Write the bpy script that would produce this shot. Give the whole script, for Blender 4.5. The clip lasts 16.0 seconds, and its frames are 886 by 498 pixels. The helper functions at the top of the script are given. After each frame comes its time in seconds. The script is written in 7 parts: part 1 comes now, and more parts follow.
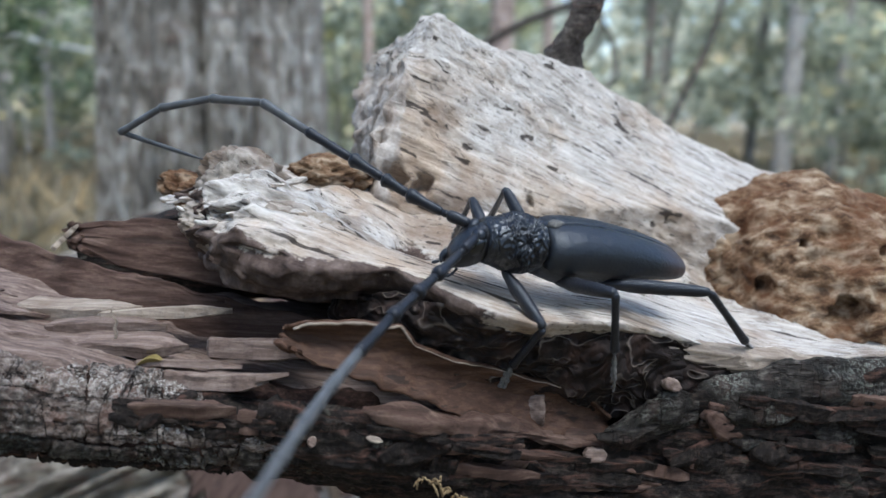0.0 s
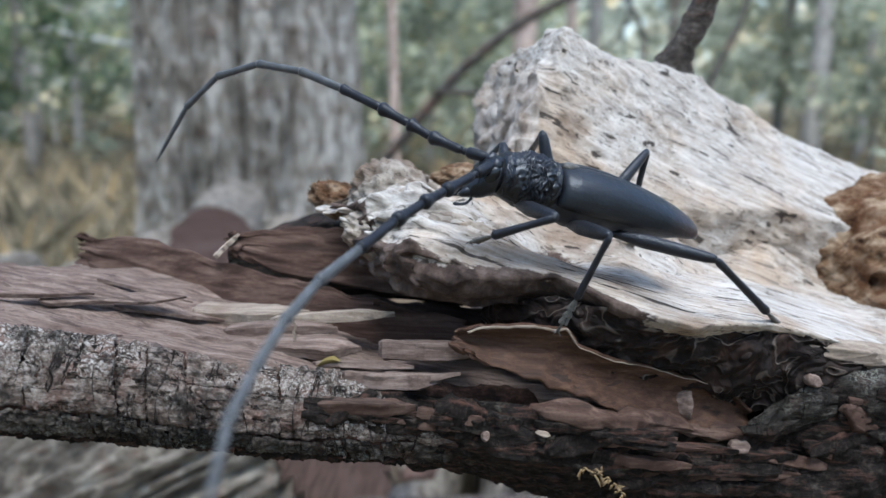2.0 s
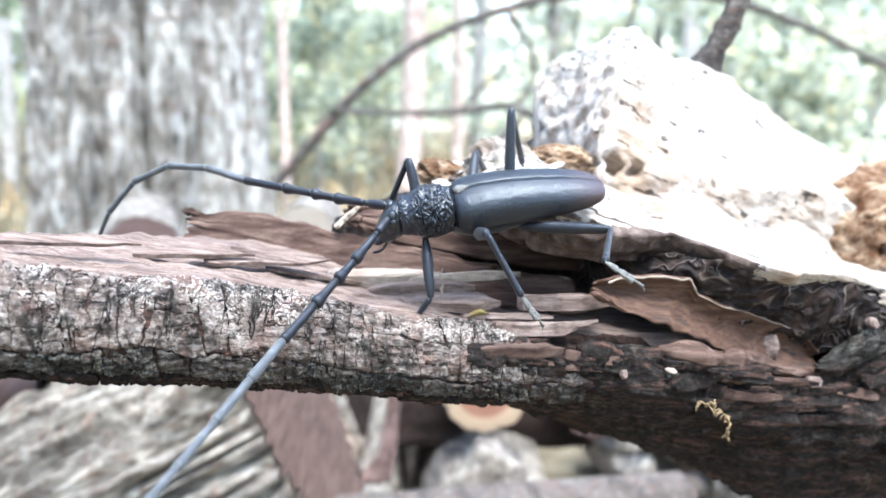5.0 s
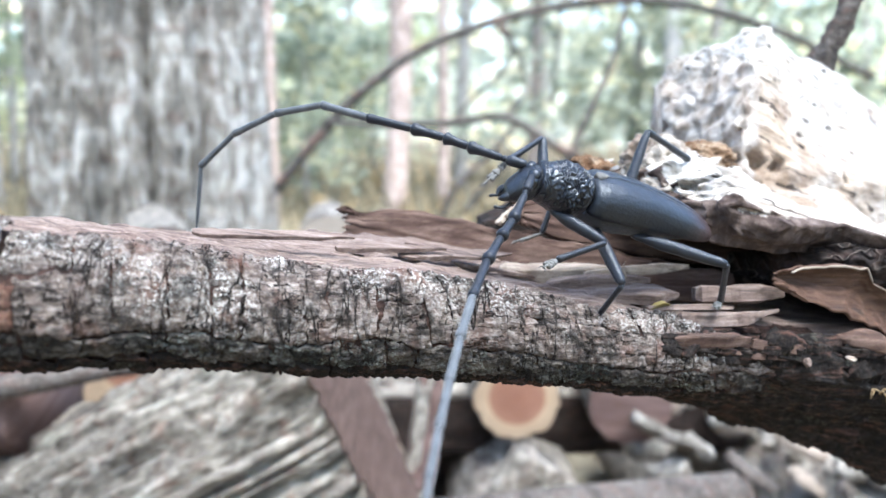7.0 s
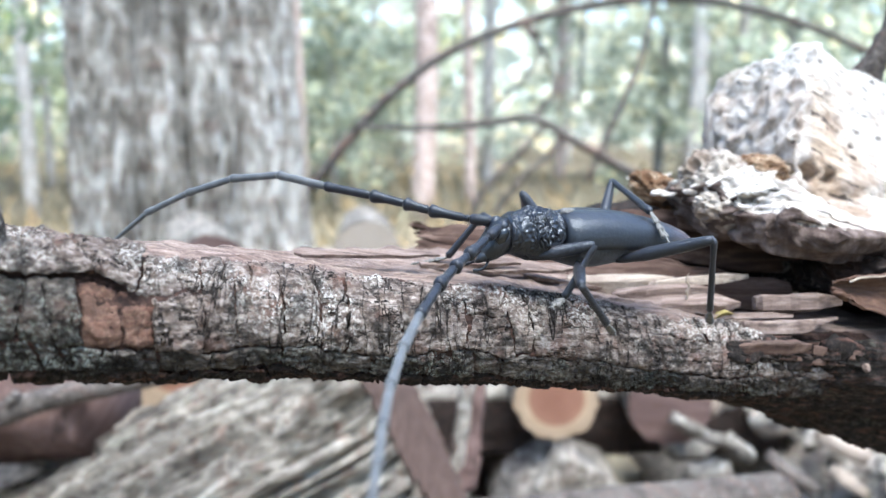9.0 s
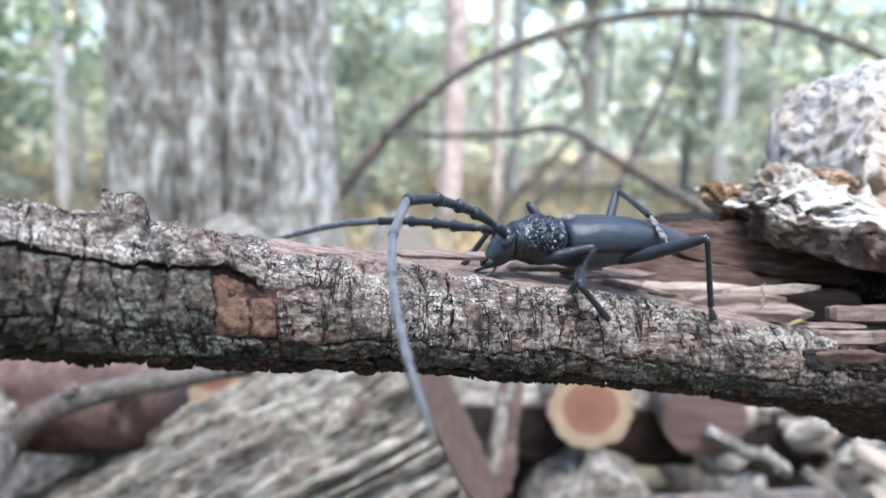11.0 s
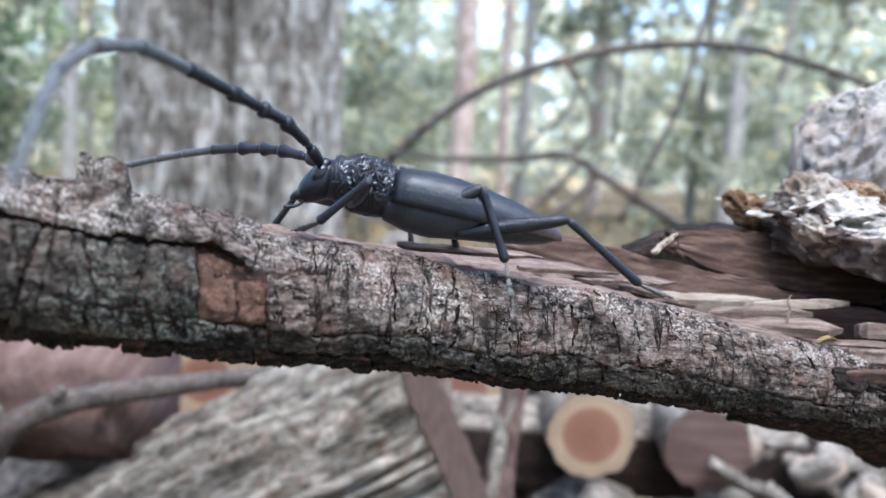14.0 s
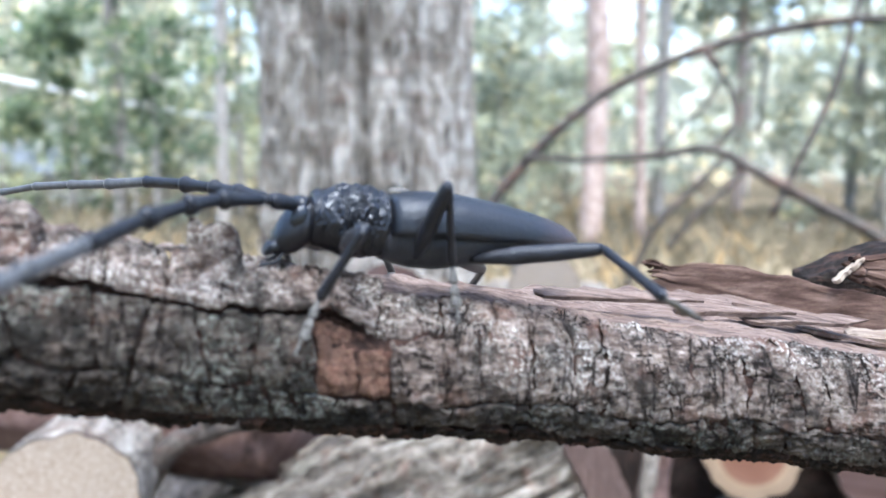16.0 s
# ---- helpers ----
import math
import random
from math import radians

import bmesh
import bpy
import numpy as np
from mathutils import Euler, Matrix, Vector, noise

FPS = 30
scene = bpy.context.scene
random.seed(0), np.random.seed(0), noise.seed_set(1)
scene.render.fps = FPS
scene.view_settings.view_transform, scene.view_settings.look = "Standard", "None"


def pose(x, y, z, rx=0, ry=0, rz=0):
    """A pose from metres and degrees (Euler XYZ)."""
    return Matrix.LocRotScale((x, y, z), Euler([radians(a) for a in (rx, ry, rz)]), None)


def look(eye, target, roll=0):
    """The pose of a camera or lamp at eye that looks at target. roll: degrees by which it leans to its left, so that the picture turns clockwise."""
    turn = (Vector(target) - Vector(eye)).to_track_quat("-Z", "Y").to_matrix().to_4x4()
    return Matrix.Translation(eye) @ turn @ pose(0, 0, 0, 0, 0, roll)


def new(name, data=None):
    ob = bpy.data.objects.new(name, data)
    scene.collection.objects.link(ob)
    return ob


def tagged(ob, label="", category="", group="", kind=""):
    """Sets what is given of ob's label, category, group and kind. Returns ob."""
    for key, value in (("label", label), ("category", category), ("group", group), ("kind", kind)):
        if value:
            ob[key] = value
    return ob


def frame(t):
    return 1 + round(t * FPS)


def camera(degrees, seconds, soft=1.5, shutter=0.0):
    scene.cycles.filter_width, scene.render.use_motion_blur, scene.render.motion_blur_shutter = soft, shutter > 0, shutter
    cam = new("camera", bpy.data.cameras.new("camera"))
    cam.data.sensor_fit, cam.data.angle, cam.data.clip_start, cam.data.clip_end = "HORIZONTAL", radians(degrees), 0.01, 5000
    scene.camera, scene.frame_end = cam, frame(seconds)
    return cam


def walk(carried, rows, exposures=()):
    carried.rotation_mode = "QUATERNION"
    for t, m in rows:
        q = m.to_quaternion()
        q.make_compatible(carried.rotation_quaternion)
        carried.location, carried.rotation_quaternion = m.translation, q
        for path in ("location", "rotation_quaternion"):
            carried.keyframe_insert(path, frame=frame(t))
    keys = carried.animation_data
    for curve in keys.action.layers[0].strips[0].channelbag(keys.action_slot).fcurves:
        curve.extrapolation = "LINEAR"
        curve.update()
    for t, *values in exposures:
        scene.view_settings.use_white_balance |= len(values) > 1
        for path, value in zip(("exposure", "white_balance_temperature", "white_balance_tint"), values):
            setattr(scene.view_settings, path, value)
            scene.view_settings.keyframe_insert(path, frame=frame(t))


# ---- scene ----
cam = camera(60.1, 16.0)
PATH = [
    (0, (0.00569, 0.01612, 0.61507), (-0.04236, 0.99815, 0.43255), 1.64),
    (0.5, (-3e-05, 0.01414, 0.61566), (-0.04411, 0.99447, 0.42332), 1.56),
    (1, (-0.00525, 0.00929, 0.61878), (-0.0622, 0.98913, 0.42731), 1.28),
    (1.5, (-0.01707, 0.00649, 0.6198), (-0.09107, 0.98435, 0.42409), 0.52),
    (2, (-0.02237, 0.00432, 0.62129), (-0.0977, 0.98068, 0.41873), 0.69),
    (2.5, (-0.02688, -0.00391, 0.6265), (-0.10444, 0.97174, 0.42131), 1.07),
    (3, (-0.03529, -0.00809, 0.62124), (-0.11277, 0.96614, 0.40944), 1.80),
    (3.5, (-0.04573, -0.01509, 0.61535), (-0.08081, 0.96412, 0.41557), 2.92),
    (4, (-0.0553, -0.01619, 0.61365), (-0.03968, 0.96604, 0.42663), 2.85),
    (6.5, (-0.12013, -0.01717, 0.60483), (-0.01899, 0.96513, 0.44715), 1.21),
    (7, (-0.12815, -0.01504, 0.60471), (-0.02783, 0.96778, 0.44978), 1.41),
    (7.5, (-0.12998, -0.01519, 0.60542), (-0.02917, 0.96787, 0.45236), 1.42),
    (8, (-0.13253, -0.0212, 0.60707), (-0.05668, 0.96284, 0.44608), 0.31),
    (8.5, (-0.13366, -0.02262, 0.60639), (-0.06115, 0.96169, 0.44555), 0.26),
    (9, (-0.14111, -0.02549, 0.6098), (-0.07535, 0.96035, 0.45553), 0.43),
    (11.5, (-0.15872, -0.03286, 0.60937), (-0.1237, 0.95604, 0.46499), 1.61),
    (12, (-0.15952, -0.02991, 0.60302), (-0.11182, 0.95785, 0.4545), 2.29),
    (12.5, (-0.15358, -0.0277, 0.60284), (-0.09625, 0.95974, 0.45561), 2.71),
    (13, (-0.1559, -0.02715, 0.60255), (-0.10686, 0.96074, 0.45531), 2.66),
    (13.5, (-0.15823, -0.02669, 0.60476), (-0.11706, 0.96313, 0.46853), 3.14),
    (14, (-0.15765, -0.02147, 0.60126), (-0.12542, 0.97164, 0.48857), 3.58),
    (14.5, (-0.16756, -0.02036, 0.60542), (-0.20724, 0.97339, 0.50106), 2.41),
    (15, (-0.16671, -0.01164, 0.60193), (-0.23753, 0.97956, 0.49009), 1.98),
    (15.5, (-0.16318, -0.00925, 0.60818), (-0.27179, 0.97846, 0.49576), 1.07),
    (16, (-0.15837, -0.00394, 0.60789), (-0.3038, 0.97873, 0.49295), 0.37),
]
# stops and white balance of the clip's camera on the way
EXPOSURE = [(0.0, 1.20, 5800, 6), (0.5, 1.18, 5800, 6), (2.0, 1.32, 5800, 6), (2.5, 1.82, 5800, 6), (3.0, 2.25, 5800, 6), (3.5, 2.6, 5800, 6), (4.0, 2.95, 5800, 6), (6.5, 2.65, 5800, 6), (7.0, 2.55, 5800, 6), (7.5, 2.4, 5800, 6), (8.0, 2.3, 5800, 6), (9.0, 2.45, 5800, 6), (11.5, 2.1, 5800, 8), (12.0, 1.95, 5800, 8), (12.5, 2.05, 5800, 8), (14.5, 1.95, 5800, 10), (16.0, 2.3, 5800, 10)]
walk(cam, [(t, look(eye, target, roll)) for t, eye, target, roll in PATH],
     exposures=EXPOSURE)

cam.data.dof.use_dof = True
cam.data.dof.focus_distance = 0.160
cam.data.dof.aperture_fstop = 14.0

# ---- world and light: a soft, shaded woodland day ----
SUN_ELEV, SUN_ROT = radians(74), radians(157)
world = bpy.data.worlds.new("woodland_sky")
scene.world = world
world.use_nodes = True
wn = world.node_tree
wn.nodes.clear()
sky = wn.nodes.new("ShaderNodeTexSky")
sky.sky_type, sky.sun_disc = "NISHITA", False
sky.sun_elevation, sky.sun_rotation = SUN_ELEV, SUN_ROT
sky.air_density, sky.dust_density, sky.ozone_density = 1.0, 2.0, 1.5
bg = wn.nodes.new("ShaderNodeBackground")
bg.inputs["Strength"].default_value = 0.15
wo = wn.nodes.new("ShaderNodeOutputWorld")
wn.links.new(sky.outputs[0], bg.inputs[0])
wn.links.new(bg.outputs[0], wo.inputs[0])
sun = new("sun", bpy.data.lights.new("sun", "SUN"))
sun.data.energy, sun.data.angle, sun.data.color = 4.6, radians(35), (1.0, 0.97, 0.93)
sun.matrix_world = look((0.5, -1.0, 5.0), (0, 0.2, 0.55))


# ---- materials ----
def mat(name, rough=0.8, spec=0.3, metal=0.0):
    m = bpy.data.materials.new(name)
    m.use_nodes = True
    b = m.node_tree.nodes["Principled BSDF"]
    b.inputs["Roughness"].default_value = rough
    b.inputs["Specular IOR Level"].default_value = spec
    b.inputs["Metallic"].default_value = metal
    return m, m.node_tree, b


def node(nt, kind, **kw):
    n = nt.nodes.new(kind)
    for k, v in kw.items():
        n.inputs[k].default_value = v
    return n


def coords(nt, scale, tilt=0.0):
    tc = nt.nodes.new("ShaderNodeTexCoord")
    mp = nt.nodes.new("ShaderNodeMapping")
    mp.inputs["Scale"].default_value = scale
    src = tc.outputs["Object"]
    if tilt:
        tm = nt.nodes.new("ShaderNodeMapping")
        tm.inputs["Rotation"].default_value = (0, radians(tilt), 0)
        nt.links.new(src, tm.inputs["Vector"])
        src = tm.outputs["Vector"]
    nt.links.new(src, mp.inputs["Vector"])
    return mp.outputs["Vector"]


def noise_tex(nt, scale, detail=6.0, rough=0.6, stretch=(1, 1, 1), distort=0.0, tilt=0.0):
    n = node(nt, "ShaderNodeTexNoise", Scale=scale, Detail=detail, Roughness=rough, Distortion=distort)
    nt.links.new(coords(nt, stretch, tilt), n.inputs["Vector"])
    return n.outputs["Fac"]


def ramp(nt, fac, stops):
    r = nt.nodes.new("ShaderNodeValToRGB")
    while len(r.color_ramp.elements) < len(stops):
        r.color_ramp.elements.new(0.5)
    for e, (p, c) in zip(r.color_ramp.elements, stops):
        e.position, e.color = p, (*c, 1)
    nt.links.new(fac, r.inputs["Fac"])
    return r.outputs["Color"]


def mix(nt, fac, a, b, kind="MIX"):
    n = nt.nodes.new("ShaderNodeMix")
    n.data_type, n.blend_type = "RGBA", kind
    for k, v in (("Factor", fac), ("A", a), ("B", b)):
        s = next(i for i in n.inputs if i.name == k and i.type == ("VALUE" if k == "Factor" else "RGBA"))
        if isinstance(v, (int, float)):
            s.default_value = v
        elif isinstance(v, tuple):
            s.default_value = (*v, 1)
        else:
            nt.links.new(v, s)
    return next(o for o in n.outputs if o.type == "RGBA")


def bump(nt, b, height, strength, distance):
    n = node(nt, "ShaderNodeBump", Strength=strength, Distance=distance)
    nt.links.new(height, n.inputs["Height"])
    last = b.inputs["Normal"].links
    if last:
        nt.links.new(last[0].from_socket, n.inputs["Normal"])
    nt.links.new(n.outputs[0], b.inputs["Normal"])


def paint(nt, b, color):
    nt.links.new(color, b.inputs["Base Color"])


def vary(nt, color, amount=0.25):
    oi = nt.nodes.new("ShaderNodeObjectInfo")
    hs = node(nt, "ShaderNodeHueSaturation")
    mr = node(nt, "ShaderNodeMapRange", **{"To Min": 1 - amount, "To Max": 1 + amount})
    nt.links.new(oi.outputs["Random"], mr.inputs["Value"])
    nt.links.new(mr.outputs[0], hs.inputs["Value"])
    nt.links.new(color, hs.inputs["Color"])
    return hs.outputs["Color"]


def wood(name, stops, grain=(60, 700, 700), stain=(0.10, 0.07, 0.05), stain_at=(0.55, 0.75), cracks=0.5, rough=0.85, relief=0.0006, tilt=0.0, ochre=None, torn=None):
    """Weathered wood: long fibres along x, blotchy stains, thin dark checks."""
    m, nt, b = mat(name, rough, 0.2)
    fib = noise_tex(nt, 1.0, 7, 0.65, grain, 0.0, tilt)
    blot = noise_tex(nt, 55, 4, 0.6)
    fine = noise_tex(nt, 1500, 3, 0.6)
    col = ramp(nt, fib, stops)
    st = ramp(nt, blot, ((stain_at[0], (0, 0, 0)), (stain_at[1], (1, 1, 1))))
    col = mix(nt, st, col, mix(nt, 0.65, col, stain))
    ck = noise_tex(nt, 1.0, 3, 0.5, (grain[0] * 0.55, grain[1] * 0.6, grain[2] * 0.6), 0.4, tilt)
    line = ramp(nt, ck, ((0.0, (1, 1, 1)), (0.34, (1, 1, 1)), (0.365, (0, 0, 0)), (1.0, (0, 0, 0))))
    if ochre:
        # warm patches of rot and a second set of hair-fine checks
        warm = ramp(nt, noise_tex(nt, 32, 5, 0.62), ((0.47, (0, 0, 0)), (0.66, (0.75, 0.75, 0.75))))
        col = mix(nt, warm, col, mix(nt, 1.0, col, ochre, "MULTIPLY"))
        hair = noise_tex(nt, 1.0, 2, 0.5, (grain[0] * 2.2, grain[1] * 1.6, grain[2] * 1.6), 0.8, tilt)
        thin = ramp(nt, hair, ((0.0, (1, 1, 1)), (0.36, (1, 1, 1)), (0.39, (0, 0, 0)), (1.0, (0, 0, 0))))
        col = mix(nt, thin, col, mix(nt, 0.6, col, (0.06, 0.045, 0.035)))
    col = mix(nt, line, col, mix(nt, cracks, col, (0.03, 0.022, 0.018)))
    if torn:
        # where the weathered skin has broken away the older wood shows
        at = nt.nodes.new("ShaderNodeAttribute")
        at.attribute_name = "broken"
        edge = node(nt, "ShaderNodeMath")
        edge.operation = "MULTIPLY_ADD"
        nt.links.new(noise_tex(nt, 330, 5, 0.65), edge.inputs[0])
        edge.inputs[1].default_value = 0.9
        nt.links.new(at.outputs["Fac"], edge.inputs[2])
        col = mix(nt, ramp(nt, edge.outputs[0], ((0.88, (0, 0, 0)), (1.0, (1, 1, 1)))), col, ramp(nt, noise_tex(nt, 1.0, 6, 0.62, (260, 230, 150)), torn))
    col = mix(nt, 0.25, col, ramp(nt, fine, ((0.3, (0.25, 0.24, 0.23)), (0.7, (1, 1, 1)))), "MULTIPLY")
    paint(nt, b, col)
    bump(nt, b, fib, 0.7, relief)
    bump(nt, b, fine, 0.35, relief * 0.3)
    return m


M_PALE = wood("weathered_pale_wood", ((0.28, (0.20, 0.17, 0.145)), (0.43, (0.45, 0.405, 0.36)), (0.66, (0.66, 0.62, 0.57))), grain=(40, 650, 650), stain=(0.20, 0.145, 0.105), stain_at=(0.51, 0.66), cracks=0.9, tilt=-20, relief=0.0010, ochre=(0.80, 0.62, 0.46), torn=((0.30, (0.17, 0.125, 0.095)), (0.45, (0.39, 0.325, 0.275)), (0.66, (0.58, 0.52, 0.465))))
M_SHELF = wood("weathered_shelf_wood", ((0.28, (0.20, 0.17, 0.145)), (0.43, (0.45, 0.405, 0.36)), (0.66, (0.66, 0.62, 0.57))), grain=(40, 650, 650), stain=(0.20, 0.145, 0.105), stain_at=(0.51, 0.66), cracks=0.9, tilt=-20, relief=0.0010, ochre=(0.80, 0.62, 0.46), torn=((0.27, (0.022, 0.015, 0.012)), (0.48, (0.078, 0.053, 0.043)), (0.74, (0.21, 0.16, 0.135))))
M_LUMP = wood("brown_stained_torn_wood", ((0.28, (0.15, 0.115, 0.09)), (0.45, (0.34, 0.29, 0.24)), (0.70, (0.52, 0.47, 0.415))), grain=(60, 500, 500), stain=(0.10, 0.06, 0.04), stain_at=(0.50, 0.62), cracks=0.8, relief=0.0010, tilt=-20, ochre=(0.92, 0.70, 0.50))
M_SPLIT = wood("split_inner_wood", ((0.27, (0.055, 0.036, 0.029)), (0.48, (0.165, 0.117, 0.096)), (0.74, (0.34, 0.265, 0.225))), stain=(0.10, 0.052, 0.036))
M_SHEET = wood("dark_brown_wood_sheet", ((0.27, (0.026, 0.015, 0.011)), (0.48, (0.082, 0.048, 0.036)), (0.74, (0.20, 0.135, 0.105))), grain=(30, 500, 500), stain=(0.05, 0.03, 0.022))
M_SPLINTER = wood("dry_splinter_wood", ((0.25, (0.17, 0.13, 0.10)), (0.5, (0.30, 0.24, 0.19)), (0.75, (0.46, 0.39, 0.32))), stain=(0.16, 0.10, 0.07))
M_FLAP = wood("smooth_brown_underbark", ((0.25, (0.034, 0.018, 0.012)), (0.5, (0.080, 0.042, 0.027)), (0.78, (0.17, 0.098, 0.064))), stain=(0.05, 0.03, 0.02), cracks=0.7, rough=0.6, relief=0.0005)
M_BROWN = wood("brown_rotten_wood", ((0.34, (0.030, 0.015, 0.009)), (0.47, (0.17, 0.100, 0.055)), (0.66, (0.44, 0.34, 0.24))), grain=(150, 330, 330), stain=(0.10, 0.038, 0.014), stain_at=(0.46, 0.60), rough=0.95, relief=0.0010)
M_RED = wood("reddish_split_firewood", ((0.25, (0.085, 0.050, 0.042)), (0.5, (0.17, 0.108, 0.092)), (0.78, (0.28, 0.195, 0.168))), grain=(10, 90, 90), stain=(0.14, 0.08, 0.06), relief=0.001)


def dark_wood():
    """Dark insect-eaten wood with broken, wandering pale rims."""
    m, nt, b = mat("dark_gallery_wood", 0.82, 0.22)
    n0 = noise_tex(nt, 70, 4, 0.55)
    field = noise_tex(nt, 78, 2, 0.5, (1.0, 0.9, 1.25), 0.7)
    mul = nt.nodes.new("ShaderNodeMath")
    mul.operation, mul.inputs[1].default_value = "MULTIPLY", 13.0
    nt.links.new(field, mul.inputs[0])
    saw = nt.nodes.new("ShaderNodeMath")
    saw.operation, saw.inputs[1].default_value = "PINGPONG", 1.0
    nt.links.new(mul.outputs[0], saw.inputs[0])
    n = noise_tex(nt, 300, 5, 0.65)
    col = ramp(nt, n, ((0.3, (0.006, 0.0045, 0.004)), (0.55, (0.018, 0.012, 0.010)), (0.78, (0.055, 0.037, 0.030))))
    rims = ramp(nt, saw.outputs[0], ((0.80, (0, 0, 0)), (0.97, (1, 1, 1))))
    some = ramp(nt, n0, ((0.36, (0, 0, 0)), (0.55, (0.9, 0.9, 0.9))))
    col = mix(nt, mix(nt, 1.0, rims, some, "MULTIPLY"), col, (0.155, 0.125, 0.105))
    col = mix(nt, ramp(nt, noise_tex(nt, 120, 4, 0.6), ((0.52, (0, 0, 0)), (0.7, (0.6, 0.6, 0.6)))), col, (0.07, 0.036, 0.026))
    paint(nt, b, col)
    bump(nt, b, saw.outputs[0], 0.9, 0.0014)
    bump(nt, b, n, 0.7, 0.0007)
    return m


M_DARK = dark_wood()


def bark(name, lo, mid, hi, scale=1.0, lichen=0.5, random_tone=True, moss=(0.20, 0.22, 0.17), st=(1, 1, 1), relief=1.0, sharp=0.22, tone=0.42):
    m, nt, b = mat(name, 0.9, 0.2)
    big = noise_tex(nt, 90 * scale, 6, 0.65, st)
    fine = noise_tex(nt, 620 * scale, 6, 0.7, (st[0], 0.8 * st[1], 1.6 * st[2]))
    layer = noise_tex(nt, 1.0, 5, 0.6, (90 * scale, 500 * scale, 700 * scale))
    col = ramp(nt, fine, ((0.5 - sharp, lo), (0.5, mid), (0.5 + sharp, hi)))
    red = ramp(nt, layer, ((0.52, (0, 0, 0)), (0.68, (1, 1, 1))))
    col = mix(nt, red, col, mix(nt, 0.5, col, (0.17, 0.085, 0.06)))
    li = ramp(nt, big, ((0.56, (0, 0, 0)), (0.66, (1, 1, 1))))
    sp = ramp(nt, fine, ((0.5, (0, 0, 0)), (0.6, (lichen, lichen, lichen))))
    col = mix(nt, mix(nt, 1.0, li, sp, "MULTIPLY"), col, moss)
    dirt = ramp(nt, noise_tex(nt, 150 * scale, 4, 0.55, st), ((0.50, (0, 0, 0)), (0.64, (0.8, 0.8, 0.8))))
    col = mix(nt, dirt, col, mix(nt, 0.7, col, lo))
    v = node(nt, "ShaderNodeTexVoronoi", Scale=300.0 * scale)
    v.feature = "DISTANCE_TO_EDGE"
    nt.links.new(coords(nt, (1.3 * st[0], st[1], 0.6 * st[2])), v.inputs["Vector"])
    crack = ramp(nt, v.outputs["Distance"], ((0.0, (1, 1, 1)), (0.05, (0, 0, 0))))
    col = mix(nt, mix(nt, 0.45, (0, 0, 0), crack), col, (0.02, 0.016, 0.013))
    paint(nt, b, vary(nt, col, tone) if random_tone else col)
    bump(nt, b, v.outputs["Distance"], 0.35, 0.0012 / scale * relief)
    bump(nt, b, layer, 0.9, 0.0009 / scale * relief)
    bump(nt, b, fine, 0.8, 0.0006 / scale * relief)
    return m


def cracked_bark(name, lo, mid, hi, warm, lichen, dark_at):
    """Old bark of a thin branch: layered flakes, crooked checks across the grain, lichen and black damp patches."""
    m, nt, b = mat(name, 0.9, 0.2)
    big = noise_tex(nt, 75, 5, 0.6)
    grain = noise_tex(nt, 1.0, 6, 0.68, (300, 900, 1100))
    spot = noise_tex(nt, 1500, 5, 0.7)
    blot = noise_tex(nt, 260, 5, 0.62)
    col = ramp(nt, grain, ((0.30, lo), (0.48, mid), (0.68, hi)))
    col = mix(nt, ramp(nt, blot, ((0.40, (0, 0, 0)), (0.62, (0.75, 0.75, 0.75)))), col, mix(nt, 0.75, col, lo))
    col = mix(nt, ramp(nt, noise_tex(nt, 120, 4, 0.6), ((0.53, (0, 0, 0)), (0.66, (0.8, 0.8, 0.8)))), col, mix(nt, 0.6, col, warm))
    grey = mix(nt, 1.0, ramp(nt, big, ((0.46, (0, 0, 0)), (0.60, (1, 1, 1)))), ramp(nt, spot, ((0.50, (0, 0, 0)), (0.58, (0.9, 0.9, 0.9)))), "MULTIPLY")
    col = mix(nt, grey, col, lichen)
    damp = ramp(nt, noise_tex(nt, 130, 5, 0.65), ((dark_at, (0, 0, 0)), (dark_at + 0.10, (0.85, 0.85, 0.85))))
    col = mix(nt, damp, col, mix(nt, 0.8, col, (0.012, 0.012, 0.010)))
    # crooked hair cracks across the branch, and longer ones along it
    across = noise_tex(nt, 1.0, 4, 0.5, (250, 30, 42), 0.25)
    along = noise_tex(nt, 1.0, 4, 0.55, (28, 260, 230), 0.3)
    c1 = ramp(nt, across, ((0.488, (0, 0, 0)), (0.498, (1, 1, 1)), (0.506, (1, 1, 1)), (0.516, (0, 0, 0))))
    c2 = ramp(nt, along, ((0.486, (0, 0, 0)), (0.497, (1, 1, 1)), (0.505, (1, 1, 1)), (0.518, (0, 0, 0))))
    gaps = mix(nt, 1.0, mix(nt, 1.0, c1, c2, "LIGHTEN"), ramp(nt, noise_tex(nt, 140, 3, 0.5), ((0.34, (0.25, 0.25, 0.25)), (0.52, (1, 1, 1)))), "MULTIPLY")
    paint(nt, b, vary(nt, mix(nt, gaps, col, (0.014, 0.010, 0.008)), 0.12))
    inv = nt.nodes.new("ShaderNodeInvert")
    nt.links.new(gaps, inv.inputs["Color"])
    bump(nt, b, inv.outputs[0], 0.8, 0.0008)
    bump(nt, b, grain, 0.9, 0.0007)
    bump(nt, b, spot, 0.7, 0.0003)
    return m


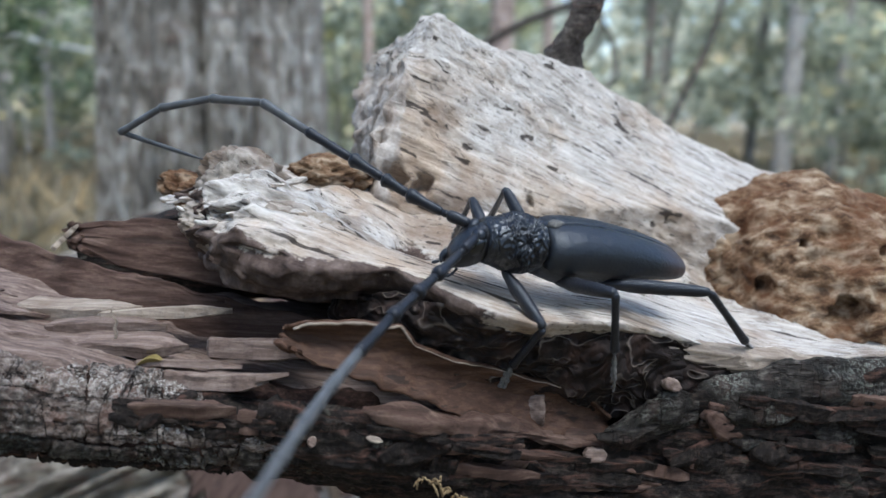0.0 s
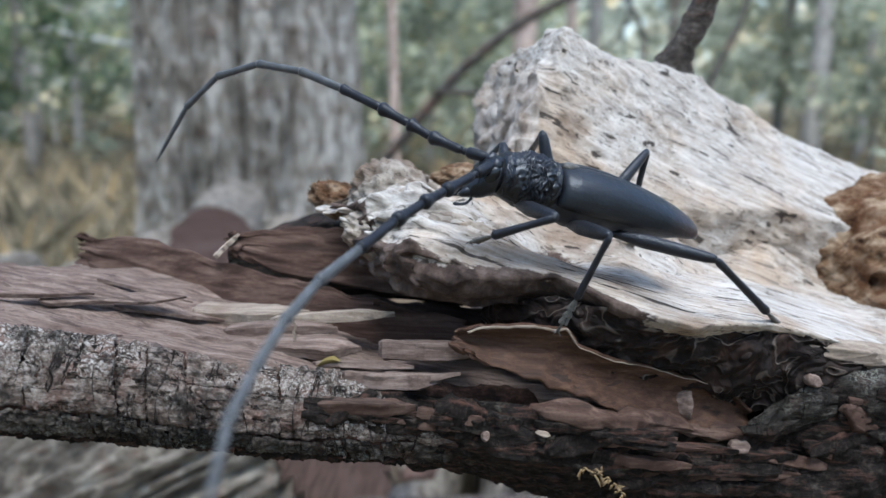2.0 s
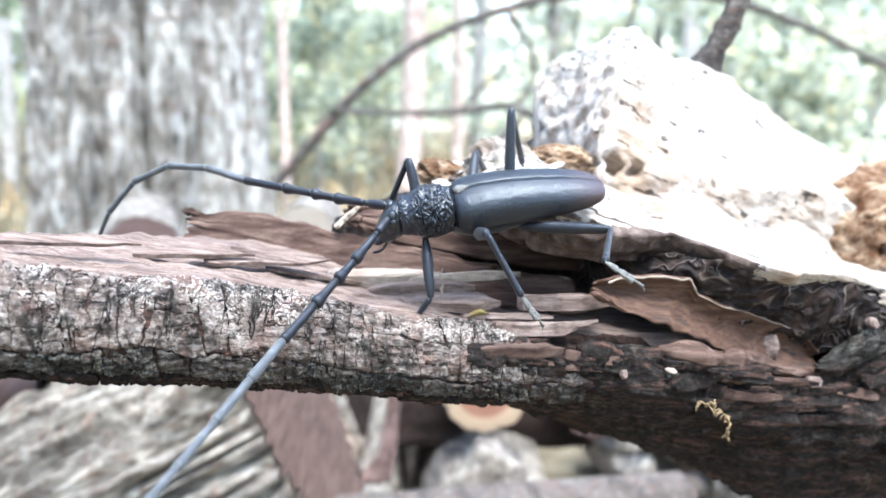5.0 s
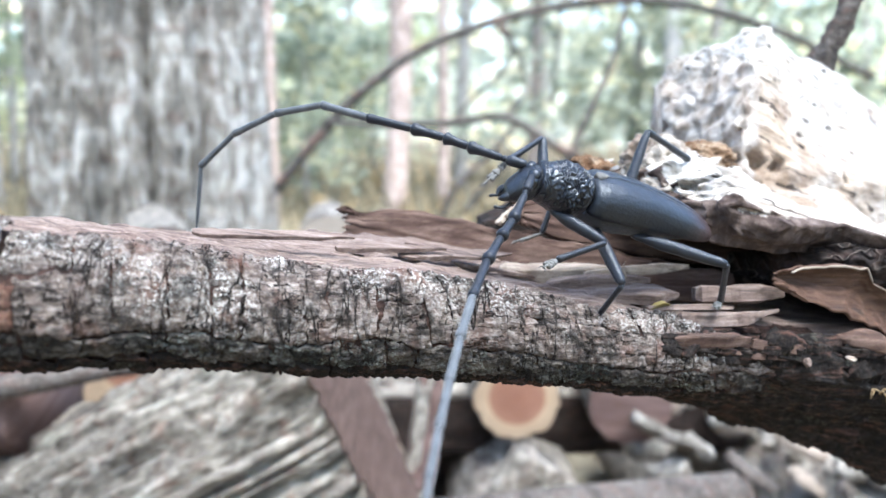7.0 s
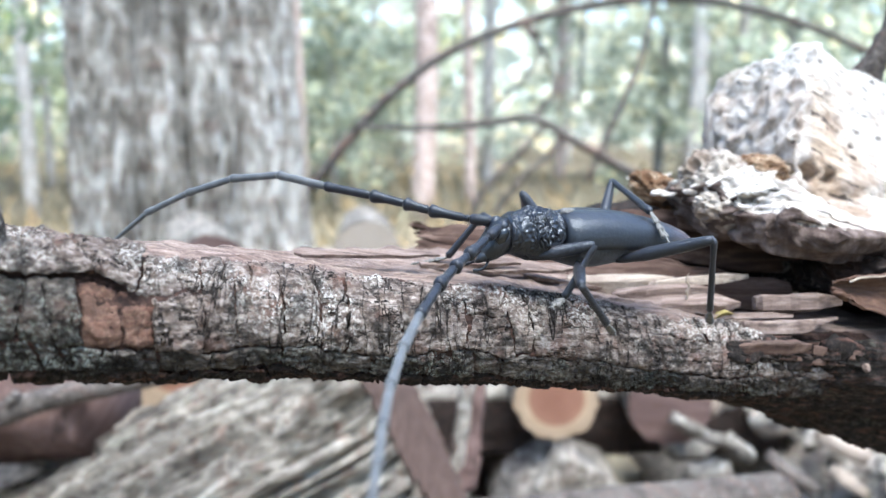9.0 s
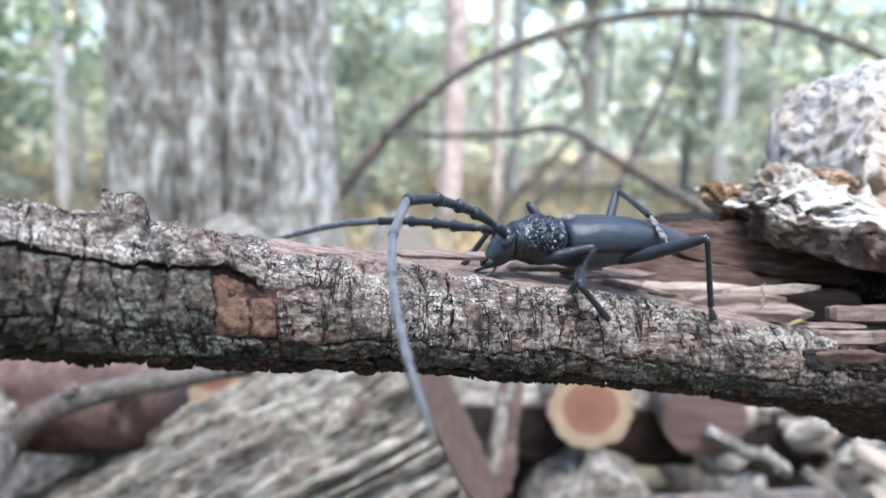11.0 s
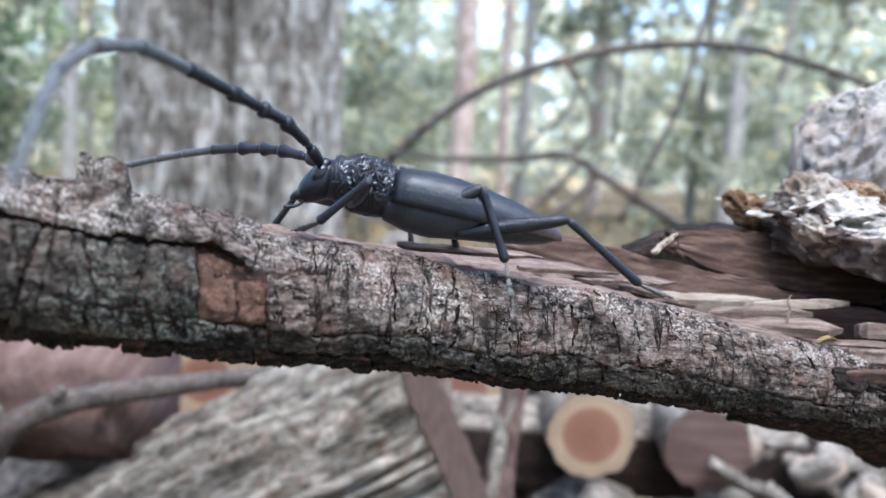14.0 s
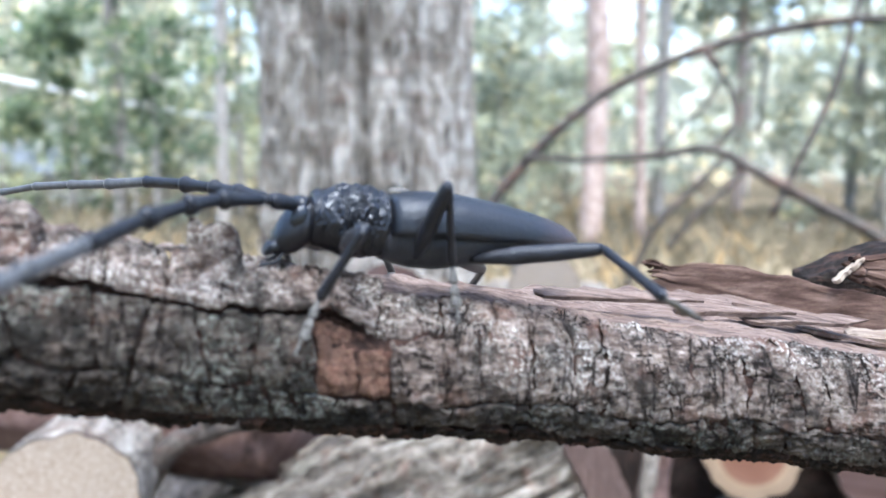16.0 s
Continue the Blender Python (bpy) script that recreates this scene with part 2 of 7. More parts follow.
M_BARK = cracked_bark("grey_brown_bark", (0.030, 0.021, 0.017), (0.145, 0.110, 0.092), (0.40, 0.345, 0.305), (0.175, 0.085, 0.060), (0.46, 0.435, 0.395), 0.52)
M_BARKCORE = bark("red_brown_crack_bark", (0.010, 0.007, 0.006), (0.040, 0.022, 0.017), (0.11, 0.060, 0.044), lichen=0.1, random_tone=False)
# Darker copy of the branch bark, with the lower side's shade in its colours.
M_BARKMID = cracked_bark("lichen_bark_with_painted_shade", (0.020, 0.016, 0.013), (0.070, 0.057, 0.048), (0.20, 0.175, 0.15), (0.10, 0.055, 0.04), (0.24, 0.25, 0.215), 0.50)
M_SLAB = cracked_bark("dark_lichen_slab_bark", (0.010, 0.008, 0.007), (0.034, 0.028, 0.024), (0.12, 0.105, 0.09), (0.06, 0.03, 0.022), (0.17, 0.175, 0.15), 0.48)
# Damp crumbling bark, nearly black; also paints the shade underneath and in hollows.
M_BARKDARK = bark("damp_bark_with_painted_shade", (0.005, 0.004, 0.0035), (0.013, 0.0095, 0.008), (0.062, 0.047, 0.038), lichen=0.2, random_tone=False)
M_BARKRED = bark("reddish_inner_bark", (0.036, 0.021, 0.015), (0.090, 0.050, 0.035), (0.18, 0.118, 0.087), lichen=0.1, relief=0.35)
M_LOGBARK = bark("grey_firewood_bark", (0.060, 0.050, 0.041), (0.245, 0.215, 0.178), (0.47, 0.43, 0.37), 0.20, 0.4, False, (0.25, 0.26, 0.17), (1, 1, 0.30), sharp=0.16)
M_TRUNK = bark("grey_furrowed_trunk_bark", (0.075, 0.062, 0.048), (0.34, 0.305, 0.255), (0.70, 0.66, 0.595), 0.085, 0.5, False, (0.60, 0.59, 0.54), (1, 1, 0.24), sharp=0.15)
M_PALESTEM = bark("pale_pinkish_trunk_bark", (0.14, 0.10, 0.085), (0.37, 0.29, 0.25), (0.58, 0.50, 0.45), 0.06, 0.3, True, (0.4, 0.4, 0.36), (1, 1, 0.5))
# Bark lightened so that its tone carries the haze over distant stems.
M_STEM = bark("thin_stem_bark", (0.16, 0.15, 0.135), (0.33, 0.31, 0.28), (0.52, 0.49, 0.45), 0.05, 0.4, True)
M_BARE = bark("bare_branch_bark", (0.022, 0.020, 0.018), (0.058, 0.052, 0.047), (0.13, 0.12, 0.108), 0.05, 0.4, False)
M_TWIG = bark("twig_bark", (0.035, 0.028, 0.025), (0.11, 0.093, 0.08), (0.27, 0.235, 0.205), 0.6, 0.3, False)


def cut_end():
    m, nt, b = mat("sawn_log_end", 0.8, 0.2)
    tc = nt.nodes.new("ShaderNodeTexCoord")
    w = node(nt, "ShaderNodeTexWave", Scale=60.0, Distortion=1.5, Detail=3.0)
    w.wave_type, w.rings_direction = "RINGS", "Z"
    nt.links.new(tc.outputs["Object"], w.inputs["Vector"])
    ln = nt.nodes.new("ShaderNodeVectorMath")
    ln.operation = "LENGTH"
    sx = nt.nodes.new("ShaderNodeMapping")
    sx.inputs["Scale"].default_value = (1, 1, 0)
    nt.links.new(tc.outputs["Object"], sx.inputs["Vector"])
    nt.links.new(sx.outputs[0], ln.inputs[0])
    n = noise_tex(nt, 40, 5, 0.6)
    mr = node(nt, "ShaderNodeMapRange", **{"From Min": 0.0, "From Max": 0.036})
    nt.links.new(ln.outputs["Value"], mr.inputs["Value"])
    col = ramp(nt, mr.outputs[0], ((0.0, (0.30, 0.145, 0.095)), (0.72, (0.37, 0.19, 0.125)), (0.84, (0.58, 0.43, 0.28)), (0.97, (0.50, 0.37, 0.25))))
    col = mix(nt, 0.18, col, ramp(nt, w.outputs["Fac"], ((0, (0.4, 0.33, 0.28)), (1, (1, 1, 1)))), "MULTIPLY")
    col = mix(nt, 0.35, col, ramp(nt, n, ((0.3, (0.45, 0.38, 0.33)), (0.7, (1, 1, 1)))), "MULTIPLY")
    paint(nt, b, col)
    bump(nt, b, n, 0.4, 0.001)
    return m


M_CUT = cut_end()


def plain(name, stops, scale, rough=0.8, spec=0.3, relief=0.0, stretch=(1, 1, 1), tone=0.0):
    m, nt, b = mat(name, rough, spec)
    n = noise_tex(nt, scale, 5, 0.6, stretch)
    col = ramp(nt, n, stops)
    paint(nt, b, vary(nt, col, tone) if tone else col)
    if relief:
        bump(nt, b, n, 0.6, relief)
    return m


def leaf_material(name, lo, hi):
    m, nt, b = mat(name, 0.55, 0.35)
    g = nt.nodes.new("ShaderNodeNewGeometry")
    col = ramp(nt, g.outputs["Random Per Island"], ((0.0, lo), (0.8, hi), (1.0, (hi[0] * 1.9, hi[1] * 1.5, hi[2] * 1.1))))
    paint(nt, b, vary(nt, col, 0.22))
    tr = nt.nodes.new("ShaderNodeBsdfTranslucent")
    nt.links.new(col, tr.inputs["Color"])
    ms = nt.nodes.new("ShaderNodeMixShader")
    ms.inputs[0].default_value = 0.5
    out = nt.nodes["Material Output"]
    nt.links.new(b.outputs[0], ms.inputs[1])
    nt.links.new(tr.outputs[0], ms.inputs[2])
    nt.links.new(ms.outputs[0], out.inputs[0])
    return m


# Greens greyed and lightened, with haze and glare put into the colour.
M_LEAF = leaf_material("green_leaves", (0.150, 0.178, 0.135), (0.36, 0.395, 0.305))
M_LEAFDARK = leaf_material("dark_green_leaves", (0.045, 0.070, 0.040), (0.12, 0.17, 0.095))
# Paler still: the haze of distance is mixed into these leaf colours.
M_FAR = leaf_material("haze_tinted_far_leaves", (0.30, 0.325, 0.27), (0.52, 0.54, 0.46))
M_LEAFY = leaf_material("yellowing_leaves", (0.15, 0.18, 0.11), (0.31, 0.34, 0.21))
M_DRY = leaf_material("dry_grass_and_litter", (0.12, 0.10, 0.065), (0.30, 0.265, 0.18))
M_GROUND = plain("leaf_litter_ground", ((0.25, (0.045, 0.035, 0.024)), (0.5, (0.11, 0.09, 0.06)), (0.75, (0.22, 0.19, 0.13))), 9.0, 0.95, 0.1, 0.03)
M_MOSS = plain("ochre_moss", ((0.3, (0.13, 0.085, 0.042)), (0.7, (0.31, 0.225, 0.13))), 900, 0.95, 0.1)
M_CHIP = plain("pale_wood_chip", ((0.3, (0.26, 0.20, 0.15)), (0.7, (0.48, 0.40, 0.32))), 500, 0.85, 0.2, 0.0003)
M_DEADLEAF = plain("yellow_dead_leaf", ((0.3, (0.17, 0.125, 0.04)), (0.7, (0.30, 0.235, 0.085))), 300, 0.7, 0.3, 0.0003)
M_ROOF = plain("blue_grey_roof", ((0.3, (0.16, 0.19, 0.24)), (0.7, (0.26, 0.29, 0.35))), 3, 0.6, 0.3)
M_WALL = plain("whitewashed_wall", ((0.3, (0.44, 0.43, 0.41)), (0.7, (0.60, 0.58, 0.55))), 2, 0.9, 0.2)
M_RAIL = plain("white_painted_rail", ((0.3, (0.72, 0.72, 0.70)), (0.7, (0.85, 0.85, 0.83))), 4, 0.5, 0.4)


# ---- mesh helpers ----
def mesh_of(name, verts, faces, material, smooth=True):
    me = bpy.data.meshes.new(name)
    me.from_pydata([tuple(map(float, v)) for v in verts], [], faces)
    if smooth:
        me.shade_smooth()
    for m in material if isinstance(material, (list, tuple)) else [material]:
        me.materials.append(m)
    return me


def part(name, me, parent=None, label="", kind=""):
    ob = new(name, me)
    if parent:
        ob.parent = parent
    return tagged(ob, label=label, kind=kind)


def thing(name, label, category, group="", at=(0, 0, 0)):
    ob = new(name)
    ob.empty_display_size = 0.01
    ob.location = at
    return tagged(ob, label=label, category=category, group=group)


def fbm(p, octaves=3):
    return noise.fractal(Vector(p), 0.8, 2.1, octaves)


def grid(P, closed=False, caps=True):
    """Vertices and faces of a grid of points, nu rows by nv columns."""
    nu, nv = P.shape[:2]
    verts = P.reshape(-1, 3)
    faces = []
    wrap = nv if closed else nv - 1
    for i in range(nu - 1):
        for j in range(wrap):
            k = (j + 1) % nv
            faces.append((i * nv + j, i * nv + k, (i + 1) * nv + k, (i + 1) * nv + j))
    if closed and caps:
        faces.append(tuple(range(nv - 1, -1, -1)))
        faces.append(tuple((nu - 1) * nv + j for j in range(nv)))
    return verts, faces


def smooth_rows(xs, rows, x):
    """Columns of rows at x, along a smooth curve."""
    return np.array([[np.interp(v, xs, np.asarray(rows)[:, c]) for c in range(len(rows[0]))] for v in x])


def loft(sections, nu, nv, amp=0.0008, freq=(60, 350, 350), lump=0.0015, seed=0.0, round_to=0, pits=(), grooves=(), slant=0.0, torn=None, jag=0.0):
    """A closed body through cross-sections (x, [(y, z), ...]), with fibrous relief; returns a grid of points."""
    xs = [s[0] for s in sections]
    k = len(sections[0][1])
    flat = [np.array(s[1]).reshape(-1) for s in sections]
    X = np.linspace(xs[0], xs[-1], nu)
    R = smooth_rows(xs, flat, X)
    for _ in range(round_to):
        R[1:-1] = 0.25 * R[:-2] + 0.5 * R[1:-1] + 0.25 * R[2:]
    out = np.zeros((nu, nv, 3))
    for i in range(nu):
        ring = R[i].reshape(k, 2)
        loop = np.vstack([ring, ring[:1]])
        d = np.r_[0, np.cumsum(np.hypot(*np.diff(loop, axis=0).T))]
        s = np.linspace(0, d[-1], nv, endpoint=False)
        y, z = np.interp(s, d, loop[:, 0]), np.interp(s, d, loop[:, 1])
        cy, cz = y.mean(), z.mean()
        for j in range(nv):
            p = (X[i] + seed, y[j], z[j])
            n = Vector((0, y[j] - cy, z[j] - cz)).normalized()
            g = (p[0] - slant * p[2], p[1], p[2] + slant * p[0])
            h = amp * fbm((g[0] * freq[0], g[1] * freq[1], g[2] * freq[2])) + lump * fbm((p[0] * 45, p[1] * 60, p[2] * 60), 2)
            if torn:
                # ragged, layered relief that fades between two values of x
                w = max(0.0, min(1.0, (torn[1] - X[i]) / (torn[1] - torn[0])))
                if w > 0:
                    h += w * torn[2] * (0.45 - 1.5 * abs(fbm((g[0] * 48, g[1] * 72, g[2] * 66), 3)) + 0.35 * fbm((p[0] * 120 + 4, p[1] * 150, p[2] * 150), 3))
            for (px, py, pz), pr, pd in pits:
                q = ((X[i] - px) ** 2 + (y[j] - py) ** 2 + (z[j] - pz) ** 2) ** 0.5 / pr
                if q < 1.5:
                    h -= pd / (1 + math.exp((q - 1 + 0.25 * fbm((X[i] * 500, y[j] * 500, 1), 2)) * 14))
            for a, b, pr, pd in grooves:
                a, b, c = Vector(a), Vector(b), Vector((X[i], y[j], z[j]))
                u = max(0.0, min(1.0, (c - a).dot(b - a) / (b - a).length_squared))
                q = (c - a.lerp(b, u) + Vector((0.0006 * fbm((X[i] * 160, z[j] * 160, 5), 2), 0, 0.0006 * fbm((X[i] * 160, z[j] * 160, 8), 2)))).length / pr
                if q < 2:
                    h -= pd * math.exp(-q * q)
            xj = jag * (fbm((y[j] * 240, z[j] * 240, seed), 3) - 0.2) * max(0.0, 1 - 5 * i / nu) if jag else 0.0
            out[i, j] = (X[i] + xj + 0.6 * lump * fbm((p[1] * 300, p[2] * 300, p[0] * 20), 2), y[j] + n.y * h, z[j] + n.z * h)
    return out


def tube(points, radii, ring=8, rough=0.0, freq=200.0, seed=0):
    """A round bar along points; returns a grid."""
    pts = [Vector(p) for p in points]
    out = np.zeros((len(pts), ring, 3))
    side = None
    for i, p in enumerate(pts):
        t = (pts[min(i + 1, len(pts) - 1)] - pts[max(i - 1, 0)]).normalized()
        side = (side - side.dot(t) * t).normalized() if side else t.orthogonal().normalized()
        up = t.cross(side)
        for j in range(ring):
            a = 2 * math.pi * j / ring
            d = side * math.cos(a) + up * math.sin(a)
            r = radii[i] * (1 + (rough * fbm((p + d * radii[i]) * freq + Vector((seed, 0, 0))) if rough else 0))
            out[i, j] = p + d * r
    return out


def curve_points(points, n):
    """n points along a smooth curve through the given ones."""
    P = np.array(points, float)
    d = np.r_[0, np.cumsum(np.linalg.norm(np.diff(P, axis=0), axis=1))]
    T = np.zeros_like(P)
    T[1:-1] = (P[2:] - P[:-2]) / (d[2:] - d[:-2])[:, None]
    T[0], T[-1] = (P[1] - P[0]) / (d[1] - d[0]), (P[-1] - P[-2]) / (d[-1] - d[-2])
    out = []
    for s in np.linspace(0, d[-1], n):
        i = min(np.searchsorted(d, s, side="right") - 1, len(P) - 2)
        h = d[i + 1] - d[i]
        u = (s - d[i]) / h
        out.append((2 * u**3 - 3 * u**2 + 1) * P[i] + (u**3 - 2 * u**2 + u) * h * T[i] + (3 * u**2 - 2 * u**3) * P[i + 1] + (u**3 - u**2) * h * T[i + 1])
    return np.array(out)


# ---- ground ----
def make_ground():
    n, half = 90, 60.0
    v = []
    for i in range(n + 1):
        for j in range(n + 1):
            a, b = (2 * i / n - 1), (2 * j / n - 1)
            x, y = half * a * abs(a), half * b * abs(b)
            v.append((x, y, 0.10 * fbm((x * 0.35, y * 0.35, 0.3)) - 0.02))
    f = [(i * (n + 1) + j, (i + 1) * (n + 1) + j, (i + 1) * (n + 1) + j + 1, i * (n + 1) + j + 1) for i in range(n) for j in range(n)]
    tagged(part("ground", mesh_of("ground", v, f, M_GROUND)), "brown leaf-littered forest floor", "ground", kind="structure")


make_ground()


# ---- the rotten log ----
log = thing("rotten_log", "split rotten log with grey bark and pale torn wood", "log")

# centre line of the bark-covered branch: x, y, z, radius
AXIS = [(-0.300, 0.066, 0.598, 0.0135), (-0.265, 0.0830, 0.5905, 0.0130), (-0.230, 0.0985, 0.583, 0.0125), (-0.190, 0.1160, 0.575, 0.0122), (-0.166, 0.1255, 0.5722, 0.0120),
        (-0.147, 0.1325, 0.5685, 0.0118), (-0.120, 0.1415, 0.5645, 0.0117), (-0.100, 0.1470, 0.5608, 0.0112), (-0.070, 0.1545, 0.5545, 0.0105), (-0.040, 0.1610, 0.5508, 0.0102), (-0.015, 0.1680, 0.5488, 0.0088)]


def axis_at(x):
    a = np.array(AXIS)
    return [np.interp(x, a[:, 0], a[:, c]) for c in (1, 2, 3)]


def on_branch(x, angle, lift=0.0):
    """A point on the branch: angle 0 faces the viewer, 90 is on top."""
    y, z, r = axis_at(x)
    a = radians(angle)
    r = r + lift
    # the axis runs back to the right, so its side turns with it
    return Vector((x + 0.35 * r * math.cos(a), y - 0.94 * r * math.cos(a), z + r * math.sin(a)))


def make_branch():
    # inner body under the plates
    nu, nv = 150, 40
    P = np.zeros((nu, nv, 3))
    for i, x in enumerate(np.linspace(-0.300, -0.015, nu)):
        for j in range(nv):
            a = 360 * j / nv
            p = on_branch(x, a)
            h = -0.0011 + 0.0006 * fbm((x * 120, a * 0.05, 3.0)) + 0.0006 * fbm((x * 500, a * 0.2, 1.0))
            P[i, j] = on_branch(x, a, h)
    core = part("bark", mesh_of("bark", *grid(P, True), M_BARKCORE), log, "dark inner bark in the cracks")
    rng = random.Random(4)
    rows = [-76, -44, -14, 34, 84, 112]
    ends = [-0.035, -0.03, -0.03, -0.045, -0.095]

    def border(r, x):
        # the seams wander, and the main one climbs over the older bark
        return rows[r] + 8 * fbm((x * 55, r * 7.3, 2)) + 3.5 * fbm((x * 260, r * 3.1, 6)) + (6 if r == 3 and x < -0.19 else 0)

    def plate(r, x, w, top, lift0, deep, ends_lean, red=False):
        nx, na = max(8, int(w / 0.00030)), 26 if top - r > 1 else 18
        lean, tip = rng.uniform(-0.0003, 0.0003), rng.uniform(-0.0003, 0.0004)
        V = np.zeros((nx, na, 3))
        seed = rng.uniform(0, 50)
        checks = [] if red else [(rng.random(), rng.uniform(-0.25, 0.25), rng.uniform(0.0, 0.7), rng.uniform(0.3, 1.0), rng.uniform(0.0003, 0.0012)) for _ in range(int(w / 0.0016))]
        splits = [] if red else [(rng.random(), rng.uniform(0.2, 0.8), rng.uniform(0.0003, 0.0008)) for _ in range(int(w / 0.004))]
        for i in range(nx):
            u = i / (nx - 1)
            for j in range(na):
                v = j / (na - 1)
                lean_here = ends_lean[0] * (1 - u) + ends_lean[1] * u
                xx = x + (u * 0.99 + 0.004) * w + lean_here * (v - 0.5) + 0.0007 * fbm((v * 6, seed, 3), 3) * (1 - abs(2 * u - 1))
                a0, a1 = border(r, xx), border(top, xx)
                aa = a0 + (0.004 + 0.992 * v) * (a1 - a0)
                side = min(min(u, 1 - u) * w / 0.00030, 1.0)
                lip = min(min(v, 1 - v) * (a1 - a0) * 0.0002 / 0.0004, 1.0)
                h = lift0 + lean * (2 * u - 1) + tip * (2 * v - 1) - deep * (1 - side) - 0.0007 * (1 - lip ** 0.5)
                h += 0.0006 * fbm((xx * 300 + seed, aa * 0.06, seed)) + 0.00045 * fbm((xx * 1100, aa * 0.30, seed), 4)
                h += 0.0004 * fbm((xx * 110, aa * 0.45, seed + 3))
                if not red:
                    for c, sl, v0, ln, dp in checks:
                        if v0 < v < v0 + ln:
                            d = (u - c - sl * (v - 0.5)) * w + 0.0007 * fbm((aa * 0.12, c * 30, seed), 3)
                            if abs(d) < 0.0007:
                                h -= dp * math.exp(-(d / 0.00022) ** 2) * math.sin(math.pi * (v - v0) / ln)
                    for c, vc, dp in splits:
                        q = abs(u - c) * w / 0.0035
                        if q < 1:
                            d = (v - vc) * (a1 - a0) * 0.0002 + 0.0006 * fbm((xx * 300, vc * 20, seed), 3)
                            h -= dp * math.exp(-(d / 0.00025) ** 2) * (1 - q)
                xx += 0.0005 * fbm((aa * 0.15, xx * 300, seed + 7))
                V[i, j] = on_branch(xx, aa, h)
        verts, faces = grid(V)
        return verts, [f[::-1] for f in faces]

    stuff_v, stuff_f = [], []
    # two lost pieces show the red inner bark
    taken = [(2, -0.1968, -0.1866)]
    for x, w in ((-0.1968, 0.0056), (-0.1912, 0.0046)):
        part("bark_plate", mesh_of("bark_plate", *plate(2, x, w, 3, -0.0008, 0.0004, (0, 0), True), M_BARKRED), core, "bare reddish inner bark")
    for r in range(len(rows) - 1):
        x, left = -0.298 + rng.uniform(0, 0.006), 0.0
        while x < ends[r]:
            w = rng.choice((0.005, 0.007, 0.010, 0.014, 0.019)) * rng.uniform(0.85, 1.2)
            if x < -0.19:
                w = min(w, rng.uniform(0.006, 0.011))
            inside = [s1 for k, s0, s1 in taken if k == r and s0 - 0.0012 <= x < s1]
            if inside:
                x, left = inside[0], 0.0
                continue
            ahead = [s0 for k, s0, s1 in taken if k == r and x < s0 < x + w]
            if ahead:
                w = min(ahead) - x
            top_bare = r >= 4 and -0.190 < x < -0.10              # the top is worn to red wood
            top = r + 1
            if r == 2 and x > -0.183 and rng.random() < 0.7 and x + w < ends[3]:
                top = r + 2
                taken.append((r + 1, x, x + w))
            right = rng.uniform(-0.003, 0.003) if not any(k == r and abs(s0 - x - w) < 1e-6 for k, s0, s1 in taken) else 0.0
            tall = 0.0020 if (x < -0.190 and r >= 3) else 0.0
            if x + w < ends[r] and not top_bare:
                deep = 0.0012 if rng.random() < (0.75 if x < -0.19 else 0.3) else 0.0004
                # Lower rows take the bark copy that has shade painted in.
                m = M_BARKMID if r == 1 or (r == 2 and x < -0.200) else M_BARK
                verts, faces = plate(r, x, w, top, rng.uniform(-0.0003, 0.0003) + tall, deep, (left, right))
                if r == 0:
                    base = len(stuff_v)
                    stuff_v += list(verts)
                    stuff_f += [tuple(k + base for k in f) for f in faces]
                else:
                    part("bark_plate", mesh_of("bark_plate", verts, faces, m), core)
            x, left = x + w, right
    # The bottom row is coloured near black for the shade below the branch.
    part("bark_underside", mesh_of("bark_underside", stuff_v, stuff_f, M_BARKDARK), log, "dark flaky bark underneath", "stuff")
    # standing teeth of bark
    for x0, x1, z0, z1, dy in ((-0.2120, -0.2040, 0.588, 0.6000, -0.0044), (-0.2355, -0.2290, 0.594, 0.6030, -0.0044), (-0.2225, -0.2185, 0.589, 0.5975, -0.0052)):
        y, z, r = axis_at(x0)
        secs = []
        for u, k, w in ((0, 0.70, 0.8), (0.06, 1.0, 1.0), (0.22, 0.98, 1.1), (0.30, 0.88, 1.1), (0.6, 0.90, 1.1), (0.85, 0.84, 1.0), (0.95, 0.80, 0.9), (1.0, 0.55, 0.7)):
            zt = z0 + (z1 - z0) * k
            secs.append((x0 + (x1 - x0) * u, [(y + dy - 0.0028 * w, z0), (y + dy - 0.0020 * w, 0.5 * (z0 + zt)), (y + dy - 0.0008 * w, zt), (y + dy + 0.0007 * w, zt - 0.0006), (y + dy + 0.0024 * w, z0)]))
        part("bark_tooth", mesh_of("bark_tooth", *grid(loft(secs, 60, 50, 0.0006, (300, 500, 500), 0.0005, z1 * 90, torn=(0.5, 1.0, 0.0012)), True), M_BARK), log, "upright tooth of cracked grey bark")


make_branch()


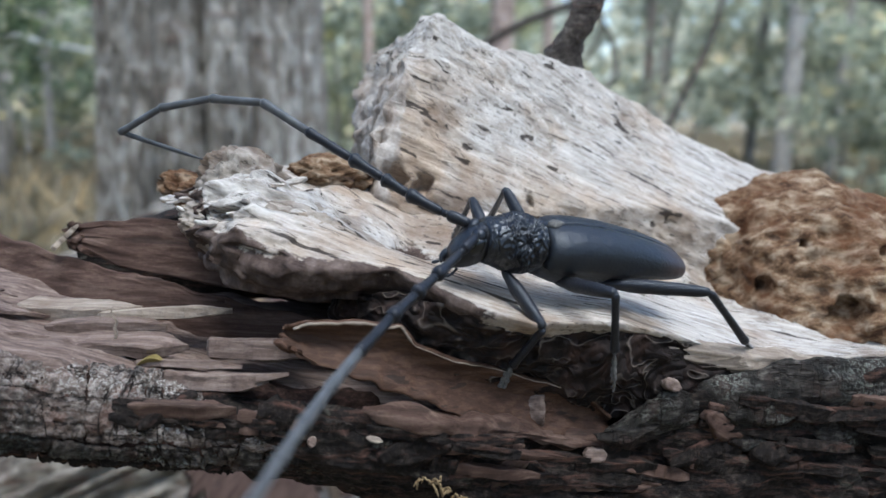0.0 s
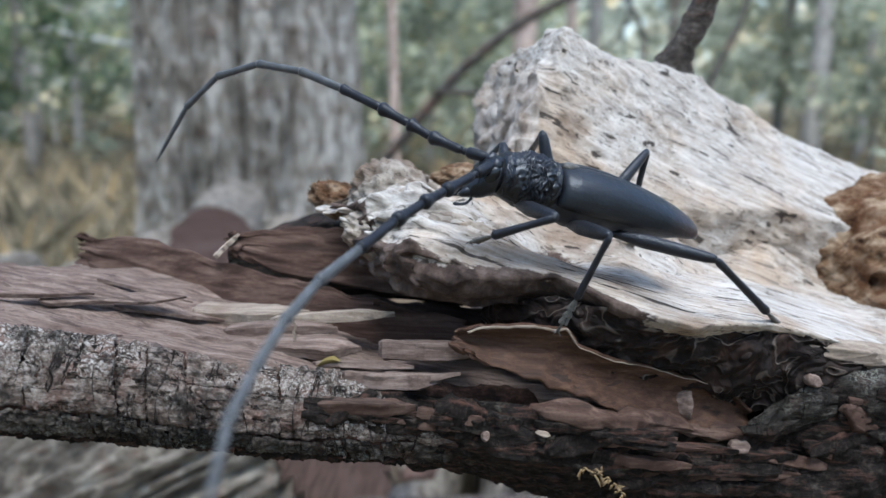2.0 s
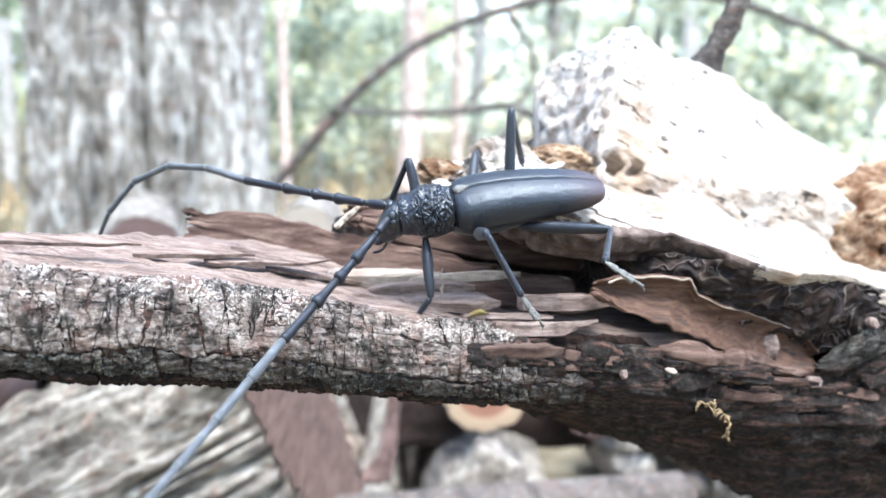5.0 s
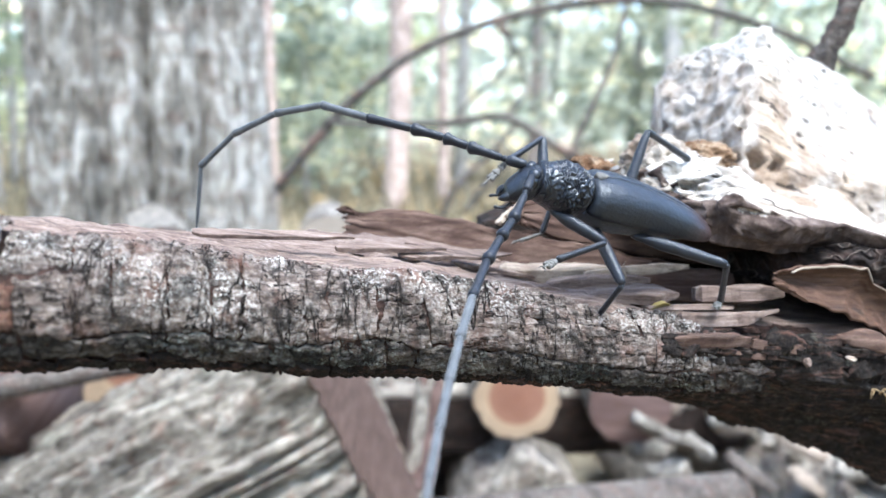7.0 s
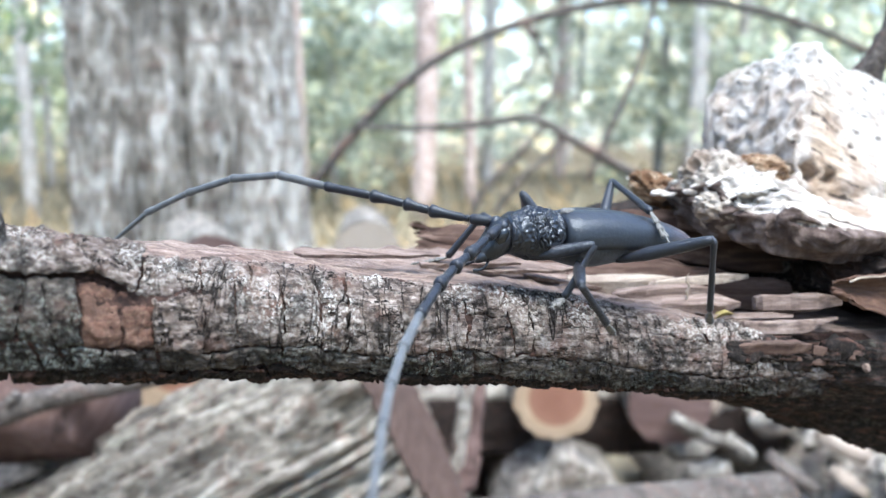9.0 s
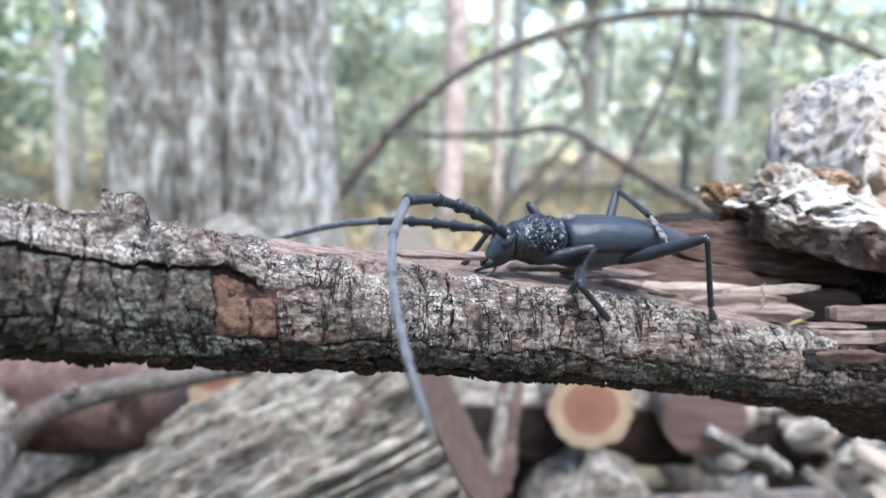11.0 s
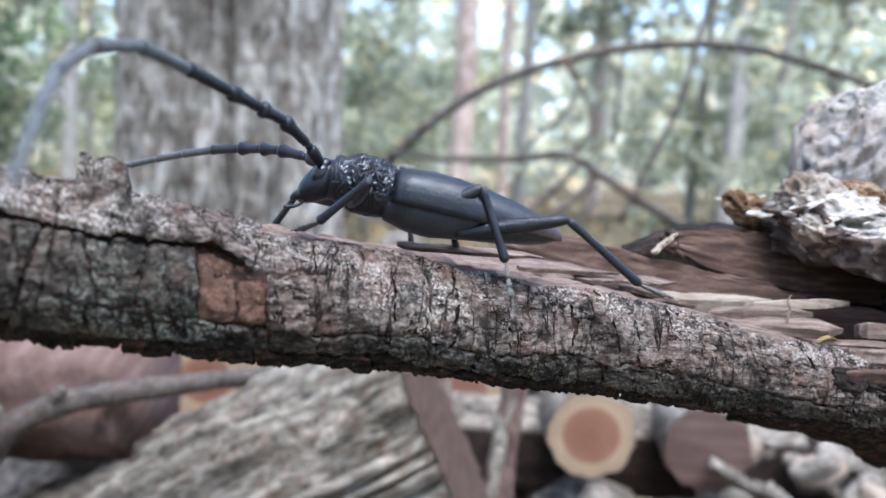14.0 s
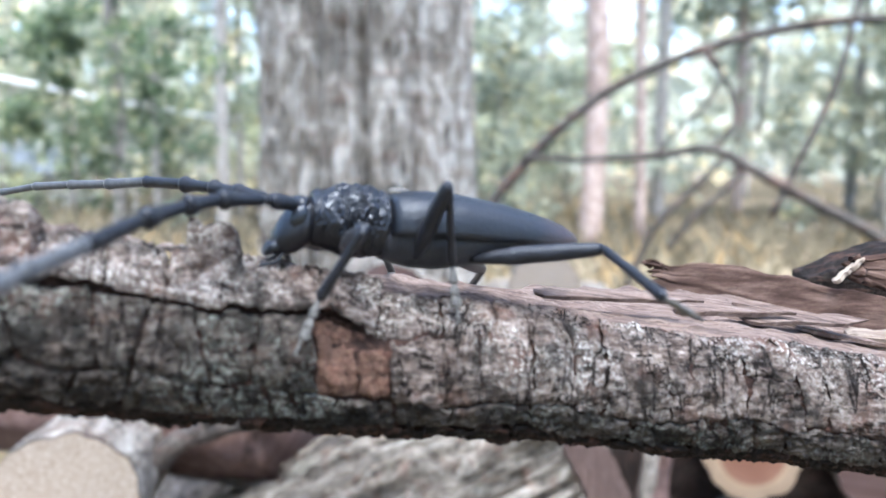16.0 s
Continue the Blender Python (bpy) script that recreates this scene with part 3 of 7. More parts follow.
# lumps at the broken end: centre, radii, wood, look, tilt
LUMPS = (("torn_lump", (-0.0625, 0.1975, 0.5925), (0.0090, 0.0050, 0.0044), M_BROWN, "brown curled lump of rotten wood", 0.40),
         ("torn_lump", (-0.0490, 0.1890, 0.5962), (0.0095, 0.0085, 0.0078), M_LUMP, "large pale weathered lump of torn wood", 0.25),
         ("torn_lump", (-0.0345, 0.1750, 0.5880), (0.0120, 0.0090, 0.0062), M_LUMP, "pale lump at the lip of the shelf", 0.12),
         ("torn_lump", (-0.0500, 0.1780, 0.5880), (0.0085, 0.0070, 0.0052), M_LUMP, "brown-stained lump under the lip", 0.25),
         ("torn_lump", (-0.0310, 0.2000, 0.5980), (0.0095, 0.0060, 0.0050), M_BROWN, "ochre lump of rot", 0.0))


def mask(me, f):
    """Marks on a mesh, from 0 to 1, where its outer skin is broken away."""
    a = me.attributes.new("broken", "FLOAT", "POINT")
    a.data.foreach_set("value", [float(min(1.0, max(0.0, f(v.co)))) for v in me.vertices])


def make_log_body():
    # wide split wood behind the bark
    secs = []
    for x, yb, zb in ((-0.205, 0.1300, 0.5870), (-0.190, 0.1370, 0.5858), (-0.165, 0.1560, 0.5815), (-0.143, 0.1750, 0.5790), (-0.120, 0.1900, 0.5760), (-0.090, 0.1980, 0.5715), (-0.060, 0.2020, 0.5670), (-0.020, 0.2050, 0.5620), (0.02, 0.21, 0.556)):
        y, z, r = axis_at(x)
        zt = z + r - 0.0005
        secs.append((x, [(y - 0.004, zt - 0.003), (y - 0.001, zt), (0.6 * y + 0.4 * yb, 0.55 * zt + 0.45 * zb - 0.0015), (yb, zb), (yb + 0.004, zb - 0.008), (yb - 0.004, z - r), (y, z - r + 0.002)]))
    part("split_wood", mesh_of("split_wood", *grid(loft(secs, 220, 110, 0.0009, (40, 300, 300), 0.0014, 3, torn=(0.5, 1.0, 0.0018)), True), M_SPLIT), log, "reddish brown split inner wood")
    # pale wall that rises to a torn peak
    R = [(-0.0300, .232, .596, .233, .606, .236, .6220, .242, .622), (-0.0245, .215, .595, .217, .602, .2375, .6290, .243, .627), (-0.0195, .1985, .595, .200, .607, .2320, .6320, .242, .629),
         (-0.0140, .1975, .594, .2055, .622, .2245, .6350, .241, .631), (-0.0077, .198, .594, .205, .614, .2148, .6385, .237, .634), (0.005, .201, .594, .211, .612, .222, .632, .240, .626), (0.020, .207, .592, .2195, .610, .232, .6300, .250, .622),
         (0.034, .212, .591, .225, .607, .239, .6255, .256, .616), (0.0535, .219, .590, .233, .6015, .246, .615, .262, .606), (0.0736, .226, .586, .239, .595, .251, .605, .266, .596),
         (0.098, .232, .580, .245, .588, .256, .5976, .270, .590), (0.160, .245, .566, .256, .573, .266, .580, .276, .575)]
    secs = [(r[0], [(r[1] + 0.003, 0.550), (r[1], r[2]), (r[3], r[4]), (r[5], r[6]), (r[7], r[8]), (r[7] + 0.004, 0.550)]) for r in R]
    G = loft(secs, 380, 190, 0.0010, (26, 330, 330), 0.0013, 1, slant=0.38, torn=(-0.016, -0.005, 0.0026), jag=0.003,
             pits=(((-0.018, 0.199, 0.608), 0.0022, 0.006), ((-0.0155, 0.1985, 0.5985), 0.0030, 0.007), ((-0.009, 0.198, 0.597), 0.0024, 0.006), ((0.0, 0.2165, 0.6285), 0.0012, 0.003), ((-0.022, 0.205, 0.613), 0.0018, 0.004), ((0.018, 0.206, 0.593), 0.0011, 0.003), ((-0.027, 0.212, 0.606), 0.003, 0.004)),
             grooves=(((0.007, 0.218, 0.624), (0.032, 0.228, 0.611), 0.0008, 0.0022), ((0.023, 0.222, 0.612), (0.0245, 0.213, 0.594), 0.0006, 0.0018), ((-0.004, 0.208, 0.618), (0.012, 0.213, 0.611), 0.0005, 0.0012), ((0.03, 0.224, 0.604), (0.06, 0.233, 0.598), 0.0006, 0.0012), ((0.012, 0.224, 0.628), (0.045, 0.240, 0.615), 0.0005, 0.0012)))
    me = mesh_of("torn_wood_wall", *grid(G, True), M_PALE)
    mask(me, lambda c: 0.5 + 160 * (-0.0075 - c.x - 0.55 * (c.y - 0.2) - (0.26 * max(0.0, 0.632 - c.z) if c.y < 0.212 else 0.0)))
    part("torn_wood_wall", me, log, "pale weathered torn wood rising to a peak")
    # pale shelf on which the beetle starts, with a lip over the hollow
    S = [(-0.0600, .186, .5915, .188, .5935, .192, .5945, .196, .5930, .5900), (-0.056, .178, .5895, .184, .5945, .190, .5975, .198, .5950, .5850), (-0.050, .167, .5885, .174, .5945, .185, .5985, .201, .5970, .5815),
         (-0.040, .1565, .5885, .165, .5940, .180, .5990, .205, .5980, .5795), (-0.030, .156, .5845, .165, .5910, .180, .5960, .210, .5970, .5770), (-0.0104, .160, .5837, .168, .5860, .185, .5800, .206, .5960, .5760),
         (0.006, .153, .5786, .165, .5800, .185, .5830, .208, .5940, .5700), (0.0168, .155, .5761, .168, .5770, .190, .5790, .213, .5920, .5670), (0.0334, .1625, .5748, .174, .5752, .205, .5750, .219, .5800, .5650),
         (0.0513, .1700, .5690, .184, .5700, .210, .5710, .227, .5880, .5600), (0.0712, .1785, .5630, .194, .5645, .222, .5670, .236, .5820, .5540), (0.0934, .186, .5630, .200, .5615, .226, .5680, .241, .5750, .5520),
         (0.160, .200, .560, .210, .556, .235, .556, .256, .566, .545)]
    secs = [(s[0], ([(s[1] + 0.006, s[9]), (s[1] + 0.0016, 0.45 * s[2] + 0.55 * s[9])] if s[0] < -0.005 else [(s[1] + 0.004, s[2] - 0.004), (s[1] + 0.0008, s[2] - 0.0014)])
             + [(s[1], s[2]), (s[3], s[4]), (s[5], s[6]), (s[7], s[8]), (s[7] + 0.002, s[9] + 0.004), (s[5], s[9] + 0.002), (s[3] + 0.008, s[9])]) for s in S]
    G = loft(secs, 420, 190, 0.0010, (26, 330, 330), 0.0017, 9, slant=0.2, torn=(-0.046, 0.000, 0.0046), jag=0.005,
         pits=(((0.034, 0.2095, 0.5745), 0.0012, 0.004), ((-0.006, 0.178, 0.5885), 0.0026, 0.006), ((0.045, 0.196, 0.572), 0.0009, 0.003), ((0.062, 0.210, 0.568), 0.001, 0.003), ((-0.046, 0.166, 0.5915), 0.0035, 0.005), ((-0.058, 0.180, 0.594), 0.003, 0.004)),
         grooves=(((-0.05, 0.172, 0.597), (-0.02, 0.174, 0.590), 0.0006, 0.0016), ((-0.015, 0.168, 0.586), (0.01, 0.172, 0.581), 0.0006, 0.0015), ((0.012, 0.165, 0.577), (0.05, 0.180, 0.571), 0.0005, 0.0014), ((0.056, 0.222, 0.580), (0.072, 0.214, 0.566), 0.001, 0.003), ((-0.03, 0.190, 0.5975), (0.0, 0.194, 0.590), 0.0006, 0.0015)))
    verts, faces = grid(G, True)
    me = mesh_of("pale_shelf", verts, faces, M_SHELF)
    sx, sy, sz = ([s[c] for s in S] for c in (0, 1, 2))
    mask(me, lambda c: np.interp(c.x, (0.004, 0.014), (1, 0)) * (0.5 + 170 * max(np.interp(c.x, sx, sz) - 0.0008 - c.z, np.interp(c.x, sx, sy) + 0.0014 - c.y)))
    part("pale_shelf", me, log, "pale cracked wood shelf with a torn lip")
    # lumps of torn, rotten wood at the broken end of the shelf
    def lump(name, c, radii, m, label, turn=0.0, seed=0.0, rough=0.27):
        n, q = 56, 72
        P = np.zeros((n, q, 3))
        for i in range(n):
            for j in range(q):
                a, b = math.pi * (i + 0.5) / n, 2 * math.pi * j / q
                d = Vector((math.cos(a), math.sin(a) * math.cos(b), math.sin(a) * math.sin(b)))
                k = 1 + rough * (0.5 - 1.5 * abs(fbm((d.x * 1.3 + seed, d.y * 1.7, d.z * 1.7), 3))) + 0.5 * rough * fbm((d.x * 3 + seed, d.y * 4, d.z * 4), 2) + 0.05 * fbm((d.x * 6, d.y * 16 + seed, d.z * 16), 3)
                e = Vector((d.x * radii[0], d.y * radii[1], d.z * radii[2])) * k
                P[i, j] = Vector(c) + Euler((0, turn, 0.25)).to_matrix() @ e
        part(name, mesh_of(name, *grid(P, True), m), log, label)

    for name, c, radii, m, label, turn in LUMPS:
        lump(name, c, radii, m, label, turn, c[0] * 300)
    # back of the hollow under the shelf, its deep shade put into the colour
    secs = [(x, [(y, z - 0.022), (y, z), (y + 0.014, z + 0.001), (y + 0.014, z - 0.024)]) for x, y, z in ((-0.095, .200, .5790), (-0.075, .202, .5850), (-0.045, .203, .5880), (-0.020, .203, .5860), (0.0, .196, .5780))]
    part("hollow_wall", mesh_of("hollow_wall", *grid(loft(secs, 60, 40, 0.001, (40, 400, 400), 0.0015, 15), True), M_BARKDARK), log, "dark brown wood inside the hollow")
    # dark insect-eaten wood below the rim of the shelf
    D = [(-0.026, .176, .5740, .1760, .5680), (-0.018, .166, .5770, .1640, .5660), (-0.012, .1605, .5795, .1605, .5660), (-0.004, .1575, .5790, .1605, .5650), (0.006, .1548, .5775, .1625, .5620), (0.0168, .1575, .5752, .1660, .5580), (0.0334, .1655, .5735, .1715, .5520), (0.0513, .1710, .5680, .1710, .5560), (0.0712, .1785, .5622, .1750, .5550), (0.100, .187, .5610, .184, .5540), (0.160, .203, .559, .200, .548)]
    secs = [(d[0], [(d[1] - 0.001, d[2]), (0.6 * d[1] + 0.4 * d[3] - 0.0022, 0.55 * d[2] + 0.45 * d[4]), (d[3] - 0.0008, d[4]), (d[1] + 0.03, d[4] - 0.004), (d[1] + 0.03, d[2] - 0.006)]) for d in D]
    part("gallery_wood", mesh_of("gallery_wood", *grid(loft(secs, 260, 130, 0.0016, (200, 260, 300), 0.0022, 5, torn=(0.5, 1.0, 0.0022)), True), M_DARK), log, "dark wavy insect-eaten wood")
    # lower front of the log, dark crumbling bark
    B = [(-0.066, .1500, .5590, .1470, .554, .5345, .200), (-0.043, .1515, .5610, .1495, .553, .5305, .205), (-0.020, .1535, .5580, .1515, .548, .5240, .208), (0.0, .1570, .5545, .1545, .543, .5160, .212), (0.016, .1625, .5500, .1605, .537, .5095, .216), (0.032, .1685, .5465, .1665, .533, .5025, .220),
         (0.050, .1690, .5570, .1660, .536, .4960, .224), (0.070, .1710, .5610, .1680, .538, .4910, .228), (0.100, .1780, .5630, .1750, .538, .4870, .234), (0.160, .192, .560, .189, .534, .482, .247)]
    secs = [(b[0], [(b[1] + 0.006, b[2] - 0.003), (b[1], b[2]), (b[3], b[4]), (b[3] + 0.011, 0.5 * (b[4] + b[5]) + 0.002), (max(b[3] + 0.022, 0.186), b[5]), (b[6] - 0.006, b[5] + 0.004), (b[6], 0.548)]) for b in B]
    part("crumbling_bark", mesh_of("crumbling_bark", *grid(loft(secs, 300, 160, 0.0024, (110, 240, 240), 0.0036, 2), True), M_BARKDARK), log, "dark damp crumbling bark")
    # smooth brown strip of underbark with a pale edge
    U = [(-0.0300, .5735, .5712), (-0.0275, .5742, .5690), (-0.0236, .5746, .5664), (-0.0160, .5747, .5638), (-0.0085, .5742, .5609), (-0.0060, .5702, .5600), (0.0010, .5671, .5567), (0.0098, .5644, .5528), (0.0190, .5612, .5498), (0.0287, .5571, .5477), (0.0345, .5515, .5480)]
    xs = [u[0] for u in U]
    P = np.zeros((110, 26, 3))
    for i, x in enumerate(np.linspace(xs[0], xs[-1], 110)):
        zt, zb = np.interp(x, xs, [u[1] for u in U]), np.interp(x, xs, [u[2] for u in U])
        zt += 0.0006 * fbm((x * 150, 1, 1), 2)
        zb += 0.0010 * fbm((x * 260, 5, 1))
        yf = np.interp(x, (-0.030, -0.012, 0.001, 0.020, 0.035), (0.1532, 0.1540, 0.1575, 0.1645, 0.1700))
        for j in range(26):
            v = j / 25
            P[i, j] = (x + 0.0022 * fbm((v * 5, 2.5, 1), 3) * max(0, 1 - i / 20), yf + 0.0003 * fbm((x * 140, v * 22, 9)) + 0.0026 * math.sin(math.pi * min(v * 1.05, 1)) - 0.0006 * v, zt + (zb - zt) * v)
    ob = part("underbark_flap", mesh_of("underbark_flap", *grid(P), M_FLAP), log, "smooth brown strip of underbark")
    so = ob.modifiers.new("thick", "SOLIDIFY")
    so.thickness, so.offset = 0.0008, -1
    edge = [tuple(P[i, 0] + np.array([0, -0.0003, 0.0002 * fbm((i * 0.2, 3, 2))])) for i in range(0, 100)]
    part("flap_edge", mesh_of("flap_edge", *grid(tube(edge, [(0.00034 if i < 40 else 0.00012) * (1 + 0.5 * fbm((i * 0.15, 1, 1))) for i in range(100)], 6), True), M_SPLINTER), log, "pale torn edge of the underbark")
    for name, rows, m, label in (("bark_strip", [(-0.014, .1535, .5580, .0006, .0005), (-0.004, .1550, .5555, .0022, .0020), (0.008, .1590, .5530, .0024, .0022), (0.020, .1640, .5495, .0024, .0022), (0.034, .1690, .5462, .0018, .0018)], M_SHEET, "pinkish brown fibrous strip of bark"),
                                 ("wood_roll", [(0.040, .1700, .5685, .0018, .0012), (0.050, .1715, .5665, .0030, .0026), (0.060, .1735, .5648, .0032, .0030), (0.070, .1765, .5640, .0030, .0026), (0.082, .1800, .5630, .0020, .0014)], M_SPLINTER, "tan roll of bare wood"),
                                 ("bark_slab", [(0.052, .1712, .5575, .0020, .0030), (0.059, .1712, .5565, .0040, .0055), (0.069, .1725, .5575, .0045, .0075), (0.081, .1750, .5575, .0045, .0080), (0.101, .1795, .5575, .004, .0075), (0.131, .186, .557, .004, .006)], M_SLAB, "grey-green lichen-covered slab of bark"),
                                 ("bark_slab", [(0.033, .1655, .5500, .0015, .0015), (0.038, .1665, .5505, .0030, .0038), (0.045, .1680, .5545, .0034, .0046), (0.052, .1690, .5545, .0020, .0030)], M_SLAB, "small cracked lump of bark")):
        secs = [(x, [(y - w, z - 0.5 * h), (y - w, z + 0.5 * h), (y - 0.3 * w, z + h), (y + 0.8 * w, z + 0.7 * h), (y + w, z - 0.6 * h), (y - 0.3 * w, z - h)]) for x, y, z, w, h in rows]
        soft = name == "wood_roll"
        part(name, mesh_of(name, *grid(loft(secs, 80, 60, 0.0004, (60, 400, 400), 0.0006, rows[0][1] * 50, torn=(0.5, 1.0, 0.0006 if soft else 0.0022), jag=0.003), True), m), log, label)
    # brown crumbly rotten block
    K = [(0.059, .232, .570, .233, .574, .235, .580), (0.067, .2235, .566, .227, .578, .234, .5890), (0.080, .2070, .564, .2135, .582, .236, .5960), (0.100, .1985, .560, .2080, .584, .240, .6010), (0.116, .1990, .557, .2090, .580, .242, .5930), (0.160, .218, .55, .228, .572, .250, .585)]
    secs = [(k[0], [(k[1], k[2]), (k[3], k[4]), (k[5], k[6]), (k[5] + 0.012, k[6] - 0.004), (k[5] + 0.012, k[2] - 0.005)]) for k in K]
    part("brown_rot_block", mesh_of("brown_rot_block", *grid(loft(secs, 220, 170, 0.0008, (220, 430, 430), 0.0026, 6, torn=(0.5, 1.0, 0.0032), jag=0.003, pits=(((0.0960, 0.2020, 0.5680), 0.0045, 0.008), ((0.078, 0.2105, 0.5720), 0.0028, 0.006), ((0.088, 0.2120, 0.5850), 0.002, 0.004), ((0.108, 0.2080, 0.582), 0.003, 0.004))), True), M_BROWN), log, "orange-brown crumbly rotten block")


make_log_body()


def make_splinters():
    rng = random.Random(12)

    def sliver(a, b, w, h, material, name="splinter", bend=0.0, label=""):
        a, b = Vector(a), Vector(b)
        t = (b - a).normalized()
        side = t.cross(Vector((0, 0.35 * math.sin(a.x * 900), 1))).normalized()
        up = side.cross(t)
        n = 20
        P = np.zeros((n, 8, 3))
        s, e0, e1 = rng.uniform(0, 99), rng.uniform(0.05, 0.4), rng.uniform(0.05, 0.4)
        for i in range(n):
            u = i / (n - 1)
            c = a.lerp(b, u) + up * (bend * math.sin(math.pi * u)) + side * 0.0008 * fbm((u * 4, s, 0))
            k = min(1, 0.55 + 9 * u, e1 * 0.4 + (1.5 + 8 * e0) * (1 - u)) * (1 + 0.16 * fbm((u * 3, s, 2)))
            for j, (p, q) in enumerate(((-1, -.9), (-.5, -1), (.5, -1), (1, -.8), (1, .8), (.85, 1), (-.8, .95), (-1, .8))):
                P[i, j] = c + side * (p * w * k * (1 + 0.10 * fbm((u * 6, j, s)))) + up * (q * h * (0.4 + 0.6 * k) * (1 + 0.15 * fbm((u * 6, j + 9, s))))
        part(name, mesh_of(name, *grid(P, True), material, smooth=False), log, label)

    # thin sheets that stick out from the hollow towards the left
    for pts, label in (([(-0.134, .197, .5818, .0080), (-0.118, .195, .5822, .0135), (-0.1, .190, .5800, .0140), (-0.080, .184, .5765, .011), (-0.055, .180, .5725, .010), (-0.030, .178, .568, .008)], "long thin sheet of split wood"),
                       ([(-0.0885, .1870, .5855, .004), (-0.078, .189, .5870, .010), (-0.0624, .192, .5872, .014), (-0.048, .194, .5850, .014), (-0.030, .195, .582, .013), (-0.012, .195, .578, .011)], "thin curled sheet of split wood")):
        xs = [p[0] for p in pts]
        P = np.zeros((90, 30, 3))
        for i, x in enumerate(np.linspace(xs[0], xs[-1], 90)):
            y, z, d = (np.interp(x, xs, [p[c] for p in pts]) for c in (1, 2, 3))
            for j in range(30):
                v = j / 29
                rag = 0.0010 * fbm((x * 110, 3.0, xs[0] * 50), 3) * (1 - v)
                P[i, j] = (x + 0.0045 * fbm((v * 7, x * 30, 8), 4) * max(0.1, 1 - i / 14), y - d * 0.36 * v + 0.0004 * fbm((x * 25, v * 6, 3)), z + rag - d * v ** 1.25 + 0.0006 * fbm((x * 40, v * 5, 2)) + 0.00022 * fbm((x * 25, v * 45, 5)))
        ob = part("wood_sheet", mesh_of("wood_sheet", *grid(P), M_SHEET), log, label)
        so = ob.modifiers.new("thick", "SOLIDIFY")
        so.thickness, so.offset = 0.0014, -1
    sliver((-0.0935, .186, .5800), (-0.0870, .186, .5860), 0.0008, 0.0006, M_CHIP, "curl")
    # loose splinters in the hollow
    for a, b, w, h, m in (((-0.094, .1745, .5690), (-0.066, .1710, .5705), .0036, .0022, M_SPLINTER), ((-0.084, .1660, .5672), (-0.058, .1650, .5690), .0020, .0014, M_SPLIT),
                          ((-0.074, .1690, .5690), (-0.046, .1700, .5715), .0030, .0014, M_SPLINTER), ((-0.078, .1620, .5650), (-0.052, .1610, .5660), .0028, .0016, M_SPLIT),
                          ((-0.062, .1590, .5630), (-0.040, .1572, .5638), .0018, .0008, M_SPLIT), ((-0.110, .1620, .5685), (-0.080, .1600, .5668), .0030, .0014, M_SPLIT),
                          ((-0.055, .1560, .5615), (-0.034, .1545, .5625), .0022, .0018, M_SPLIT), ((-0.048, .1620, .5660), (-0.026, .1600, .5670), .0028, .0022, M_SPLIT),
                          ((-0.046, .1555, .5625), (-0.030, .1540, .5640), .0015, .0009, M_SPLIT), ((-0.130, .165, .5740), (-0.098, .166, .5712), .0026, .0014, M_SPLIT)):
        sliver(a, b, w, h, m, bend=rng.uniform(-0.001, 0.001))
    for _ in range(6):
        x = rng.uniform(-0.165, -0.045)
        y0, z0, r0 = axis_at(x)
        v = rng.random()
        yb = np.interp(x, (-0.19, -0.143, -0.1, -0.03), (0.137, 0.178, 0.192, 0.2))
        zb = np.interp(x, (-0.19, -0.143, -0.1, -0.03), (0.5855, 0.580, 0.574, 0.565))
        y, z = y0 + (yb - y0) * v, (z0 + r0) + (zb - z0 - r0) * v + rng.uniform(-0.0006, 0.0009)
        ln = rng.uniform(0.010, 0.036)
        sliver((x, y, z), (x + ln, y + ln * rng.uniform(-0.25, 0.45), z - ln * rng.uniform(0.0, 0.24)), rng.uniform(0.0006, 0.0022), rng.uniform(0.0003, 0.0007), rng.choice((M_SPLIT, M_SPLIT, M_SPLIT, M_SPLINTER)))
    # long torn fibres and flakes along the dark front
    for _ in range(90):
        x = rng.uniform(-0.062, 0.11)
        v = rng.random() ** 1.3
        zt = np.interp(x, (-0.06, -0.02, 0.0, 0.03, 0.06, 0.13), (0.559, 0.556, 0.5525, 0.5455, 0.560, 0.561))
        zb = np.interp(x, (-0.06, -0.02, 0.0, 0.03, 0.13), (0.553, 0.546, 0.542, 0.524, 0.512))
        y = np.interp(x, (-0.06, -0.02, 0.0, 0.03, 0.07, 0.13), (0.1475, 0.1515, 0.1545, 0.1660, 0.1680, 0.182)) + 0.005 * v * v
        z = zt + (zb - zt) * v
        ln = rng.uniform(0.006, 0.024)
        sliver((x, y, z), (x + ln, y + ln * rng.uniform(0.05, 0.2), z - ln * rng.uniform(0.0, 0.22)), rng.uniform(0.0005, 0.0012), rng.uniform(0.0005, 0.0020), rng.choice((M_BARKDARK, M_BARKDARK, M_BARKDARK, M_BARKDARK, M_SHEET)))
    # an upright straw
    sliver((-0.0666, .1605, .5650), (-0.0664, .1600, .5745), 0.00025, 0.00025, M_SPLINTER, "straw")


make_splinters()


MOSS = [(-0.0050, 0.1535, 0.5440), (0.0000, 0.1535, 0.5430), (0.0038, 0.1545, 0.5395), (0.0045, 0.1560, 0.5335)]


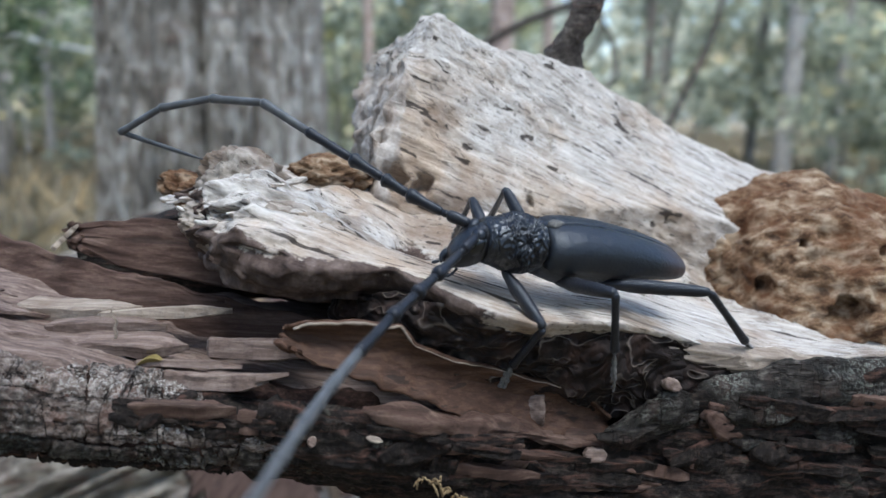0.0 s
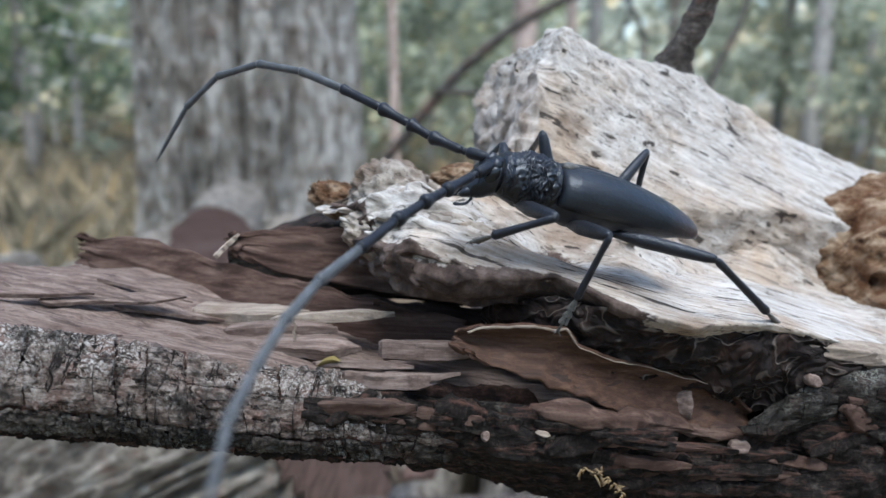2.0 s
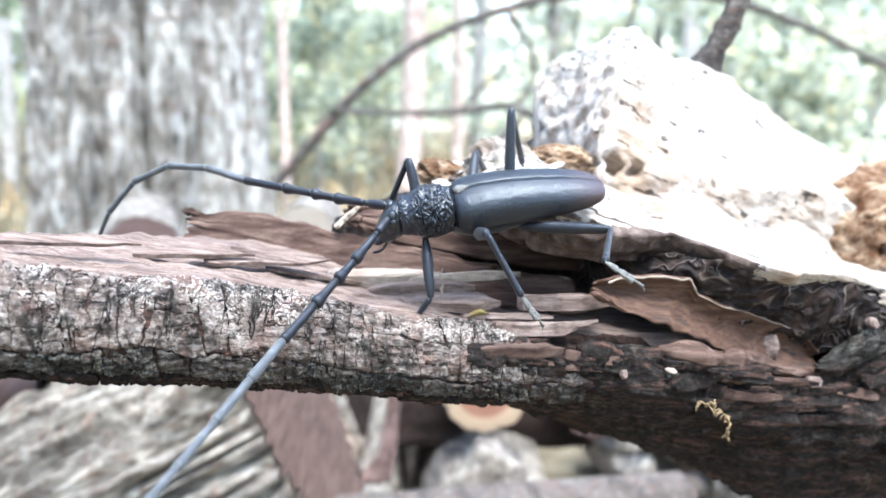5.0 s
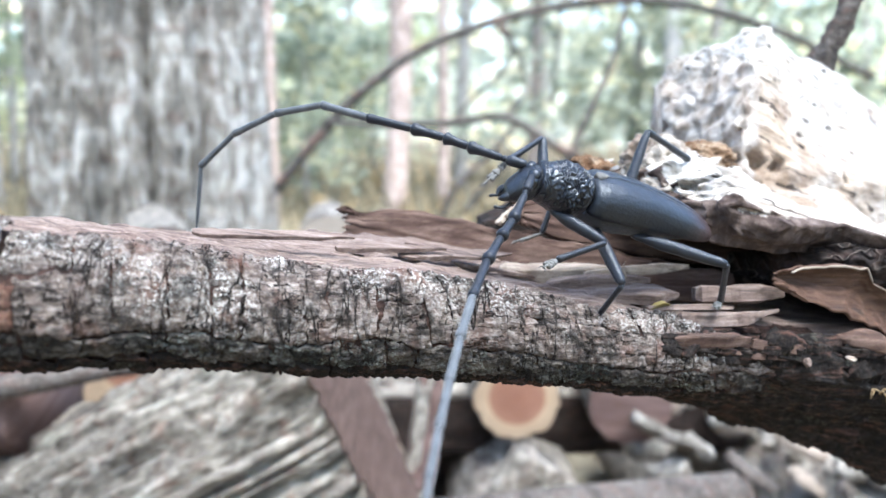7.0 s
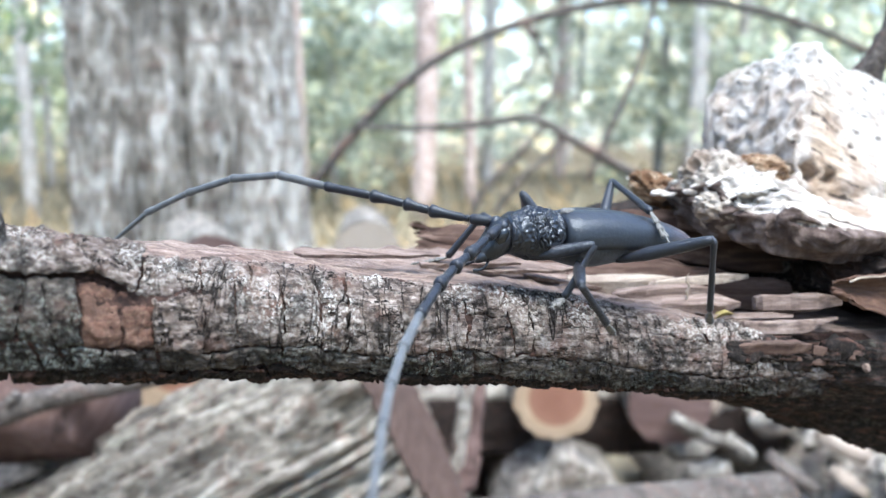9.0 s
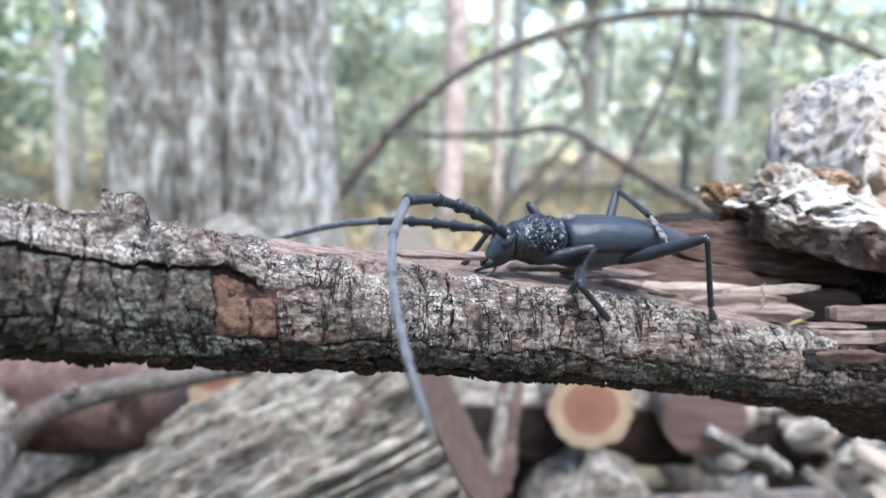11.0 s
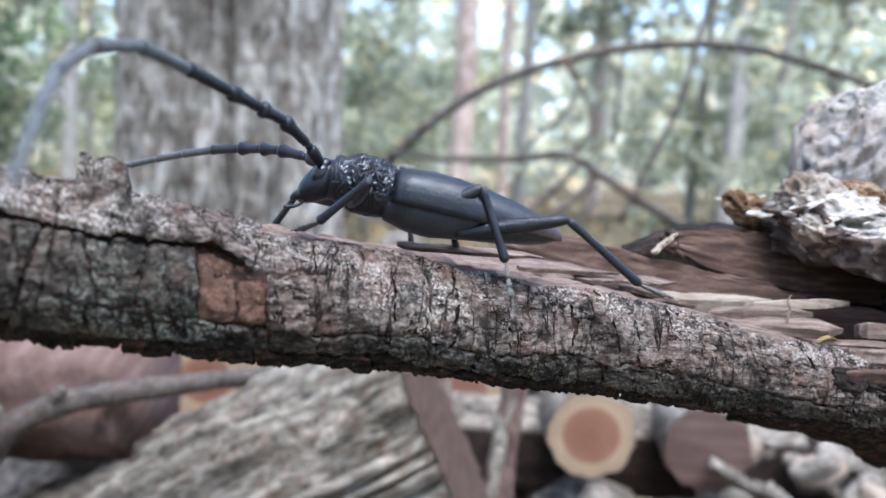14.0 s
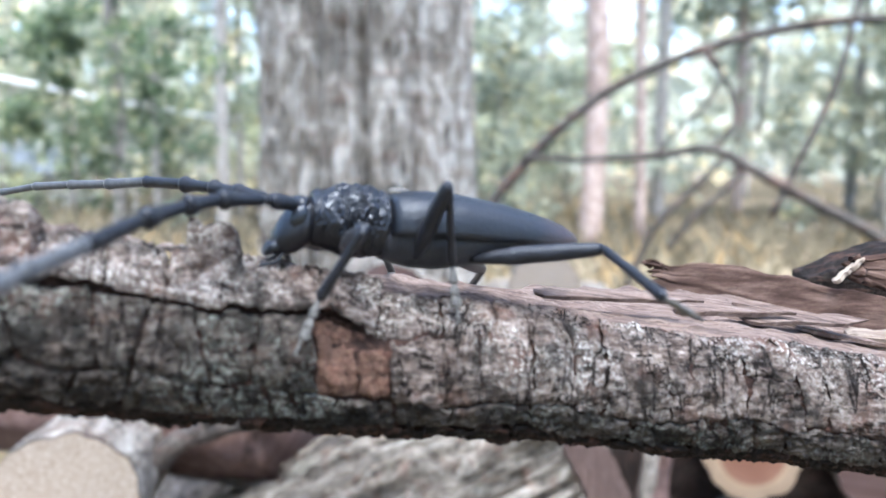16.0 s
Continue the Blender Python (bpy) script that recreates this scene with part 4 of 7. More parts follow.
def make_crumbs():
    """Flakes and chunks that cling to the dark front, and torn crusts on the pale lip."""
    rng = random.Random(8)

    def flake(name, at, size, thick, m, turn, label=""):
        n = 7
        secs = []
        for u in np.linspace(-1, 1, 6):
            k = (1 - 0.75 * abs(u) ** 2.5) * rng.uniform(0.75, 1.1)
            secs.append((u * size[0], [(-size[1] * k, -thick), (-size[1] * k * 0.9, thick * rng.uniform(0.5, 1.1)), (0, thick * rng.uniform(0.8, 1.3)), (size[1] * k * 0.9, thick * rng.uniform(0.5, 1.1)), (size[1] * k, -thick)]))
        G = loft(secs, 16, 22, thick * 0.5, (500, 700, 700), thick * 0.5, rng.uniform(0, 9))
        ob = part(name, mesh_of(name, *grid(G, True), m), log, label)
        ob.matrix_local = Matrix.Translation(at) @ Euler(turn).to_matrix().to_4x4()

    for _ in range(55):
        x = rng.uniform(-0.055, 0.13)
        v = rng.random()
        zt = np.interp(x, (-0.06, -0.02, 0.0, 0.03, 0.06, 0.13), (0.559, 0.556, 0.5525, 0.5455, 0.560, 0.561))
        zb = np.interp(x, (-0.06, -0.02, 0.0, 0.03, 0.13), (0.553, 0.546, 0.542, 0.524, 0.512))
        yf = np.interp(x, (-0.06, -0.02, 0.0, 0.03, 0.07, 0.13), (0.1475, 0.1515, 0.1545, 0.1660, 0.1680, 0.182)) + 0.001 + 0.004 * v * v
        s = rng.uniform(0.0012, 0.0036)
        m = M_BARKDARK if rng.random() < 0.8 else M_SHEET
        flake("bark_flake", (x, yf, zt + (zb - zt) * v), (s * rng.uniform(1.6, 3.2), s), s * 0.45, m, (1.35 + rng.gauss(0, 0.25), rng.gauss(0, 0.25), 0.25 + rng.gauss(0, 0.2)))
    for x, y, z, s in ((0.064, 0.1715, 0.5580, 0.0065), (0.080, 0.1745, 0.5590, 0.0075), (0.066, 0.1710, 0.5500, 0.007), (0.083, 0.1735, 0.5505, 0.007)):
        flake("bark_chunk", (x, y, z), (s, s * 0.75), s * 0.22, M_SLAB, (1.35, rng.gauss(0, 0.15), 0.25), "dark lichen-spotted lump of bark")
    for _ in range(26):
        x = rng.uniform(-0.066, -0.034)
        v = rng.random()
        y = np.interp(x, (-0.066, -0.05, -0.03), (0.186, 0.166, 0.158)) + v * 0.03
        z = np.interp(x, (-0.066, -0.05, -0.03), (0.5925, 0.5905, 0.5875)) + 0.010 * math.sin(1.5 * min(1, v * 1.4)) * np.interp(x, (-0.066, -0.05), (0.3, 1))
        s = rng.uniform(0.0005, 0.0012)
        flake("wood_crust", (x, y, z - 0.0004), (s * rng.uniform(2, 4), s), s * 0.45, rng.choice((M_PALE, M_PALE, M_SPLINTER)), (rng.gauss(0, 0.5), rng.gauss(0, 0.18), rng.gauss(0.1, 0.2)))
    # a white chip, a square crumb, a dead leaf and a tuft of ochre moss
    flake("white_chip", (-0.0128, 0.1508, 0.5530), (0.0016, 0.0007), 0.0002, M_SPLINTER, (1.0, 0.25, 0.1), "small white wood chip")
    flake("square_crumb", (0.0310, 0.1650, 0.5455), (0.0024, 0.0019), 0.0008, M_SPLIT, (1.2, 0.1, 0.3), "small square tan crumb")
    flake("tan_crumb", (0.0455, 0.1660, 0.5610), (0.0022, 0.0013), 0.0007, M_SPLIT, (1.2, 0.4, 0.3), "tan crumb of wood")
    flake("pale_crumb", (-0.0245, 0.1495, 0.5525), (0.0008, 0.0013), 0.0006, M_SPLIT, (1.0, 0.5, 0.2), "small pale crumb of wood")
    line = curve_points(MOSS, 30)
    for k in range(46):
        a = Vector(line[min(29, int(30 * rng.random() ** 0.8))]) + Vector((rng.gauss(0, 0.0004), rng.gauss(0, 0.0004), rng.gauss(0, 0.0003)))
        b = a + Vector((rng.gauss(0, 0.0009), rng.gauss(-0.0002, 0.0005), rng.gauss(-0.0006, 0.0008)))
        part("moss_strand", mesh_of("moss_strand", *grid(tube([a, a.lerp(b, 0.5) + Vector((0, 0, 0.0003)), b], [0.0002, 0.0003, 0.00012], 5, 0.3, 900), True), M_MOSS), log)
    P = np.zeros((9, 6, 3))
    for i in range(9):
        for j in range(6):
            u, v = i / 8, j / 5 - 0.5
            P[i, j] = (-0.0610 + 0.0055 * u, 0.1570 + 0.0026 * v * math.sin(math.pi * (0.1 + 0.85 * u)), 0.5632 + 0.0030 * abs(v) * math.sin(math.pi * u) + 0.0012 * u)
    lf = thing("dead_leaf", "small yellow dead leaf caught among splinters", "leaf")
    ob = part("blade", mesh_of("blade", *grid(P), M_DEADLEAF), lf)
    ob.modifiers.new("thick", "SOLIDIFY").thickness = 0.0001


make_crumbs()


def make_twig():
    pts = curve_points([(0.0262, .2500, .6180), (0.0268, .2440, .6275), (0.0290, .2415, .6345), (0.0335, .2410, .6440), (0.0385, .2425, .6600), (0.0480, .243, .6900), (0.060, .246, .730), (0.075, .25, .79)], 90)
    rad = np.interp(np.linspace(0, 1, 90), (0, 0.045, 0.065, 0.085, 0.12, 0.2, 0.3, 1), (0.0070, 0.0066, 0.0060, 0.0046, 0.0038, 0.0036, 0.0034, 0.0022))
    part("twig", mesh_of("twig", *grid(tube(pts, rad, 22, 0.32, 330), True), M_TWIG), log, "grey side twig growing from the log")


make_twig()


# ---- firewood under and behind the log ----
def firewood(name, a, b, r, label, bark_mat=M_LOGBARK, end_mat=M_CUT, rough=0.10, ring=40, n=40, group="firewood pile", flat=1.0):
    """A cut log from a to b: bark and two sawn ends, built about its own axis."""
    a, b = Vector(a), Vector(b)
    L = (b - a).length
    t = thing(name, label, "log", group)
    q = (b - a).to_track_quat("Z", "Y")
    t.matrix_world = Matrix.Translation(a) @ q.to_matrix().to_4x4()
    s = sum(a) * 7
    P = np.zeros((n, ring, 3))
    for i in range(n):
        for j in range(ring):
            ang = 2 * math.pi * j / ring
            c, d = math.cos(ang), math.sin(ang)
            z = L * i / (n - 1)
            h = 1 + rough * (fbm((c * 2.2, d * 2.2, z * 5 + s)) * 0.5 - 0.9 * (1 - abs(fbm((c * 8, d * 8, z * 7 + s)))) ** 3 + 0.25 * fbm((c * 20, d * 20, z * 30 + s)))
            P[i, j] = (r * h * c, r * h * d * flat, z)
    v, f = grid(P, True, caps=False)
    part("bark", mesh_of("bark", v, f, bark_mat), t)
    for z, i in ((L, n - 1), (0.0, 0)):
        V = [(0, 0, z + (0.0015 if z else -0.0015))] + [tuple(P[i, j] * np.array([0.985, 0.985, 1]) + np.array([0, 0, 0.001 if z else -0.001])) for j in range(ring)]
        F = [(0, 1 + j, 1 + (j + 1) % ring) if z else (0, 1 + (j + 1) % ring, 1 + j) for j in range(ring)]
        part("sawn_end", mesh_of("sawn_end", V, F, end_mat, smooth=False), t)
    return t


def split_piece(name, a, b, w, h, label, m=M_RED, turn=0.0, group="firewood pile"):
    """A split billet: a long wedge with torn faces."""
    a, b = Vector(a), Vector(b)
    L = (b - a).length
    t = thing(name, label, "firewood", group)
    t.matrix_world = Matrix.Translation(a) @ (b - a).to_track_quat("Z", "Y").to_matrix().to_4x4() @ pose(0, 0, 0, 0, 0, turn)
    prof = [(-1, -0.7), (-0.3, -1), (0.6, -0.8), (1, -0.1), (0.5, 0.7), (-0.2, 1), (-0.8, 0.4)]
    secs = [(z, [(p * w, q * h) for p, q in prof]) for z in np.linspace(0, L, 6)]
    G = loft(secs, 40, 42, 0.0025, (8, 130, 130), 0.004, sum(a) * 5)
    G = G[:, :, [1, 2, 0]]
    v, f = grid(G, True)
    part("wood", mesh_of("wood", v, [x for x in f], m), t)
    # bark left on the outer side
    secs = [(z, [(-0.75 * w, 0.42 * h), (-0.2 * w, 1.0 * h), (0.45 * w, 0.74 * h), (0.5 * w, 0.80 * h), (-0.2 * w, 1.12 * h), (-0.82 * w, 0.48 * h)]) for z in np.linspace(0.01 * L, 0.97 * L, 6)]
    v, f = grid(loft(secs, 24, 26, 0.002, (60, 90, 90), 0.002, sum(a) * 3)[:, :, [1, 2, 0]], True)
    part("bark", mesh_of("bark", v, f, M_LOGBARK), t)
    return t


firewood("firewood_log", (-0.490, 0.445, 0.222), (-0.132, 0.440, 0.428), 0.090, "thick log with deeply furrowed grey bark", end_mat=M_SHEET, rough=0.20, ring=240, n=150)
firewood("firewood_log", (0.060, 1.180, 0.335), (0.020, 0.690, 0.348), 0.044, "sawn round log with a pinkish end and pale ring")
firewood("firewood_log", (0.215, 1.200, 0.325), (0.136, 0.692, 0.339), 0.043, "sawn round log with a dull brown end", end_mat=M_RED)
firewood("firewood_log", (-0.560, 0.800, 0.400), (-0.412, 0.350, 0.426), 0.040, "sawn round log with a pale end", end_mat=M_CHIP)
firewood("firewood_log", (-0.420, 0.360, 0.366), (0.120, 0.440, 0.362), 0.022, "thin bark-covered pole lying across the pile", bark_mat=M_TWIG)
firewood("firewood_log", (-0.470, 1.250, 0.425), (-0.335, 0.800, 0.447), 0.050, "round log with a reddish sawn end", end_mat=M_RED)
firewood("firewood_log", (-0.185, 1.200, 0.450), (-0.170, 0.830, 0.470), 0.040, "round log with a pale sawn end", end_mat=M_CHIP)
split_piece("split_billet", (-0.580, 0.500, 0.440), (-0.325, 0.470, 0.436), 0.050, 0.055, "split billet of reddish wood", turn=200)
split_piece("split_billet", (-0.088, 0.580, 0.310), (-0.066, 0.610, 0.440), 0.010, 0.016, "narrow reddish billet standing on end")
split_piece("split_billet", (-0.098, 0.594, 0.300), (-0.148, 0.612, 0.440), 0.014, 0.012, "pale split billet leaning on the bark log", M_SPLINTER)
split_piece("split_billet", (-0.118, 0.540, 0.330), (-0.146, 0.565, 0.470), 0.009, 0.011, "dark reddish split billet behind the bark log", M_RED)
# near-black colour here stands for the shaded gap in the pile
split_piece("split_billet", (-0.300, 0.800, 0.300), (0.300, 0.820, 0.290), 0.05, 0.05, "dark split billet deep in the pile", M_BARKDARK)
split_piece("split_billet", (0.010, 0.630, 0.275), (0.030, 0.632, 0.312), 0.030, 0.026, "grey-green weathered chunk of wood", M_LOGBARK)


def make_bark_heap():
    rng = random.Random(31)
    for k in range(48):
        x, y = rng.uniform(0.15, 0.40), rng.uniform(0.60, 0.80)
        z = 0.255 + 0.06 * rng.random() + 0.02 * (x < 0.28)
        t = thing("bark_chunk", "grey flake of firewood bark", "bark chunk", "bark chunks on the pile", (x, y, z))
        t.rotation_euler = [rng.uniform(-0.7, 0.7) for _ in range(3)]
        w = rng.uniform(0.022, 0.05)
        secs = [(u * w, [(-0.5 * w * q, -0.004), (-0.4 * w * q, 0.006), (0.4 * w * q, 0.008), (0.5 * w * q, -0.004)]) for u, q in ((-0.6, 0.4), (-0.3, 0.8), (0.2, 0.9), (0.6, 0.5))]
        part("flake", mesh_of("flake", *grid(loft(secs, 12, 20, 0.002, (60, 60, 60), 0.003, k), True), (M_LOGBARK, M_LOGBARK, M_SPLINTER, M_LOGBARK, M_TWIG)[k % 5]), t)
    for x, y, z in ((-0.43, 0.33, 0.42), (-0.47, 0.36, 0.43), (0.02, 0.36, 0.398), (-0.11, 0.35, 0.398)):
        t = thing("wood_chip", "pale fresh wood chip on the pile", "wood chip", "wood chips", (x, y, z))
        secs = [(u * 0.03, [(-0.008, -0.003), (-0.007, 0.003), (0.007, 0.004), (0.008, -0.003)]) for u in (-1, -0.4, 0.3, 1)]
        part("chip", mesh_of("chip", *grid(loft(secs, 12, 18, 0.001, (60, 60, 60), 0.002, x * 40), True), M_CHIP), t)
    for z, r in ((0.07, 0.07), (0.21, 0.07), (0.335, 0.06), (0.448, 0.057)):
        firewood("firewood_log", (0.190, 0.31, z), (0.185, 0.15, z), r, "short log block that carries the rotten log", ring=24, n=10)
    for x in (-0.52, -0.38, -0.24, -0.10):
        firewood("firewood_log", (x, 1.25, 0.35), (x, 0.80, 0.35), 0.068, "bark-covered log low in the pile", ring=24, n=10)
    # the hidden lower courses that carry the pile
    for x in (-0.62, -0.46, -0.30, -0.14, 0.02, 0.34, 0.48):
        for z in (0.07, 0.21):
            firewood("firewood_log", (x + 0.03 * (z > 0.1), 1.25, z), (x, 0.36, z), 0.072, "bark-covered log low in the pile", ring=24, n=10)


make_bark_heap()


def make_grey_stick():
    t = thing("fallen_stick", "smooth grey bent stick lying on the firewood", "stick")
    pts = curve_points([(-0.440, 0.400, 0.380), (-0.405, 0.405, 0.412), (-0.378, 0.408, 0.440), (-0.345, 0.412, 0.453), (-0.300, 0.43, 0.458), (-0.250, 0.47, 0.456)], 40)
    part("stick", mesh_of("stick", *grid(tube(pts, np.linspace(0.0085, 0.0055, 40), 12, 0.12, 60), True), M_TWIG), t)
    part("side_stub", mesh_of("side_stub", *grid(tube([(-0.362, 0.410, 0.447), (-0.357, 0.405, 0.456), (-0.353, 0.403, 0.461)], [0.0045, 0.0035, 0.0028], 10, 0.15, 80), True), M_TWIG), t, "short broken side twig")


make_grey_stick()


# ---- the wood behind ----
def make_big_tree():
    t = thing("tree", "thick grey furrowed tree trunk with a deep seam", "tree")
    n, ring, cx, cy, r = 150, 160, -0.576, 1.68, 0.230
    seam = math.atan2(1.45 - cy, -0.53 - cx)
    P = np.zeros((n, ring, 3))
    for i in range(n):
        z = -0.1 + 3.4 * i / (n - 1)
        for j in range(ring):
            a = 2 * math.pi * j / ring
            d = (a - seam + math.pi) % (2 * math.pi) - math.pi
            flare = 1 + 0.35 * math.exp(-max(z, 0) / 0.22)
            rr = r * flare * (1 - 0.05 * z) * (1 - 0.20 * math.exp(-(d / 0.05) ** 2) - 0.06 * math.exp(-((d + 0.42) / 0.05) ** 2) - 0.05 * math.exp(-((d - 0.45) / 0.05) ** 2)) + 0.014 * fbm((math.cos(a) * 9, math.sin(a) * 9, z * 1.1)) + 0.012 * abs(fbm((math.cos(a) * 28, math.sin(a) * 28, z * 4)))
            P[i, j] = (cx - 0.025 * (z - 0.6) + rr * math.cos(a), cy + rr * math.sin(a), z)
    part("trunk", mesh_of("trunk", *grid(P, True), M_TRUNK), t)
    # raised ridges of old bark on the side that faces the log
    rng = random.Random(5)
    for k in range(110):
        a0, z0 = -math.pi / 2 + rng.uniform(-1.5, 1.5), rng.uniform(-0.05, 1.5)
        L, w, hi = rng.uniform(0.10, 0.34), rng.uniform(0.035, 0.085), rng.uniform(0.006, 0.018)
        Q = np.zeros((14, 7, 3))
        for i in range(14):
            for j in range(7):
                u, v = i / 13, 2 * j / 6 - 1
                z = z0 + L * u
                a = a0 + w * v * math.sin(math.pi * (0.08 + 0.84 * u)) + 0.05 * fbm((z * 6, k, 1), 2)
                fi, fj = np.clip((z + 0.1) / 3.4 * (n - 1), 0, n - 2), (a % (2 * math.pi)) / (2 * math.pi) * ring
                base = P[int(fi), int(fj) % ring]
                d = Vector((math.cos(a), math.sin(a), 0)) * (hi * (1 - v * v) * (0.7 + 0.5 * fbm((u * 5, v * 2, k))) - 0.002)
                cz = cx - 0.025 * (z - 0.6)
                rr = math.hypot(base[0] - cz, base[1] - cy)
                Q[i, j] = (cz + rr * math.cos(a) + d.x, cy + rr * math.sin(a) + d.y, z)
        part("bark_ridge", mesh_of("bark_ridge", *grid(Q), M_TRUNK), t)
    for a0, w in ((-2.3, 0.10), (-1.15, 0.13), (-0.3, 0.10)):
        d = Vector((math.cos(a0), math.sin(a0), 0))
        pts = [Vector((cx, cy, 0.24)) + d * 0.18, Vector((cx, cy, 0.14)) + d * 0.28, Vector((cx, cy, 0.02)) + d * 0.46, Vector((cx, cy, -0.12)) + d * 0.70]
        part("root", mesh_of("root", *grid(tube(curve_points(pts, 16), np.linspace(0.05, w, 16), 12, 0.2, 12), True), M_TRUNK), t)
    # limbs out of view, added to carry the crowns that shade the log
    for pts in ([(-0.65, 1.68, 3.2), (-0.4, 1.3, 3.6), (0.1, 0.9, 4.0), (0.6, 0.5, 4.3)], [(-0.65, 1.68, 3.2), (-0.8, 1.9, 3.8), (-0.7, 1.8, 4.6), (-0.5, 1.7, 5.3)]):
        part("limb", mesh_of("limb", *grid(tube(curve_points(pts, 16), np.linspace(0.16, 0.05, 16), 10, 0.1, 6), True), M_TRUNK), t)
    return t


big_tree = make_big_tree()


def leaf_cloud(name, rng, count, spread, size, material, hang=0.3):
    """A crown of many small leaves in uneven clumps."""
    v, f = [], []
    clumps = [(rng.gauss(0, spread[0] * 0.5), rng.gauss(0, spread[1] * 0.5), rng.gauss(0, spread[2] * 0.45), rng.uniform(0.10, 0.26)) for _ in range(max(8, count // 45))]
    for k in range(count):
        c = rng.choice(clumps)
        s = c[3] * max(spread)
        p = Vector((c[0] + rng.gauss(0, s * 0.5), c[1] + rng.gauss(0, s * 0.5), c[2] + rng.gauss(0, s * 0.35)))
        q = Euler((rng.uniform(-0.9, 0.9), rng.uniform(-0.9, 0.9), rng.uniform(0, 6.28))).to_matrix()
        L, W = size * rng.uniform(0.6, 1.4), size * rng.uniform(0.25, 0.5)
        b = len(v)
        v += [p + q @ Vector(o) for o in ((0, 0, 0), (L * 0.45, W, -hang * L * 0.1), (L, 0, -hang * L * 0.5), (L * 0.45, -W, -hang * L * 0.1))]
        f.append((b, b + 1, b + 2, b + 3))
    return mesh_of(name, v, f, material, smooth=False)


def make_woods():
    rng = random.Random(77)
    leaves = random.Random(5)
    crowns = [leaf_cloud("foliage", leaves, 1250, (1.0, 1.0, 0.8), 0.075, M_LEAF) for _ in range(3)] + [leaf_cloud("foliage", leaves, 1150, (1.0, 1.0, 0.8), 0.072, M_LEAFY)]
    stem_v = tube(curve_points([(0, 0, -0.9), (0.03, 0.02, -0.4), (0.0, 0.05, 0.1), (0.06, 0.0, 0.6)], 14), np.linspace(0.022, 0.008, 14), 7, 0.1, 20)
    stem = mesh_of("stem", *grid(stem_v, True), M_STEM)

    def shrub(x, y, z, s, k, label="leafy green understorey bush"):
        t = thing("bush", label, "bush", "understorey bushes", (x, y, z))
        t.rotation_euler = (0, 0, rng.uniform(0, 6.28))
        t.scale = (s, s, s)
        part("foliage", crowns[k], t)
        part("stem", stem, t)

    for k in range(58):
        d = rng.uniform(4.8, 15.0)
        a = rng.uniform(-0.85, 0.78)
        s = rng.uniform(0.7, 1.3) * (0.55 + d * 0.075)
        x, y = d * math.sin(a), d * math.cos(a)
        if (-0.74 < a < -0.42 and d < 5.2) or (abs(a + 0.64) < 0.06 and d < 9) or (abs(a - 0.03) < 0.10 and d < 6.5) or (abs(a - 0.36) < 0.05 and d < 8) or (0.10 < a < 0.20 and d > 7):
            continue
        shrub(x, y, s * rng.uniform(0.55, 1.0) + rng.choice((0, 0, 0.6, 1.4)) * (d > 6), s, rng.choice((0, 1, 2, 2, 3)), rng.choice(("leafy green understorey bush", "dense green bush among the trees")))
    # a dark leafy bush beside the thick trunk
    dark = leaf_cloud("foliage", leaves, 1500, (1.0, 1.0, 0.8), 0.085, M_LEAFDARK)
    for x, y, z, sc in ((-1.95, 2.95, 1.05, 0.50), (-2.30, 3.15, 0.75, 0.42)):
        t = thing("bush", "dark green leafy bush beside the thick trunk", "bush", "understorey bushes", (x, y, z))
        t.scale = (sc, sc, sc)
        part("foliage", dark, t)
        part("stem", stem, t)
    # unseen bushes behind the camera, added to block low sky light
    for k in range(30):
        a, d = math.pi + rng.uniform(-2.1, 2.1), rng.uniform(3.2, 6.5)
        shrub(d * math.sin(a), d * math.cos(a), rng.uniform(0.6, 1.6), rng.uniform(1.0, 1.6), k % 3)
    # taller unseen trees behind the camera, added to darken faces turned this way
    for deg, d, z in ((180, 2.6, 2.6), (150, 2.8, 3.0), (212, 2.8, 2.9), (120, 3.2, 3.2), (240, 3.2, 3.3), (165, 4.2, 3.8), (196, 4.2, 4.2), (98, 3.6, 3.6), (262, 3.6, 3.6)):
        t = thing("tree", "leafy woodland tree with a low crown", "tree", "woodland trees", (d * math.sin(radians(deg)), d * math.cos(radians(deg)), 0))
        pts = curve_points([(0, 0, -0.2), (0.05, 0, 1.2), (0.02, 0.04, 2.4), (0.05, 0, z + 0.4)], 14)
        part("trunk", mesh_of("trunk", *grid(tube(pts, np.linspace(0.07, 0.03, 14), 10, 0.12, 6, deg), True), M_STEM), t)
        c = part("crown", crowns[deg % 4], t)
        c.location, c.scale, c.rotation_euler = (0, 0, z), (1.3, 1.3, 1.2), (0, 0, deg)
    # unseen crown for the thick tree, added over the log to shade it
    for x, y, z, s, k in ((0.3, -0.8, 4.4, 1.25, 0), (0.9, -0.5, 4.6, 1.2, 2), (-0.5, 0.1, 4.9, 1.2, 0), (-0.3, -1.0, 4.6, 1.2, 2), (0.5, 0.3, 4.3, 1.1, 0)):
        c = part("crown", crowns[k], big_tree)
        c.location, c.scale, c.rotation_euler = (x, y, z), (s, s, s), (0, 0, rng.uniform(0, 6.28))
